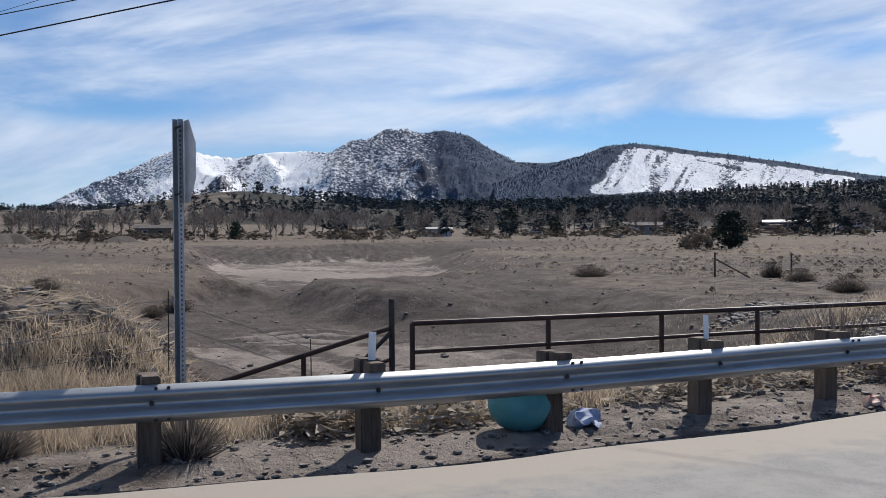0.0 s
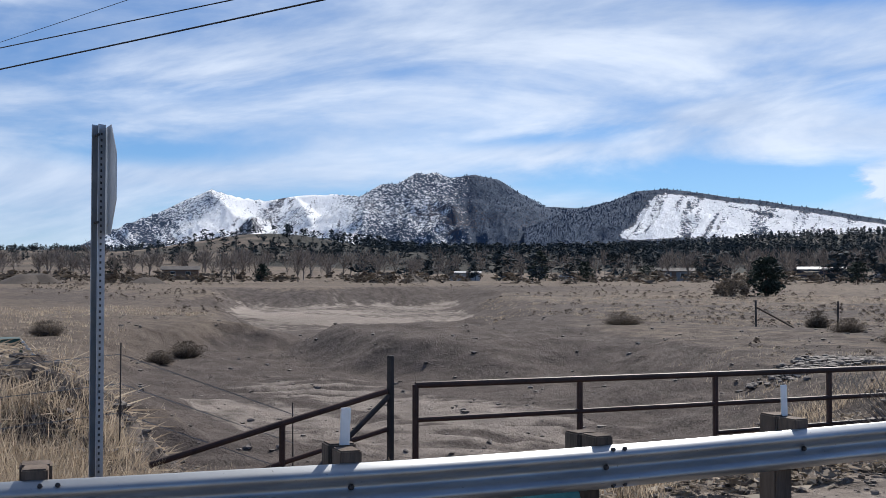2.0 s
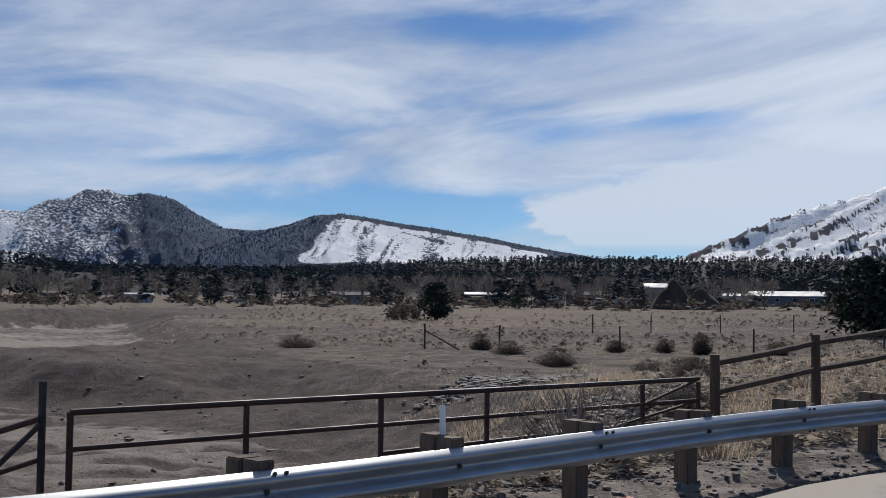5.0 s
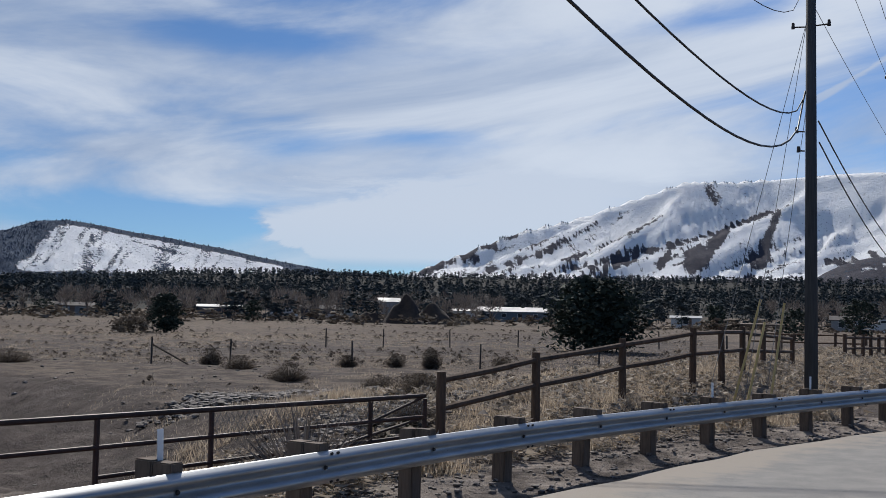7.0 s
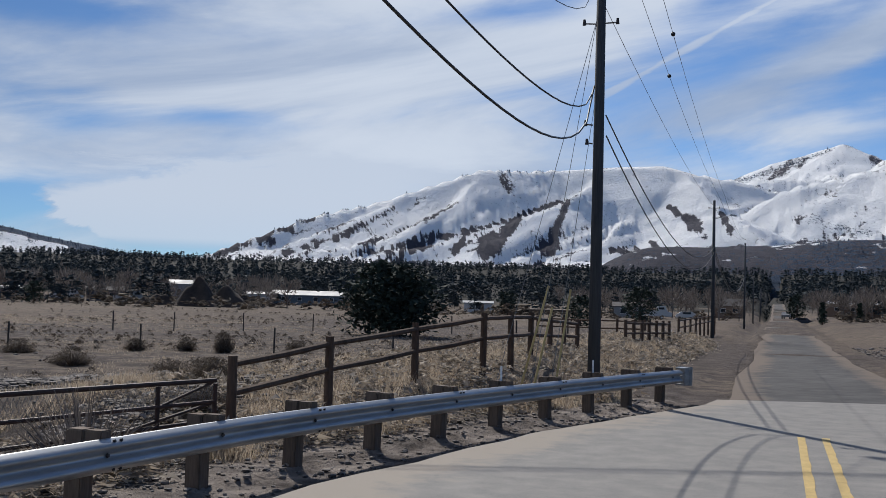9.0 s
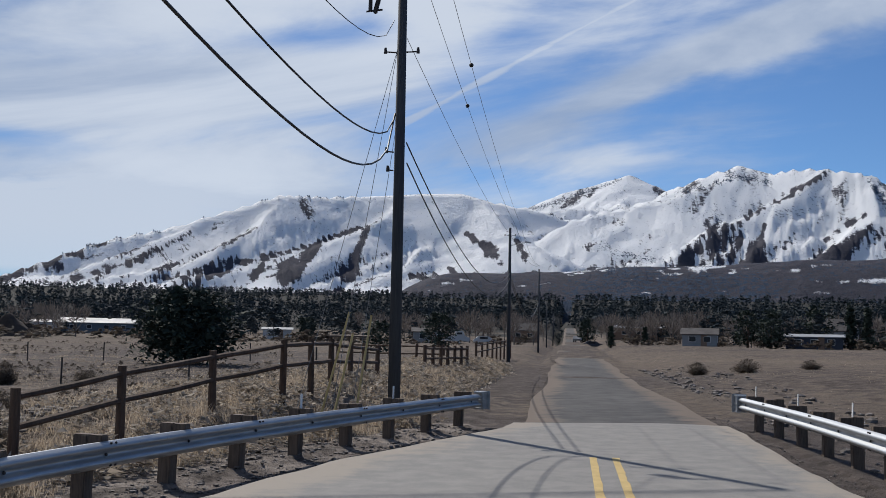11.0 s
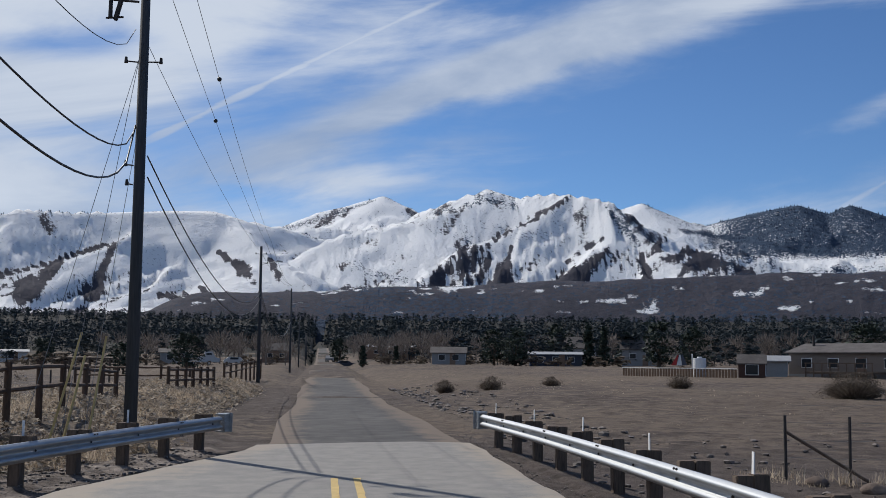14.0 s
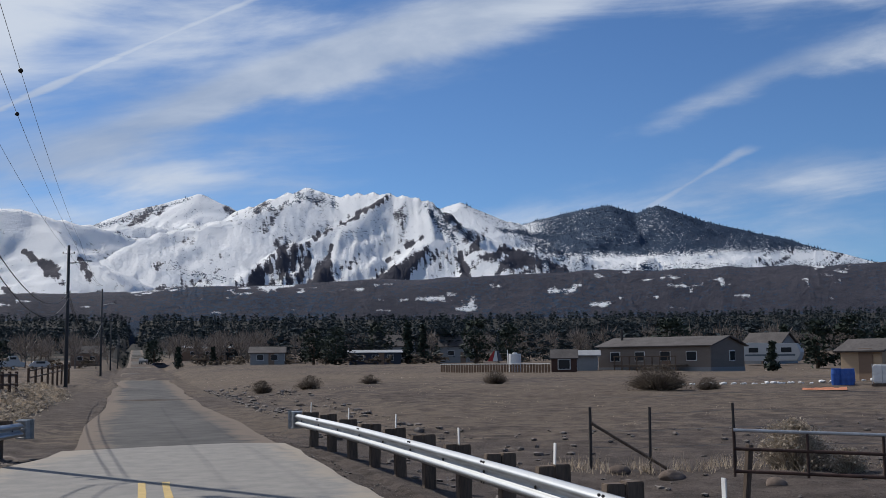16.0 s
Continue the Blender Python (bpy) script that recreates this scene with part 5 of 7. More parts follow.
# ---- cables, wires, fittings of the poles ----
def hang(name, label, a, b, sag, r, material, steps=26, power=1.0):
    """A cable between two places with a sag; power above 1 moves the dip to the first end."""
    a, b = Vector(a), Vector(b)
    curve_data = bpy.data.curves.new(name, "CURVE")
    curve_data.dimensions, curve_data.bevel_depth, curve_data.bevel_resolution = "3D", r, 1
    s = curve_data.splines.new("POLY")
    s.points.add(steps)
    for k in range(steps + 1):
        u = k / steps
        v = u ** (1 / power)
        p = a.lerp(b, u) - Vector((0, 0, 4 * sag * v * (1 - v)))
        s.points[k].co = (*p, 1)
    ob = new(name, curve_data)
    dg = bpy.context.evaluated_depsgraph_get()
    me = bpy.data.meshes.new_from_object(ob.evaluated_get(dg))
    bpy.data.objects.remove(ob)
    me.materials.clear()
    me.materials.append(material)
    return tagged(new(name, me), label, "cable")


hang("cable", "thick black cable slung from the pole over the road side", (-4.30, 26.4, 7.27), (-3.9, -16, 8.65), 1.75, 0.017, WIRE_BLACK, 40, 1.5)
hang("cable", "heavy black cable sagging from the pole", (-4.28, 26.4, 7.40), (-3.9, -16, 9.0), 2.72, 0.021, WIRE_BLACK, 40, 1.7)
hang("wire", "thin dark wire reaching the pole from the field", (-4.35, 26.4, 9.7), (-4.9, -16, 10.65), 2.2, 0.009, WIRE_BLACK, 40, 1.5)
hang("wire", "black overhead wire spanning the wash", (4.2, 17.8, 9.94), (-132.2, -13.8, 9.94), 0.0, 0.009, WIRE_BLACK)
for k, (h0, h1, r) in enumerate(((11.30, 9.90, 0.030), (11.44, 11.05, 0.022))):
    hang("wire", "black overhead wire crossing to a pole beyond the wash", (-4.15, 26.4, h0), (-64, 2.0, h1), 0.06, r, WIRE_BLACK)
for k, (x0, z0, z1) in enumerate(((-4.0, 6.7, 7.3), (-3.98, 6.2, 6.9))):
    hang("cable", "black cable running on to the next pole", (x0, 26.5, z0), (-4.6, 88, z1), 1.9 + 0.3 * k, 0.019, WIRE_BLACK)
    hang("cable", "black cable between distant poles", (-4.6, 88, z1), (-4.1, 158, 7.4), 2.6, 0.024, WIRE_BLACK)
ball_z = []
for k, (x0, z0, x1, z1) in enumerate(((-4.05, 9.3, -4.65, 10.4), (-3.7, 10.9, -4.3, 11.2), (-3.2, 11.25, -3.9, 11.3))):
    hang("wire", "thin grey power line along the road", (x0, 26.5, z0), (x1, 88, z1), 0.5, 0.008, WIRE_GREY)
    hang("wire", "thin grey power line far along the road", (x1, 88, z1), (-4.0, 158, 12.6), 0.9, 0.012, WIRE_GREY)
for k, (u, x0, z0, x1, z1) in enumerate(((0.23, -3.7, 10.9, -4.3, 11.2), (0.155, -3.2, 11.25, -3.9, 11.3))):
    c = Vector((x0, 26.5, z0)).lerp(Vector((x1, 88, z1)), u) - Vector((0, 0, 4 * 0.5 * u * (1 - u)))
    bm = bmesh.new()
    bmesh.ops.create_uvsphere(bm, u_segments=12, v_segments=8, radius=0.075, matrix=Matrix.Translation(c))
    for sx in (-1, 1):
        rod(bm, (c.x, c.y + sx * 0.06, c.z), (c.x, c.y + sx * 0.13, c.z), 0.03, 0.015, 8)
    ob = part("wire_marker", bm, WIRE_BLACK, None)
    tagged(ob, "small dark marker ball clamped on a power line", "marker")

for guy in (((-4.2, 26.4, 9.3), (-4.95, 23.1, 0.45)), ((-4.2, 26.4, 7.4), (-4.78, 24.5, 0.5)), ((-4.2, 26.4, 9.2), (-5.6, 22.6, 0.4))):
    hang("guy_wire", "thin steel guy wire from pole to ground", guy[0], guy[1], 0.0, 0.007, WIRE_GREY, 2)
GUARD = speckled("yellow_plastic", (0.40, 0.29, 0.12), (0.56, 0.42, 0.19), 5, 0.6, 0.1, 0.003)
for a, b in (((-4.92, 23.16, 0.3), (-4.66, 23.72, 2.05)), ((-5.35, 23.9, 0.3), (-4.84, 24.19, 2.53)), ((-4.74, 24.7, 0.3), (-4.54, 25.27, 2.48))):
    ob = part("guy_guard", rod(bmesh.new(), a, b, 0.028, 0.026, 8), GUARD, None)
    tagged(ob, "yellow plastic guard sleeve on a guy wire", "guy guard", "guards on guy wires")


def fittings(pole, heights):
    for h, side in heights:
        bm = bmesh.new()
        rod(bm, (-0.14, 0, h), (-0.42 * side, 0, h + 0.02), 0.018, sides=8)
        rod(bm, (-0.40 * side, 0, h - 0.02), (-0.40 * side, 0, h + 0.12), 0.045, 0.03, 8)
        part("bracket", bm, DARK_STEEL, pole, "dark steel bracket with an insulator")


fittings(pole_1, ((6.45, 0.8), (6.0, 0.7), (8.9, 1), (8.9, -1), (10.6, -1.2)))
bm = bmesh.new()
rod(bm, (-0.15, 0, 10.35), (-0.75, 0, 10.38), 0.03, sides=8)
box(bm, (0.10, 0.12, 0.55), (-0.62, 0, 10.15), (0, 14, 0), 0.02)
rod(bm, (-0.80, 0, 9.95), (-0.80, 0, 10.45), 0.05, 0.045, 10)
rod(bm, (-0.9, 0, 9.93), (-0.5, 0, 9.97), 0.025, sides=8)
part("fuse_cutout", bm, DARK_STEEL, pole_1, "dark fuse cutout on an arm")
fittings(pole_2, ((10.0, 1), (10.0, -1), (9.3, -1.3), (6.6, 1)))
for pole, h in ((pole_2, 9.2), (pole_3, 9.6)):
    bm = bmesh.new()
    rod(bm, (0.1, 0, h), (1.3, 0, h + 0.25), 0.03, sides=8)
    box(bm, (0.5, 0.2, 0.12), (1.45, 0, h + 0.25), (0, 8, 0), 0.03)
    part("lamp_arm", bm, GREY_TUBE, pole, "street lamp arm")
for x, y, h in ((-4.3, 232, 9.5), (-3.8, 300, 9), (-4.4, 370, 9)):
    utility_pole((x, y, floor_at(x, y)), h, 0.15, "far wooden utility pole along the road")


# ---- things on the ground by the rail ----
def plastic_ball():
    x, y = -6.72, 4.98
    z = floor_at(x, y)
    t = thing("plastic_drum", "dented turquoise plastic float lying behind the guard rail", "float", at=(x, y, z), turn=35)
    bm = bmesh.new()
    bmesh.ops.create_uvsphere(bm, u_segments=28, v_segments=18, radius=0.31)
    for v in bm.verts:
        v.co.x *= 1.08
        v.co.z = v.co.z * 0.92 + 0.26 + 0.015 * noise.noise(v.co * 4)
        v.co *= 1 + 0.03 * noise.noise(v.co * 3 + Vector((3, 1, 2)))
    part("shell", bm, speckled("turquoise_plastic", (0.05, 0.20, 0.22), (0.12, 0.36, 0.38), 3, 0.5, 0.1, 0.01), t, smooth=True)
    part("plug", rod(bmesh.new(), (0.10, -0.08, 0.50), (0.12, -0.10, 0.57), 0.05, 0.04, 12), WHITE_PLASTIC, t, "white plug")
    bm = bmesh.new()
    bmesh.ops.create_icosphere(bm, subdivisions=4, radius=0.18)
    for v in bm.verts:
        v.co.z *= 0.45
        v.co += Vector((noise.noise(v.co * 7), noise.noise(v.co * 7 + Vector((5, 0, 0))), noise.noise(v.co * 9))) * 0.09
        v.co.z = max(v.co.z, -0.06)
    cloth = part("rag", bm, speckled("blue_white_cloth", (0.10, 0.14, 0.30), (0.55, 0.58, 0.66), 9, 0.9, 0.5, 0.02), None)
    cloth.matrix_world = pose(-6.52, 5.62, floor_at(-6.52, 5.62) + 0.06, 0, 0, 40)
    tagged(cloth, "crumpled blue and white rag by a post", "rag")


plastic_ball()


def litter():
    bm = bmesh.new()
    bmesh.ops.create_icosphere(bm, subdivisions=3, radius=0.13)
    for v in bm.verts:
        v.co.z *= 0.5
        v.co += Vector((noise.noise(v.co * 11), noise.noise(v.co * 11 + Vector((4, 0, 0))), noise.noise(v.co * 13))) * 0.06
    ob = part("wrapper", bm, speckled("orange_white_wrapper", (0.45, 0.13, 0.05), (0.75, 0.70, 0.64), 9, 0.7, 0.4, 0.01), None)
    ob.matrix_world = pose(-5.75, 9.3, floor_at(-5.75, 9.3) + 0.05, 0, 0, 30)
    tagged(ob, "crumpled orange and white wrapper beside a post", "litter")


litter()


def dumped_box():
    GREEN = speckled("dark_green_paint", (0.015, 0.05, 0.04), (0.035, 0.095, 0.07), 5, 0.5, 0.1, 0.004)
    x, y = -24.4, 4.4
    z = floor_at(x, y)
    t = thing("utility_box", "dark green metal utility box with a tilted pale lid", "utility box", at=(x, y, z), turn=80)
    part("body", box(bmesh.new(), (1.15, 0.8, 0.85), (0, 0, 0.45), (0, 0, 0), 0.05), GREEN, t)
    part("lid", box(bmesh.new(), (0.95, 0.9, 0.05), (0.85, 0, 0.45), (0, 52, 0), 0.01), speckled("pale_panel", (0.45, 0.46, 0.44), (0.66, 0.66, 0.63), 4, 0.7, 0.1, 0.004), t, "pale grey panel")
    x, y = -23.6, 2.9
    z = floor_at(x, y)
    t = thing("chute_gate", "slanting steel sheet held by braced posts", "gate", at=(x, y, z), turn=80)
    part("sheet", box(bmesh.new(), (1.3, 0.04, 0.95), (-0.2, 0, 0.85), (14, 12, 8), 0.008), DARK_STEEL, t)
    for a, b in (((-1.0, 0, -0.2), (-1.0, 0, 1.5)), ((0.5, 0.1, -0.2), (0.5, 0.1, 1.55)), ((0.5, 0.1, 1.4), (1.1, 0.2, 0)), ((-1.0, -0.6, 0), (0.4, 0, 1.3))):
        part("strut", rod(bmesh.new(), a, b, 0.035, sides=7), POST_WOOD, t)


dumped_box()

# ---- plants ----
rng = np.random.default_rng(7)


def polar(az, dist):
    a = np.radians(az)
    return -np.sin(a) * dist, np.cos(a) * dist


def leaf_cloud(count, height, shape, size, seed, start=0.08, clumps=0):
    """Loose triangles in a crown of unit-free metres: shape(h) gives the radius at height share h."""
    g = np.random.default_rng(seed)
    clumps = clumps or max(6, count // 14)
    ch = np.maximum(g.uniform(start, 1, clumps), 0.0) ** 0.9
    ca = g.uniform(0, 2 * np.pi, clumps)
    cr = shape(ch) * np.sqrt(g.uniform(0.15, 1, clumps)) * g.uniform(0.75, 1.15, clumps)
    centre = np.stack([np.cos(ca) * cr, np.sin(ca) * cr, ch * height], -1)
    pick = g.integers(0, clumps, count)
    spread = (0.16 * shape(ch)[pick] + 0.025 * height)[:, None]
    at = centre[pick] + g.normal(0, 1, (count, 3)) * spread * np.array([1, 1, 0.55])
    tri = g.normal(0, 1, (count, 3, 3))
    tri = tri / np.linalg.norm(tri, axis=2, keepdims=True) * size * g.uniform(0.5, 1.3, (count, 1, 1))
    return at[:, None, :] + tri * np.array([1, 1, 0.7])


def trunk_tris(height, r):
    out = []
    for k in range(5):
        a, b = 2 * np.pi * k / 5, 2 * np.pi * (k + 1) / 5
        p, q = (np.cos(a) * r, np.sin(a) * r, -0.3), (np.cos(b) * r, np.sin(b) * r, -0.3)
        out.append((p, q, (0, 0, height)))
    return np.array(out)


def twig_tree(height, spread, count, seed, thick=0.05):
    """Bare crown: thin slivers that fan out and upwards from a stem."""
    g = np.random.default_rng(seed)
    out = [trunk_tris(height * 0.7, 0.03 * height)]
    tris = np.zeros((count, 3, 3))
    h = g.uniform(0.1, 0.75, count) * height
    a = g.uniform(0, 2 * np.pi, count)
    lean = g.uniform(0.15, 1.0, count) * spread
    root = np.stack([np.cos(a) * lean * 0.35 * g.uniform(0, 1, count), np.sin(a) * lean * 0.35 * g.uniform(0, 1, count), h], -1)
    tip = np.stack([np.cos(a) * lean, np.sin(a) * lean, np.minimum(h + g.uniform(0.12, 0.45, count) * height, height * (1.05 - 0.25 * (lean / spread) ** 2))], -1)
    side = np.cross(tip - root, g.normal(0, 1, (count, 3)))
    side = side / np.linalg.norm(side, axis=1, keepdims=True) * thick * g.uniform(0.4, 1.2, (count, 1))
    tris[:, 0], tris[:, 1], tris[:, 2] = root - side, root + side, tip
    out.append(tris)
    return np.concatenate(out)


def bare_crown(count, seed, thick):
    """A leafless tree of height 1: stem, limbs and a rounded haze of short twigs."""
    g = np.random.default_rng(seed)
    d = g.normal(0, 1, (count, 3))
    d = d / np.linalg.norm(d, axis=1, keepdims=True) * g.uniform(0.25, 1, (count, 1)) ** 0.6
    lumps = 0.85 + 0.25 * np.sin(3 * np.arctan2(d[:, 1], d[:, 0]) + seed) * np.cos(2.5 * d[:, 2] + seed)
    tip = np.array([0, 0, 0.6]) + d * np.array([0.34, 0.34, 0.40]) * lumps[:, None]
    root = tip + (np.array([0, 0, 0.32]) - tip) * g.uniform(0.18, 0.42, (count, 1)) + g.normal(0, 0.02, (count, 3))
    limbs = g.integers(0, count, 9)
    root[limbs] = np.stack([np.zeros(9), np.zeros(9), g.uniform(0.12, 0.45, 9)], -1)
    wide = np.full((count, 1), thick)
    wide[limbs] = 0.016
    side = np.cross(tip - root, g.normal(0, 1, (count, 3)))
    side = side / np.linalg.norm(side, axis=1, keepdims=True) * wide * g.uniform(0.5, 1.2, (count, 1))
    return np.concatenate([trunk_tris(0.55, 0.022), np.stack([root - side, root + side, tip], 1)])


pine_shape = lambda h: 0.20 * (1 - h) ** 0.75 * np.clip(h * 6, 0.3, 1) + 0.02
round_shape = lambda h: 0.36 * np.sqrt(np.clip(1 - (h * 1.7 - 0.75) ** 2, 0.04, 1))
spruce_shape = lambda h: 0.24 * (1 - h) + 0.012
PINES = [np.concatenate([leaf_cloud(250, 1, pine_shape, 0.085, 20 + k, 0.12), trunk_tris(0.8, 0.018)]) for k in range(5)]
PINES += [np.concatenate([leaf_cloud(240, 1, round_shape, 0.105, 40 + k, 0.15), trunk_tris(0.6, 0.022)]) for k in range(4)]


def place_trees(templates, x, y, height, wide, sink=0.1):
    z = land(x, y)[0] - sink
    pick = rng.integers(0, len(templates), len(x))
    out = []
    for k, tpl in enumerate(templates):
        m = pick == k
        if m.any():
            h = height[m]
            out.append(scatter(tpl, np.stack([x[m], y[m], z[m]], -1), rng.uniform(0, 6.28, m.sum()), np.stack([h * wide[m], h * wide[m], h], -1)))
    return np.concatenate(out)


def woods():
    """The dark pine belt below the mountains, thinner towards its front edge."""
    lean_pines = [np.concatenate([leaf_cloud(50, 1, pine_shape if k % 3 else round_shape, 0.155, 420 + k, 0.10, 26), trunk_tris(0.8, 0.02)]) for k in range(7)]
    far_pines = [np.concatenate([leaf_cloud(30, 1, pine_shape, 0.19, 440 + k, 0.06, 22), trunk_tris(0.8, 0.025)]) for k in range(6)]
    for name, label, n, r0, r1, low, high, kit in (("pine_woods", "belt of dark green pines below the mountains", 1000, 290, 480, 3.2, 6.6, PINES),
                                                   ("middle_woods", "dense dark pine woods behind the houses", 6000, 430, 1000, 4.2, 8.0, lean_pines),
                                                   ("far_woods", "far pine woods on the rising ground", 8200, 950, 1720, 5.5, 10.5, far_pines)):
        az, r = rng.uniform(-50, 92, n), rng.uniform(r0, r1, n)
        x, y = polar(az, r)
        keep = (fractal(x * 0.012, y * 0.012, 3, 90) + 0.8 * step(r, 300, 560) > -0.05) & ~((np.abs(x - 1) < 4.5 + 3 * (r < 345)) & (r < 470))
        keep &= ~((az > 68) & (rng.uniform(0, 1, n) < 0.35))
        x, y = x[keep], y[keep]
        h = rng.uniform(0, 1, len(x)) ** 1.6 * (high - low) + low
        h = h * (1 - 0.35 * step(np.degrees(np.arctan2(-x, y)), 64, 74))
        ob = soup(name, place_trees(kit, x, y, h, rng.uniform(0.9, 1.5, len(x))), HAZY_NEEDLE)
        tagged(ob, label, "woods", kind="stuff")
    # scrub and hedges along the edge of the field
    n = 900
    az, r = rng.uniform(-46, 84, n), rng.uniform(178, 262, n)
    x, y = polar(az, r)
    keep = (np.abs(x - 1) > 9) & (fractal(x * 0.03, y * 0.03, 3, 95) > -0.35)
    x, y = x[keep], y[keep]
    ob = soup("scrub", place_trees([leaf_cloud(60, 1, lambda h: 0.7 * np.sqrt(np.clip(1 - h * h, 0.02, 1)), 0.3, 97 + k, 0.0) for k in range(3)], x, y, rng.uniform(0.5, 2.0, len(x)), rng.uniform(1.0, 2.2, len(x))), SAGE)
    tagged(ob, "grey-brown scrub along the edge of the field", "scrub", kind="stuff")
    # single dark pines among the houses
    n = 150
    az = np.concatenate([rng.uniform(-44, -5, 90), rng.uniform(5, 62, 60)])
    x, y = polar(az, rng.uniform(195, 270, n))
    ob = soup("pines_by_houses", place_trees(PINES, x, y, rng.uniform(2.8, 6.4, n), rng.uniform(1.0, 1.6, n)), HAZY_NEEDLE)
    tagged(ob, "scattered dark pines behind the houses", "woods", kind="stuff")
    # bare grey-brown trees among and before them
    TW = [bare_crown(190, 60 + k, 0.0105) for k in range(5)]
    az = np.concatenate([rng.uniform(30, 80, 190), rng.uniform(24, 42, 100), rng.uniform(-9, 11, 170), rng.uniform(-44, -10, 170)])
    r = rng.uniform(215, 380, len(az))
    x, y = polar(az, r)
    keep = ~((np.abs(x - 1) < 7))
    x, y = x[keep], y[keep]
    ob = soup("bare_trees", place_trees(TW, x, y, rng.uniform(4.5, 9, len(x)), rng.uniform(0.9, 1.5, len(x))), TWIG)
    tagged(ob, "leafless grey-brown trees along the edge of the woods", "trees", kind="stuff")


woods()


def tree(at, height, width, label, shape, count, seed, size, material=NEEDLE):
    x, y = at
    t = thing("tree", label, "tree", at=(x, y, floor_at(x, y)))
    bm = bmesh.new()
    rod(bm, (0, 0, -0.3), (0.05 * height * 0.3, 0, height * 0.55), 0.045 * height, 0.02 * height, 9)
    rod(bm, (0, 0, height * 0.25), (0.18 * width, 0.1 * width, height * 0.6), 0.02 * height, 0.008 * height, 7)
    rod(bm, (0, 0, height * 0.2), (-0.2 * width, -0.05 * width, height * 0.55), 0.02 * height, 0.008 * height, 7)
    part("trunk", bm, BARK, t)
    tris = leaf_cloud(count, height, lambda h: shape(h) / 0.36 * width * 0.5, size, seed, 0.06)
    soup("crown", tris, material, t)
    return t


def at_bearing(az, dist):
    x, y = polar(az, dist)
    return float(x), float(y)


tree(at_bearing(19.3, 76), 4.7, 6.0, "large dense dark green juniper standing in dry field", round_shape, 7000, 1, 0.30)
tree(at_bearing(41.1, 110), 3.6, 2.9, "dark green juniper beside low shrubs in the field", round_shape, 2600, 2, 0.26)
tree(at_bearing(42.7, 109), 1.4, 3.6, "low dark shrub at the foot of a juniper", round_shape, 1200, 3, 0.24, SAGE)
tree(at_bearing(80.5, 62), 2.6, 1.9, "small dark juniper on the grassy bank", round_shape, 1200, 4, 0.2)
tree(at_bearing(6.6, 150), 4.6, 4.0, "dark green juniper near the far fence", round_shape, 1200, 5, 0.36)
tree(at_bearing(9.6, 120), 3.2, 3.6, "round dark shrub behind the wooden fence", round_shape, 1100, 6, 0.28)
for k, (az, dist, h, w, kind) in enumerate(((-2.2, 185, 4.0, 2.2, 1), (-3.9, 190, 3.6, 2.2, 1), (-8.9, 190, 7.0, 5.0, 0), (-10.0, 185, 7.2, 4.6, 0), (-12.2, 215, 9.0, 6, 0), (-13.7, 190, 8.6, 3.4, 1), (-14.5, 185, 7.6, 3.0, 1), (-15.7, 200, 6.8, 4.6, 0),
                                         (-17.2, 175, 8.2, 4.6, 0), (-18.9, 175, 7.2, 5.0, 0), (-27.0, 140, 5.6, 5.0, 0), (-32.5, 150, 6.8, 3.0, 1), (-34.0, 120, 6.6, 3.6, 0), (-35.6, 120, 7.0, 4.4, 0), (-31.9, 105, 3.6, 2.0, 1), (-37.2, 118, 6.0, 4, 0),
                                         (49.9, 205, 3.6, 3.0, 0), (52.3, 225, 6.0, 4.0, 0), (46.8, 215, 3.0, 4.5, 0), (36.8, 190, 3.4, 3.0, 0), (66.5, 200, 3.2, 2.2, 0), (73.8, 220, 4.2, 3, 0), (-1.0, 255, 6.5, 4, 0), (13.3, 190, 4.2, 3.5, 0))):
    h, w = (h * 0.84, w * 0.9) if -26 < az < 0 else (h * 0.72, w * 0.8) if az < -30 else (h, w)
    tree(at_bearing(az, dist), h, w, ("dark spruce beside the houses" if kind else "dark green pine near the houses"), (spruce_shape if kind else round_shape), 950, 100 + k, 0.05 * h + 0.14)


def bush(at, h, w, label, count, seed, material=SAGE, leafy=True):
    """Twigs that fan out from the root under a dome of small leaf scraps."""
    x, y = at
    g = np.random.default_rng(seed)
    a, lean = g.uniform(0, 2 * np.pi, count), np.sqrt(g.uniform(0, 1, count))
    up = np.sqrt(np.clip(1 - lean ** 2 * 0.85, 0.05, 1)) * g.uniform(0.5, 1.05, count) * h
    root = np.stack([np.cos(a) * lean * w * 0.2, np.sin(a) * lean * w * 0.2, up * g.uniform(0, 0.5, count)], -1)
    tip = np.stack([np.cos(a) * lean * w * 0.5, np.sin(a) * lean * w * 0.5, up], -1)
    side = np.cross(tip - root, g.normal(0, 1, (count, 3)))
    side = side / np.linalg.norm(side, axis=1, keepdims=True) * (0.004 + 0.006 * h) * g.uniform(0.6, 1.4, (count, 1))
    tris = np.stack([root - side, root + side, tip], 1)
    if leafy:
        dome = leaf_cloud(int(count * 2.2), h, lambda q: 0.5 * w * np.sqrt(np.clip(1.02 - q * q, 0.02, 1)), 0.022 + 0.028 * h, seed + 5, 0.02, 60)
        tris = np.concatenate([tris, dome])
    ob = soup("bush", tris, material)
    ob.location = (x, y, floor_at(x, y) - 0.04)
    return tagged(ob, label, "bush", "dry bushes in the field")


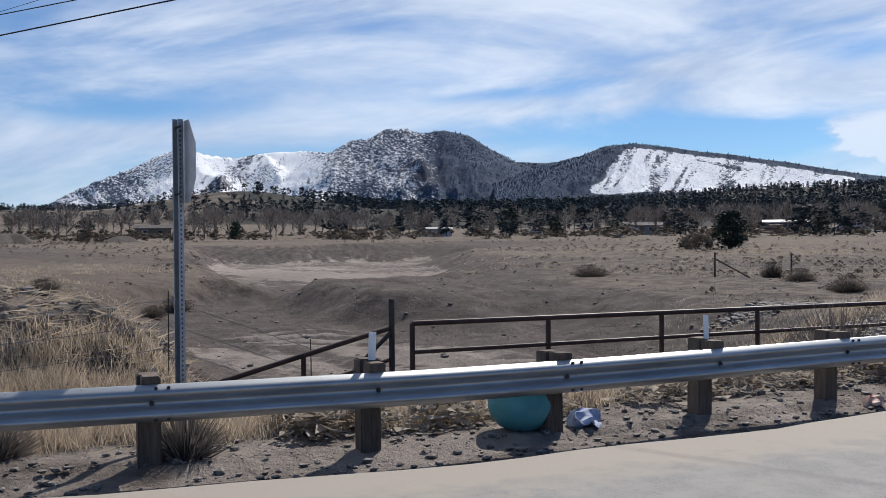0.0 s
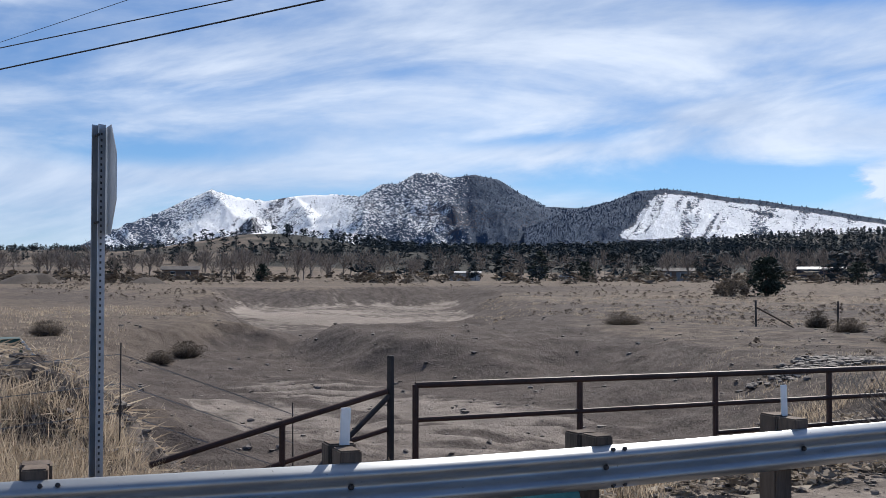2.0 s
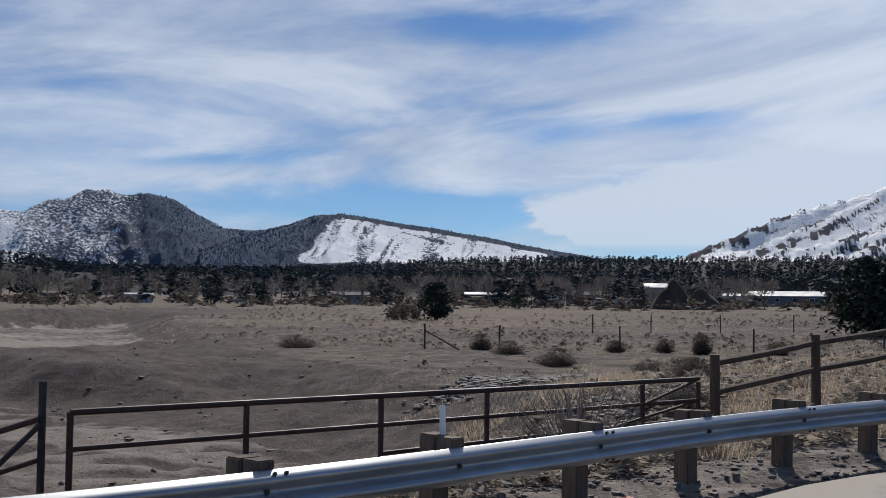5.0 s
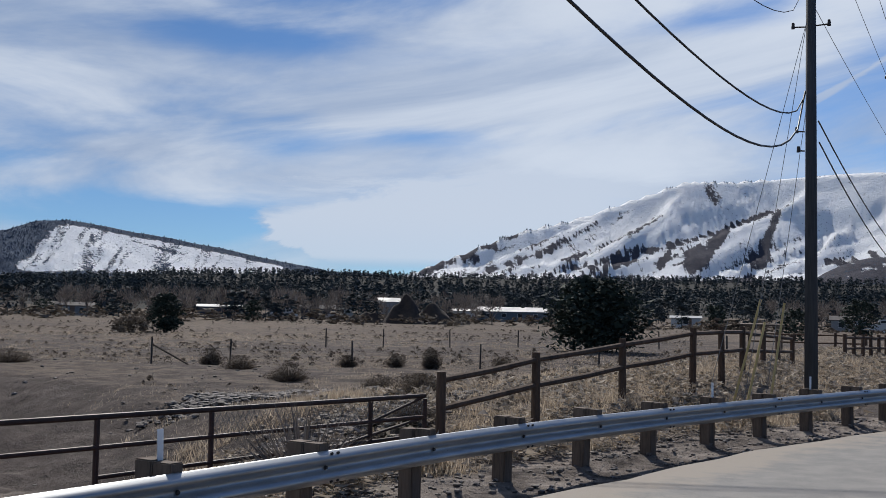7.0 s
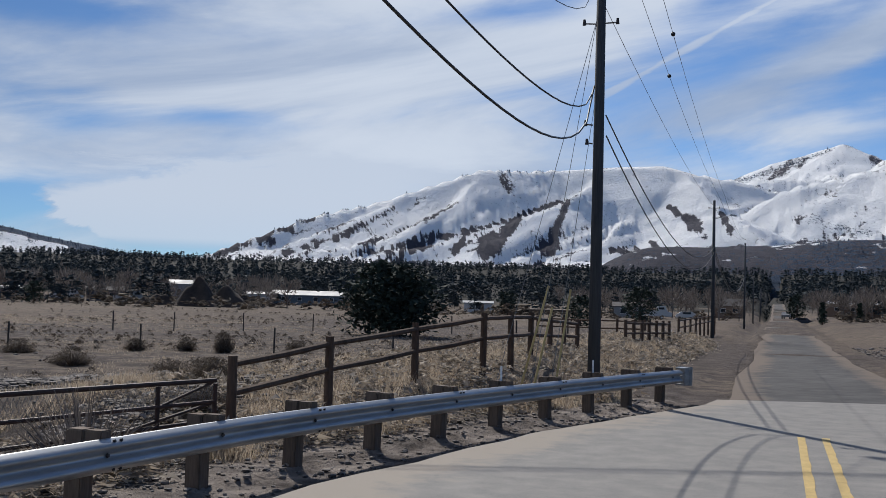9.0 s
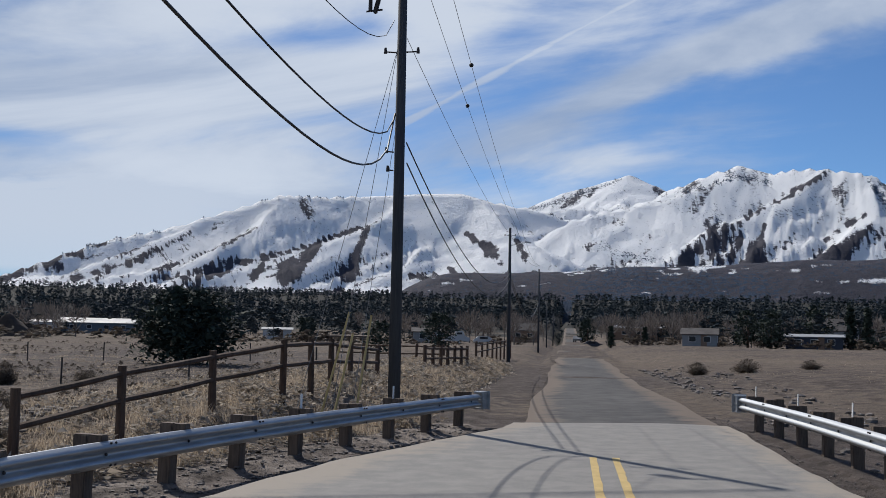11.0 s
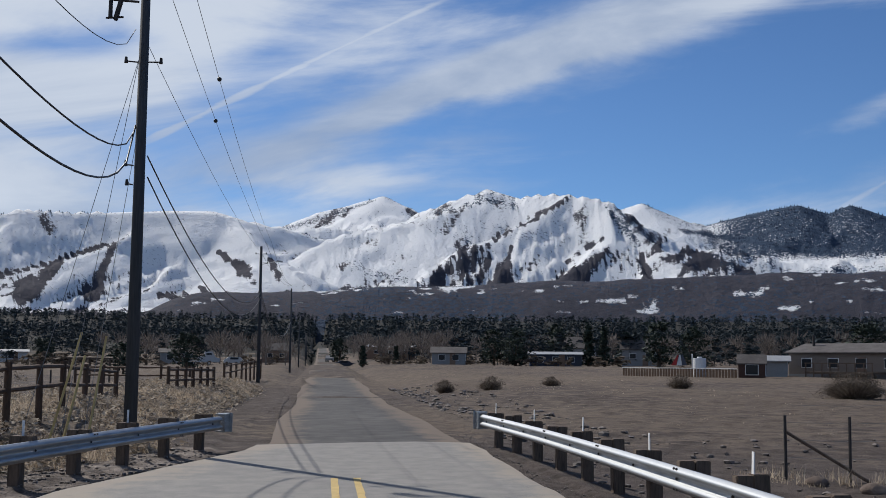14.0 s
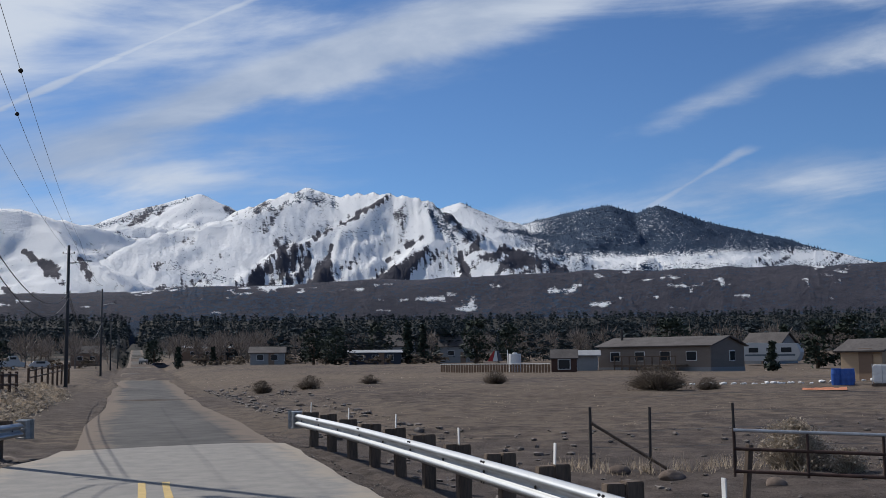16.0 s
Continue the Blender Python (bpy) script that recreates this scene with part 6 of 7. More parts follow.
for k, (x, y, h, w) in enumerate(((-31.3, 38.9, 0.75, 1.3), (-23.2, 44.2, 0.95, 1.2), (-24.6, 43.4, 0.6, 1.0), (-26.4, 42.3, 0.55, 1.2), (-20.5, 46.0, 0.6, 1.3), (-27.5, 36.0, 0.6, 1.6), (-22.0, 31.5, 0.6, 1.7), (-17.5, 30.0, 0.55, 1.4),
                                  (-37.5, 33.5, 0.6, 2.2), (-13.0, 24.0, 0.5, 1.4), (-11.0, 20.5, 0.5, 1.2), (-9.6, 17.6, 0.45, 1.1), (-45.0, 16.0, 0.7, 1.6), (-43.5, 10.0, 0.6, 1.6), (-41.0, 13.5, 0.5, 1.3),
                                  (7.9, 69.9, 0.8, 1.5), (10.7, 69.5, 0.85, 1.9), (22.0, 66.8, 0.85, 1.9), (26.8, 54.0, 1.3, 3.6), (29.5, 53.5, 0.7, 1.5), (13.2, 20.4, 1.0, 1.55), (13.9, 19.6, 0.5, 0.8), (15.5, 74, 0.6, 1.5))):
    bush((x, y), h, w, "rounded dry grey-brown bush in bare soil" if x > 0 else "dry brown bush in the grassy field", 900 if h < 1 else 2200, 200 + k, PALE_BRUSH if k in (20, 21) else SAGE)
for k, (x, y, h, w) in enumerate(((-8.1, 11.9, 1.30, 2.3), (-7.35, 1.75, 0.62, 0.9), (-8.3, 0.4, 0.5, 0.9))):
    bush((x, y), h, w, "leafless thorny grey shrub behind the guard rail", 260 if k == 0 else 520, 300 + k, TWIG, False)


def grass_blades(x, y, h, lean=0.9):
    """Tapered blades at plan places."""
    n = len(x)
    z = land(x, y)[0]
    a, b = rng.uniform(0, 2 * np.pi, n), rng.uniform(0, 2 * np.pi, n)
    l = rng.uniform(0.1, 1, n) * lean * h
    w = rng.uniform(0.0014, 0.0032, n) + 0.00028 * np.hypot(x, y)
    p = np.stack([x, y, z - 0.03], -1)
    side = np.stack([np.cos(a) * w, np.sin(a) * w, 0 * a], -1)
    tip = p + np.stack([np.cos(b) * l, np.sin(b) * l, h], -1)
    return np.stack([p - side, p + side, tip], 1)


def tufts(n_tufts, per, x, y, spread, hmin, hmax):
    tx, ty = np.repeat(x, per), np.repeat(y, per)
    th = np.repeat(rng.uniform(hmin, hmax, len(x)), per)
    tx = tx + rng.normal(0, 1, len(tx)) * spread
    ty = ty + rng.normal(0, 1, len(ty)) * spread
    return grass_blades(tx, ty, th * rng.uniform(0.5, 1.1, len(tx)))


def off_bar(x, y):
    """Not on the bare gravel bar in the wash."""
    return ~((x < -25) & (x > -58) & (y > 14) & (y < 38))


def grasses():
    out = []
    # behind the rail near the sign, on to the railing
    n = 4200
    y = rng.uniform(-4, 7.0, n)
    x = np.interp(y, LEFT_LINE[:, 1], LEFT_LINE[:, 0]) - 1.3 - 4.8 * rng.uniform(0, 1, n) ** 1.2
    keep = (x > -10.9 + 0.15 * (6 - y)) | (y < 3.5)
    out.append(tufts(0, 32, x[keep], y[keep], 0.13, 0.08, 0.40))
    # the bank with the wooden fence and the pole
    n = 5200
    y = 13 + 62 * rng.uniform(0, 1, n) ** 1.7
    edge = np.where(y < 26.5, np.interp(y, LEFT_LINE[:, 1], LEFT_LINE[:, 0]), -2.6)
    x = edge - 1.2 - 9 * rng.uniform(0, 1, n) ** 1.3
    keep = fractal(x * 0.5, y * 0.5, 3, 47) > -0.35
    out.append(tufts(0, 34, x[keep], y[keep], 0.16, 0.06, 0.34))
    # the plain beyond, in low scattered tussocks
    n = 6500
    az, r = rng.uniform(14, 62, n), 18 + 95 * rng.uniform(0, 1, n) ** 1.1
    x, y = polar(az, r)
    z, g, s, _ = land(x, y)
    keep = (z > -0.85) & (fractal(x * 0.12, y * 0.12, 3, 44) > -0.25) & (x < -8) & off_bar(x, y)
    out.append(tufts(0, 12, x[keep], y[keep], 0.2, 0.04, 0.16))
    # the grassy bank on the far side of the wash
    n = 3800
    x, y = rng.uniform(-75, -14, n), rng.uniform(-12, 22, n)
    z, g, s, _ = land(x, y)
    keep = (z > -0.9) & off_bar(x, y)
    out.append(tufts(0, 9, x[keep], y[keep], 0.18, 0.06, 0.24))
    # the field to the right of the road
    n = 1500
    x, y = 6 + 60 * rng.uniform(0, 1, n), 34 + 75 * rng.uniform(0, 1, n)
    keep = fractal(x * 0.06, y * 0.06, 3, 45) > -0.1
    out.append(tufts(0, 8, x[keep], y[keep], 0.22, 0.03, 0.10))
    n = 260
    x, y = rng.uniform(9, 16, n), rng.uniform(13.5, 23.5, n)
    keep = np.abs((y - 22.3) + 0.5 * (x - 9.5)) < 1.2
    out.append(tufts(0, 14, x[keep], y[keep], 0.10, 0.12, 0.4))
    ob = soup("dry_grass", np.concatenate(out), GRASS)
    tagged(ob, "pale straw-coloured dry grass in tufts", "grass", kind="stuff")
    # low dark brush on the plain, in belts along the far bank
    n = 8500
    az, r = rng.uniform(14, 78, n), 26 + 150 * rng.uniform(0, 1, n) ** 0.8
    x, y = polar(az, r)
    keep = (fractal(x * 0.03 + y * 0.02, y * 0.075 - x * 0.05, 4, 46) + rng.uniform(-0.25, 0.25, n) > 0.12) & (land(x, y)[0] > -0.9) & off_bar(x, y)
    x, y = x[keep], y[keep]
    g = np.random.default_rng(9)
    tpl = leaf_cloud(56, 1.0, lambda h: 0.85 * np.sqrt(np.clip(1 - h * h, 0.02, 1)), 0.26, 9, -0.2, 40)
    h = (0.06 + 0.30 * rng.uniform(0, 1, len(x)) ** 2.5) * np.clip(0.35 + np.hypot(x, y) / 60, 0.35, 1)
    at = np.stack([x, y, land(x, y)[0] - 0.03], -1)
    ob = soup("sage_brush", scatter(tpl, at, rng.uniform(0, 6, len(x)), np.stack([h * 1.1, h * 1.1, h * 1.1], -1)), SAGE)
    tagged(ob, "low dark brown brush dotted over the plain", "brush", kind="stuff")
    n = 2600                                             # paler dead brush on the banks beside the road
    y = 3 + 70 * rng.uniform(0, 1, n) ** 1.6
    x = np.where(y < 26.5, np.interp(y, LEFT_LINE[:, 1], LEFT_LINE[:, 0]), -2.6) - 1.0 - 7 * rng.uniform(0, 1, n) ** 1.2
    keep = (y > 13) | (x > -8.4)
    x, y = x[keep], y[keep]
    h = rng.uniform(0.06, 0.34, len(x))
    at = np.stack([x, y, land(x, y)[0] - 0.03], -1)
    ob = soup("dead_brush", scatter(tpl, at, rng.uniform(0, 6, len(x)), np.stack([h * 1.4, h * 1.4, h], -1)), PALE_BRUSH)
    tagged(ob, "pale grey dead brush along the bank", "brush", kind="stuff")


grasses()


def stone_template(seed):
    g = np.random.default_rng(seed)
    bm = bmesh.new()
    bmesh.ops.create_icosphere(bm, subdivisions=1, radius=1)
    for v in bm.verts:
        v.co *= float(g.uniform(0.65, 1.15))
        v.co.z *= 0.62
    bm.faces.ensure_lookup_table()
    out = np.array([[tuple(v.co) for v in f.verts] for f in bm.faces])
    bm.free()
    return out


def stones():
    def strew(x, y, size, sink=0.2):
        z = land(x, y)[0]
        out = []
        for k in range(4):
            m = np.arange(len(x)) % 4 == k
            s = size[m]
            at = np.stack([x[m], y[m], z[m] + s * sink], -1)
            out.append(scatter(stone_template(k), at, rng.uniform(0, 6.28, m.sum()), np.stack([s, s * rng.uniform(0.6, 1, m.sum()), s * rng.uniform(0.5, 1, m.sum())], -1)))
        return np.concatenate(out)
    rubble = []
    n = 1700                                             # the heap beside the rail
    x, y = rng.normal(-14.0, 1.8, n), rng.normal(2.0, 2.0, n)
    rubble.append(strew(x, y, 0.02 + 0.13 * rng.uniform(0, 1, n) ** 5, 0.1))
    n = 4600                                             # the verge under the rail
    y = rng.uniform(-3, 26, n)
    x = np.interp(y, LEFT_LINE[:, 1], LEFT_LINE[:, 0]) - rng.uniform(-0.5, 2.6, n)
    rubble.append(strew(x, y, 0.012 + 0.06 * rng.uniform(0, 1, n) ** 3.5, 0.3))
    n = 2600                                             # bed of the wash
    az, r = rng.uniform(36, 74, n), 14 + 55 * rng.uniform(0, 1, n)
    x, y = polar(az, r)
    rubble.append(strew(x, y, 0.02 + 0.12 * rng.uniform(0, 1, n) ** 8))
    n = 1500                                             # gabion stones behind the netting
    u = rng.uniform(0, 1, n)
    x, y = -11.6 + 1.6 * u + rng.normal(0, 0.5, n), 15.2 + 5.0 * u + rng.normal(0, 0.7, n)
    rubble.append(strew(x, y, 0.05 + 0.10 * rng.uniform(0, 1, n) ** 2, 0.5))
    n = 3000                                             # dark heap behind the railing
    u = rng.uniform(0, 1, n)
    x, y = -19.4 + 3.4 * u + rng.normal(0, 0.6, n), 23.0 + 7.2 * u + rng.normal(0, 0.8, n)
    rubble.append(strew(x, y, 0.05 + 0.12 * rng.uniform(0, 1, n) ** 2, 0.5))
    n = 1500                                             # right-hand side
    x, y = 5.0 + 20 * rng.uniform(0, 1, n) ** 1.3, rng.uniform(9, 34, n)
    rubble.append(strew(x, y, 0.015 + 0.14 * rng.uniform(0, 1, n) ** 6))
    n = 700                                              # clods along the right-hand bank
    x, y = 5.2 + 4.5 * rng.uniform(0, 1, n) ** 1.5, 30 + 55 * rng.uniform(0, 1, n)
    rubble.append(strew(x, y, 0.03 + 0.22 * rng.uniform(0, 1, n) ** 4, 0.1))
    n = 500                                              # crumbs on the road's dusty edge
    y = rng.uniform(-3, 24, n)
    x = np.interp(y, LEFT_LINE[:, 1], LEFT_LINE[:, 0]) + rng.uniform(0.7, 2.2, n)
    rubble.append(strew(x, y, 0.006 + 0.022 * rng.uniform(0, 1, n) ** 4, 0.9))
    n = 420                                              # ragged right edge of the road
    y = rng.uniform(9, 32, n)
    x = 3.9 + rng.normal(0, 0.22, n)
    rubble.append(strew(x, y, 0.008 + 0.035 * rng.uniform(0, 1, n) ** 3, 0.6))
    ob = soup("loose_stones", np.concatenate(rubble), STONE)
    tagged(ob, "loose stones, clods and rubble on bare soil", "stones", kind="stuff")
    # dead branches in the heap
    n = 3200
    x, y = rng.normal(-13.8, 1.8, n), rng.normal(2.4, 2.2, n)
    z = land(x, y)[0] + 0.04
    a, l = rng.uniform(0, 6.28, n), rng.uniform(0.1, 0.5, n)
    p = np.stack([x, y, z], -1)
    q = p + np.stack([np.cos(a) * l, np.sin(a) * l, rng.uniform(-0.05, 0.18, n)], -1)
    w = np.stack([0 * a, 0 * a, rng.uniform(0.004, 0.012, n)], -1)
    ob = soup("dead_branches", np.stack([p - w, p + w, q], 1), GRASS)
    tagged(ob, "dead stalks and branches over the rubble", "branches", kind="stuff")
    for k in range(46):                                  # pale stones in a row by the far yard
        u = k / 45
        xx, yy = 31 + 14 * u, 62.5 - 3.5 * u
        s = 0.10 + 0.12 * ((k * 7919) % 10) / 10
        t = soup("white_stone", scatter(stone_template(k % 4), np.array([[0, 0, s * 0.3]]), np.array([k * 1.7]), np.array([[s * 1.3, s, s]])), WHITE_PLASTIC)
        t.location = (xx, yy + 0.25 * math.sin(k * 3), floor_at(xx, yy))
        tagged(t, "whitewashed stone in a row along the yard", "stone", "row of white stones")


stones()

# ---- houses, sheds and yards ----
GLASS = surface("window_glass", (0.03, 0.035, 0.04), 0.08)
ROOF_DARK = speckled("dark_shingles", (0.05, 0.045, 0.045), (0.11, 0.10, 0.098), 5, 0.9, 0.3, 0.02)
ROOF_PALE = speckled("pale_metal_roof", (0.22, 0.23, 0.245), (0.36, 0.37, 0.385), 2, 0.6, 0.1, 0.01)


def paint(name, c):
    return speckled(name, tuple(v * 0.82 for v in c), c, 3, 0.8, 0.15, 0.01, (1, 1, 6))


TAUPE, TAN, BLUEGREY = paint("taupe_siding", (0.20, 0.17, 0.15)), paint("tan_siding", (0.42, 0.31, 0.21)), paint("blue_grey_siding", (0.11, 0.14, 0.17))
NAVY, BROWN, WHITE = paint("dark_blue_siding", (0.05, 0.06, 0.085)), paint("brown_siding", (0.22, 0.15, 0.11)), paint("white_siding", (0.48, 0.49, 0.50))
GREYWALL, REDBROWN = paint("grey_siding", (0.26, 0.27, 0.28)), paint("red_brown_boards", (0.075, 0.04, 0.032))


def house(name, at, turn, size, roof, wall, roof_mat, label, windows=3, category="house", door=True, eave=0.35):
    """Gabled building: walls, roof slabs, windows with frames, a door. size: length, depth, wall height; roof: its rise."""
    L, D, H = size
    x, y = at
    t = thing(name, label, category, at=(x, y, floor_at(x, y)), turn=turn)
    bm = bmesh.new()
    pts = [(-L / 2, -D / 2, -0.4), (L / 2, -D / 2, -0.4), (L / 2, D / 2, -0.4), (-L / 2, D / 2, -0.4), (-L / 2, -D / 2, H), (L / 2, -D / 2, H), (L / 2, D / 2, H), (-L / 2, D / 2, H), (-L / 2, 0, H + roof), (L / 2, 0, H + roof)]
    v = [bm.verts.new(p) for p in pts]
    for f in ((0, 1, 5, 4), (2, 3, 7, 6), (1, 2, 6, 9, 5), (3, 0, 4, 8, 7), (0, 3, 2, 1)):
        bm.faces.new([v[i] for i in f])
    part("wall", bm, wall, t)
    tilt = math.degrees(math.atan2(roof, D / 2))
    run = math.hypot(roof, D / 2) + eave
    for s in (-1, 1):
        c = D / 4 + eave * 0.5 * math.cos(radians(tilt))
        z = H + roof / 2 - eave * 0.5 * math.sin(radians(tilt)) + 0.07
        part("roof", box(bmesh.new(), (L + 2 * eave, run, 0.12), (0, s * c, z), (-s * tilt, 0, 0), 0.02), roof_mat, t)
    for k in range(windows):
        wx = -L / 2 + L * (k + 0.7) / (windows + 0.4)
        w = part("window", box(bmesh.new(), (1.15, 0.10, 0.95), (wx, -D / 2 - 0.02, H * 0.60), (0, 0, 0), 0.01), WHITE_PLASTIC, t, "pale window frame")
        part("pane", box(bmesh.new(), (1.03, 0.03, 0.83), (wx, -D / 2 - 0.075, H * 0.60)), GLASS, w)
    w = part("window", box(bmesh.new(), (0.10, 1.1, 1.05), (L / 2 + 0.02, D * 0.12, H * 0.6), (0, 0, 0), 0.01), WHITE_PLASTIC, t, "pale window frame")
    part("pane", box(bmesh.new(), (0.03, 0.92, 0.88), (L / 2 + 0.075, D * 0.12, H * 0.6)), GLASS, w)
    if door:
        part("door", box(bmesh.new(), (0.95, 0.08, 2.0), (L * 0.12, -D / 2 - 0.03, 0.98), (0, 0, 0), 0.01), BROWN, t)
    return t


# the long home with a deck beyond the right-hand field
HX, HY = at_bearing(-27.0, 114)
home = house("manufactured_home", (HX, HY), -58, (12.6, 6.6, 2.4), 0.85, TAUPE, ROOF_DARK, "long grey-brown single-storey home with a wooden deck", 4)
part("chimney", rod(bmesh.new(), (-5.0, -1.0, 2.6), (-5.0, -1.0, 4.2), 0.14, sides=10), DARK_STEEL, home)
part("deck", box(bmesh.new(), (7.0, 2.2, 0.18), (0.6, -4.7, 0.55), (0, 0, 0), 0.02), POST_WOOD, home, "weathered timber deck")
for k in range(9):
    part("deck_post", box(bmesh.new(), (0.10, 0.10, 1.6), (-2.8 + k * 0.85, -5.75, 0.65), (0, 0, 0), 0.01), POST_WOOD, home)
part("deck_rail", box(bmesh.new(), (7.0, 0.08, 0.10), (0.6, -5.75, 1.42), (0, 0, 0), 0.01), POST_WOOD, home)
part("skirting", box(bmesh.new(), (12.7, 6.7, 0.5), (0, 0, 0.12), (0, 0, 0), 0.01), GREYWALL, home)

house("house", at_bearing(-6.6, 185), -8, (5.4, 5.0, 1.9), 0.9, GREYWALL, ROOF_DARK, "small grey gabled house beside bare trees", 2)
house("house", at_bearing(-12.0, 190), -10, (8.6, 6.5, 2.0), 0.4, NAVY, ROOF_PALE, "dark blue low house with a pale flat roof edge", 3)
house("house", at_bearing(-13.0, 230), -20, (8.0, 6.5, 3.2), 2.2, GREYWALL, ROOF_DARK, "grey gabled house behind dark pines", 2)
house("house", at_bearing(-16.3, 200), -16, (6.5, 6.0, 3.0), 1.9, GREYWALL, ROOF_DARK, "grey gabled house among dark pines", 2)
house("house", at_bearing(-3.6, 300), -4, (13.0, 7.0, 3.2), 0.6, BROWN, ROOF_PALE, "long brown building with pale roof edge", 3)
house("house", at_bearing(-31.8, 150), -60, (5, 5.0, 2.3), 1.6, GREYWALL, ROOF_DARK, "grey gabled house behind a parked trailer", 2)
house("shed", at_bearing(-36.6, 76), -66, (2.8, 3.2, 1.85), 0.65, TAN, ROOF_DARK, "tan wooden garden shed with a shallow roof", 0, "shed")
house("barn_shed", at_bearing(-21.7, 104), -22, (2.3, 2.6, 1.25), 0.75, REDBROWN, ROOF_DARK, "dark red-brown small barn shed by the yard fence", 1, "shed", False, 0.15)
house("shed", at_bearing(-22.75, 112), -22, (2.4, 2.4, 1.5), 0.4, GREYWALL, ROOF_PALE, "small shed with a pale metal roof", 0, "shed", False)
house("house", at_bearing(23.5, 285), 20, (17.5, 8.0, 2.4), 1.1, BLUEGREY, ROOF_PALE, "long blue-grey house with a pale roof", 4)
house("house", at_bearing(29.6, 300), 28, (8.5, 6.0, 4.2), 1.0, GREYWALL, ROOF_PALE, "pale-roofed house behind dark soil heaps", 2)
house("house", at_bearing(26.2, 280), 25, (7.5, 5.0, 2.4), 0.5, WHITE, ROOF_PALE, "low white building by soil heaps", 1)
house("house", at_bearing(33.5, 255), 33, (7.5, 6.0, 2.4), 0.8, NAVY, ROOF_DARK, "dark low house at the edge of the woods", 2)
house("house", at_bearing(38.4, 250), 38, (9.5, 5.0, 2.4), 0.5, NAVY, ROOF_PALE, "dark open-fronted garage with a pale roof", 2)
house("house", at_bearing(45.8, 250), 46, (11, 6.0, 2.1), 0.7, GREYWALL, ROOF_DARK, "long grey house half hidden by trees", 3)
house("house", at_bearing(56.1, 245), 56, (6.6, 4.0, 1.6), 0.3, WHITE, ROOF_PALE, "low white trailer home at the edge of the woods", 2)
house("house", at_bearing(70.5, 260), 70, (8, 5.0, 2.2), 0.7, BROWN, ROOF_DARK, "low brown house among bare trees", 2)
house("house", at_bearing(7.1, 215), 8, (6.0, 5.0, 2.2), 0.7, GREYWALL, ROOF_DARK, "grey low house beyond the fence", 2)
house("house", at_bearing(2.2, 262), 2, (6.5, 5.5, 2.8), 1.5, BROWN, ROOF_DARK, "brown gabled house beside the far road", 2)
house("house", at_bearing(14.8, 240), 15, (6.0, 4.0, 2.0), 0.4, WHITE, ROOF_PALE, "low pale building beyond the field", 1)


def shelter():
    x, y = at_bearing(11.15, 92)
    t = thing("shelter", "open dark timber shelter with a flat roof", "shelter", at=(x, y, floor_at(x, y)), turn=10)
    part("roof", box(bmesh.new(), (3.4, 2.0, 0.14), (0, 0, 2.0), (2, 0, 0), 0.02), POST_WOOD, t)
    for px in (-1.5, 0, 1.5):
        for py in (-0.85, 0.85):
            part("post", box(bmesh.new(), (0.14, 0.14, 2.3), (px, py, 0.8), (0, 0, 0), 0.01), POST_WOOD, t)


shelter()


def soil_heap(at, w, h, label, seed, material):
    x, y = at
    t = np.linspace(0, 1, 14)
    a = np.linspace(0, 2 * np.pi, 29)
    aa, tt = np.meshgrid(a, t)
    r = tt * w * (1 + 0.22 * value_noise(np.cos(aa) * 2 + seed, np.sin(aa) * 2))
    z = h * (0.5 + 0.5 * np.cos(np.pi * np.clip(tt, 0, 1))) * (1 + 0.25 * value_noise(np.cos(aa) * 3 * tt + seed, np.sin(aa) * 3 * tt)) - 0.3 * tt
    ob = sheet("dirt_mound", np.cos(aa) * r, np.sin(aa) * r * 0.7, z, material)
    ob.location = (x, y, floor_at(x, y))
    return tagged(ob, label, "mound", "soil mounds before the woods")


SOIL = speckled("dark_soil", (0.025, 0.02, 0.018), (0.075, 0.058, 0.048), 1.5, 0.95, 0.6, 0.1)
for k, (az, dist, w, h) in enumerate(((30.9, 215, 4.5, 2.2), (29.0, 210, 5.5, 4.6), (27.6, 212, 5.0, 3.4), (26.9, 220, 4.0, 2.6), (31.6, 218, 3.0, 1.4), (60.5, 210, 4, 1.5), (58.8, 212, 4.5, 1.4), (77.5, 180, 9, 1.8), (72, 190, 6, 1.0))):
    soil_heap(at_bearing(az, dist), w, h, "heap of dark dug soil on the plain", k, SOIL)


def yard_fence():
    t = thing("board_fence", "weathered board fence round the far yard", "fence")
    (x0, y0), (x1, y1) = at_bearing(-15.4, 112), at_bearing(-21.0, 101)
    n = 40
    turn = math.degrees(math.atan2(y1 - y0, x1 - x0))
    me = None
    for k in range(n):
        u = (k + 0.5) / n
        x, y = x0 + (x1 - x0) * u, y0 + (y1 - y0) * u
        if me is None:
            ob = part("board", box(bmesh.new(), (0.27, 0.03, 0.80), (0, 0, 0.34), (0, 0, 0), 0.008), RAIL_WOOD, t)
            me = ob.data
        else:
            ob = new("board", me)
            ob.parent = t
        ob.matrix_basis = pose(x, y, floor_at(x, y) + 0.02 * math.sin(k * 1.9), 0, 0, turn)
    zc = floor_at((x0 + x1) / 2, (y0 + y1) / 2)
    part("cap_rail", rod(bmesh.new(), (x0, y0, floor_at(x0, y0) + 0.77), (x1, y1, floor_at(x1, y1) + 0.77), 0.04, sides=6), WHITE, t, "pale cap rail")


yard_fence()


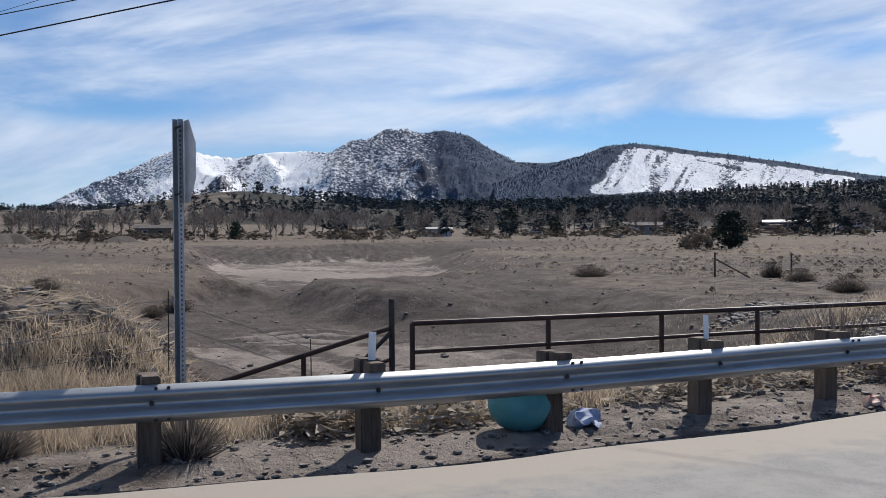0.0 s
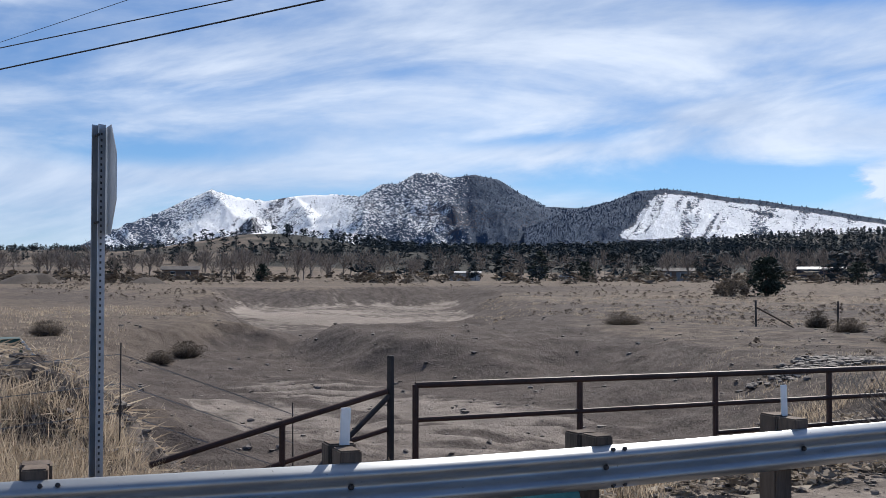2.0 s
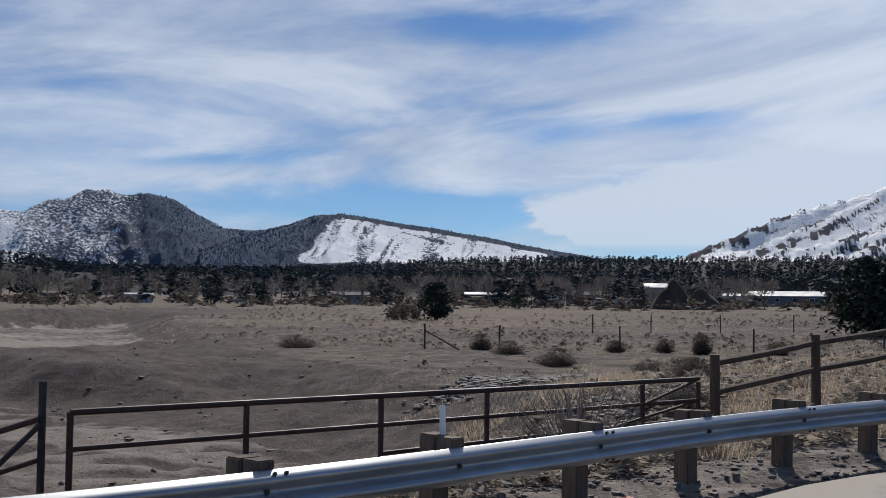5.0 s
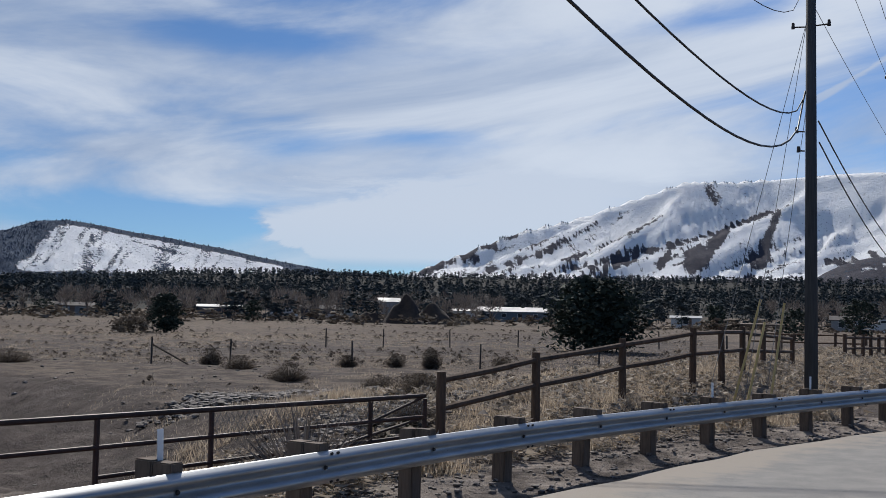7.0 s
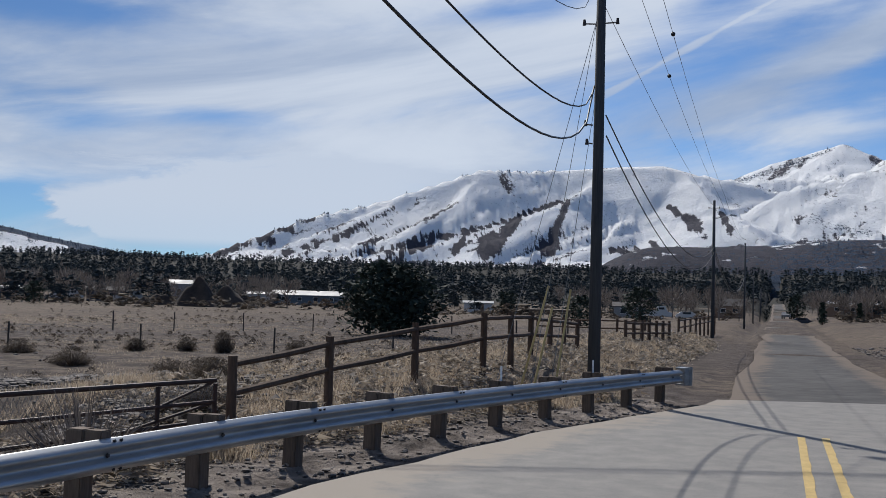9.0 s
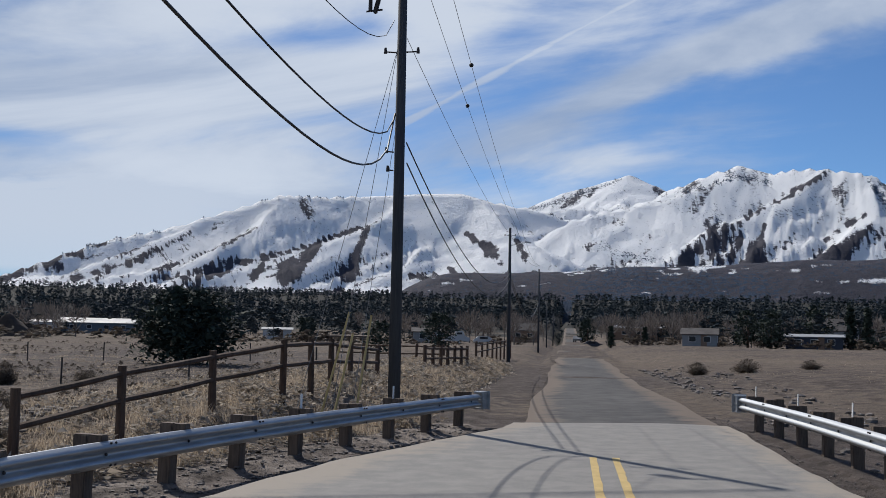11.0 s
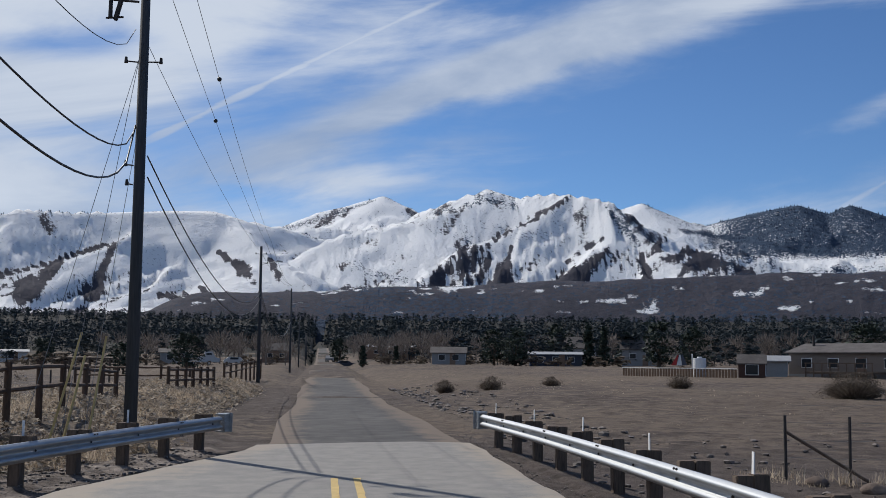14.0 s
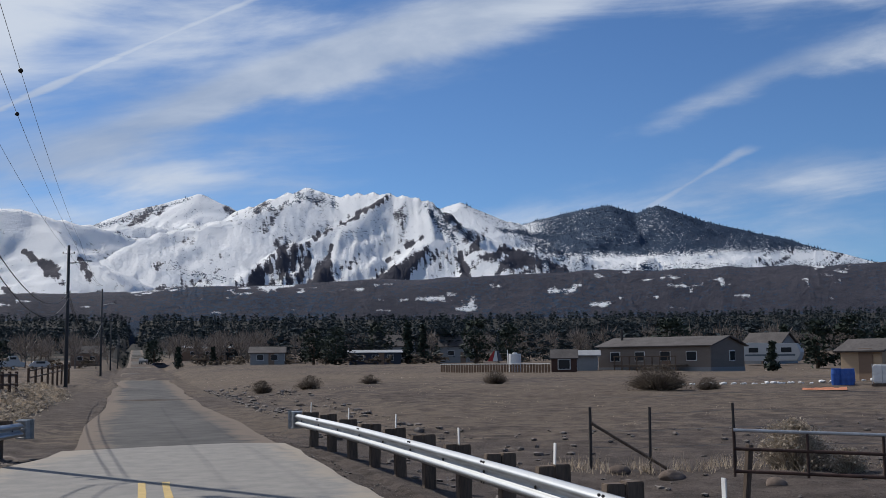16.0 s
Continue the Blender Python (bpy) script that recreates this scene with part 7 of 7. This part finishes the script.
def trailer(at, turn):
    x, y = at
    t = thing("camping_trailer", "white camping trailer parked beside a house", "trailer", at=(x, y, floor_at(x, y)), turn=turn)
    bm = bmesh.new()
    prof = [(-3.4, 0.55), (3.1, 0.55), (3.5, 1.5), (3.1, 2.6), (-2.6, 2.75), (-3.5, 1.9)]
    a = [bm.verts.new((px, -1.2, pz)) for px, pz in prof]
    b = [bm.verts.new((px, 1.2, pz)) for px, pz in prof]
    bm.faces.new(a)
    bm.faces.new(b[::-1])
    for i in range(6):
        j = (i + 1) % 6
        bm.faces.new((a[i], b[i], b[j], a[j]))
    bmesh.ops.bevel(bm, geom=list(bm.edges), offset=0.08, segments=2, affect="EDGES")
    part("body", bm, WHITE, t, "white panelled body")
    for px, w in ((-1.9, 1.1), (0.2, 0.9), (1.9, 1.2)):
        part("window", box(bmesh.new(), (w, 0.04, 0.55), (px, -1.22, 1.85), (0, 0, 0), 0.01), GLASS, t)
    part("stripe", box(bmesh.new(), (5.8, 0.03, 0.2), (0, -1.215, 1.25)), BLUEGREY, t)
    for px in (-0.5, 0.4):
        bm = bmesh.new()
        rod(bm, (px, -1.2, 0.35), (px, -0.95, 0.35), 0.35, sides=18)
        wheel = part("wheel", bm, WIRE_BLACK, t)
        part("rim", rod(bmesh.new(), (px, -1.22, 0.35), (px, -1.19, 0.35), 0.2, sides=14), GREY_TUBE, wheel)


trailer(at_bearing(-31.9, 138), -45)


def vehicle(at, turn, body_mat, label, truck=False):
    x, y = at
    t = thing("parked_truck" if truck else "parked_car", label, "truck" if truck else "car", at=(x, y, floor_at(x, y)), turn=turn)
    prof = [(-2.2, 0.4), (2.2, 0.4), (2.25, 0.85), (1.3, 0.98), (0.7, 1.5), (-1.3, 1.5), (-2.0, 0.95), (-2.25, 0.85)]
    if truck:
        prof = [(-3.2, 0.5), (3.2, 0.5), (3.3, 1.2), (2.4, 1.4), (2.0, 2.4), (0.6, 2.4), (0.5, 1.5), (-3.2, 1.5)]
    bm = bmesh.new()
    a, b = [bm.verts.new((px, -0.9, pz)) for px, pz in prof], [bm.verts.new((px, 0.9, pz)) for px, pz in prof]
    bm.faces.new(a)
    bm.faces.new(b[::-1])
    for i in range(8):
        j = (i + 1) % 8
        bm.faces.new((a[i], b[i], b[j], a[j]))
    bmesh.ops.bevel(bm, geom=list(bm.edges), offset=0.06, segments=2, affect="EDGES")
    part("body", bm, body_mat, t)
    part("side_window", box(bmesh.new(), (1.5 if not truck else 1.0, 0.03, 0.38), (-0.3 if not truck else 1.35, -0.905, 1.22 if not truck else 1.95), (0, 0, 0), 0.008), GLASS, t)
    for px in (-1.4, 1.4):
        for py in (-0.88, 0.70):
            w = part("wheel", rod(bmesh.new(), (px, py, 0.34), (px, py + 0.2, 0.34), 0.34, sides=16), WIRE_BLACK, t)
            part("rim", rod(bmesh.new(), (px, py - 0.01, 0.34), (px, py + 0.01, 0.34), 0.19, sides=12), GREY_TUBE, w)


RED = paint("red_paint", (0.30, 0.03, 0.03))
vehicle(at_bearing(35.3, 235), 35, WHITE, "white pickup truck parked before the woods", True)
vehicle(at_bearing(32.3, 228), 30, WHITE, "white lorry parked by soil heaps", True)
vehicle(at_bearing(40.2, 240), 40, NAVY, "dark car parked near the houses")
vehicle(at_bearing(50.8, 235), 52, WHITE, "white car parked near the houses")
vehicle(at_bearing(54.0, 240), 54, GREYWALL, "grey car parked near the houses")
vehicle(at_bearing(5.9, 205), 8, WHITE, "white pickup truck parked beyond the fence", True)
vehicle(at_bearing(4.2, 210), 8, WHITE, "white car parked beyond the fence")
vehicle(at_bearing(-1.3, 240), 3, NAVY, "dark car standing beside the far road")
vehicle(at_bearing(-0.55, 262), 80, GREYWALL, "grey car standing on the far road side")


def canopy():
    x, y = at_bearing(-18.2, 108)
    t = thing("play_canopy", "red, white and blue cloth canopy on a pole", "canopy", at=(x, y, floor_at(x, y)), turn=-18)
    for k, m in enumerate((RED, WHITE, NAVY)):
        bm = bmesh.new()
        v = [bm.verts.new(p) for p in ((-0.75 + 0.5 * k, -0.5, 1.0), (-0.25 + 0.5 * k, -0.5, 1.0), (-0.05 + 0.18 * k, 0, 2.0), (-0.15 + 0.18 * k, 0, 2.0), (-0.75 + 0.5 * k, 0.5, 1.0), (-0.25 + 0.5 * k, 0.5, 1.0))]
        for f in ((0, 1, 2, 3), (5, 4, 3, 2), (0, 3, 4), (1, 5, 2), (0, 4, 5, 1)):
            bm.faces.new([v[i] for i in f])
        part("panel", bm, m, t)
    part("pole", rod(bmesh.new(), (1.2, 0, -0.2), (1.2, 0, 2.1), 0.05, sides=8), WHITE_PLASTIC, t)
    x, y = at_bearing(-19.2, 106)
    tank = thing("water_tank", "white plastic tank behind the yard fence", "tank", at=(x, y, floor_at(x, y)))
    part("body", rod(bmesh.new(), (0, 0, 0), (0, 0, 1.7), 0.62, 0.58, 18), WHITE_PLASTIC, tank)
    part("lid", rod(bmesh.new(), (0, 0, 1.7), (0, 0, 1.82), 0.25, 0.2, 12), WHITE_PLASTIC, tank)


canopy()


def yard_clutter():
    BLUE = speckled("blue_plastic", (0.02, 0.07, 0.30), (0.05, 0.14, 0.45), 4, 0.45, 0.05, 0.003)
    ORANGE = speckled("orange_net", (0.40, 0.14, 0.07), (0.60, 0.26, 0.15), 6, 0.7, 0.5, 0.03)
    for az in (-34.85, -35.2, -35.45):
        x, y = at_bearing(az, 68)
        t = thing("barrel", "blue plastic barrel standing by the tan shed", "barrel", "blue barrels", (x, y, floor_at(x, y)))
        bm = bmesh.new()
        for z0, z1, r0, r1 in ((0, 0.3, 0.27, 0.30), (0.3, 0.32, 0.32, 0.32), (0.32, 0.62, 0.30, 0.30), (0.62, 0.64, 0.32, 0.32), (0.64, 0.92, 0.30, 0.27)):
            rod(bm, (0, 0, z0), (0, 0, z1), r0, r1, 16)
        part("body", bm, BLUE, t)
        part("rim", rod(bmesh.new(), (0, 0, 0.92), (0, 0, 0.95), 0.285, sides=16), BLUE, t)
    x, y = at_bearing(-34.3, 62)
    g = np.linspace(-1, 1, 16)
    xx, yy = np.meshgrid(g * 1.1, g * 0.6)
    ob = sheet("orange_netting", xx, yy, 0.06 + 0.12 * np.abs(fractal(xx * 1.5, yy * 2.5, 3, 3)) * (1 - (yy / 0.65) ** 2), ORANGE)
    ob.matrix_world = pose(x, y, floor_at(x, y), 0, 0, -34)
    tagged(ob, "crumpled orange safety netting on the ground", "netting")
    x, y = at_bearing(-36.9, 66)
    t = thing("container_bin", "white plastic tote in a wire cage", "container", at=(x, y, floor_at(x, y)), turn=-36)
    part("tote", box(bmesh.new(), (1.0, 1.2, 1.0), (0, 0, 0.65), (0, 0, 0), 0.08), WHITE_PLASTIC, t)
    for px in (-0.5, 0.0, 0.5):
        part("cage_bar", rod(bmesh.new(), (px, -0.63, 0.1), (px, -0.63, 1.2), 0.02, sides=6), GREY_TUBE, t)
    part("pallet", box(bmesh.new(), (1.1, 1.25, 0.14), (0, 0, 0.07), (0, 0, 0), 0.01), POST_WOOD, t)
    for k, (x, y, s) in enumerate(((10.25, 20.0, 0.26), (9.8, 21.4, 0.22), (11.5, 18.4, 0.2), (8.6, 21.9, 0.16))):
        bm = bmesh.new()
        bmesh.ops.create_icosphere(bm, subdivisions=3, radius=s)
        for v in bm.verts:
            v.co *= 1 + 0.25 * noise.noise(v.co * 3.5 + Vector((k, 0, 0)))
            v.co.z *= 0.6
        ob = part("boulder", bm, speckled("brown_rock", (0.07, 0.05, 0.042), (0.19, 0.15, 0.125), 5, 0.95, 0.6, 0.03), None)
        ob.location = (x, y, floor_at(x, y) + 0.1 * s)
        tagged(ob, "brown boulder in loose soil by the fence", "boulder", "boulders by the wire fence")


yard_clutter()
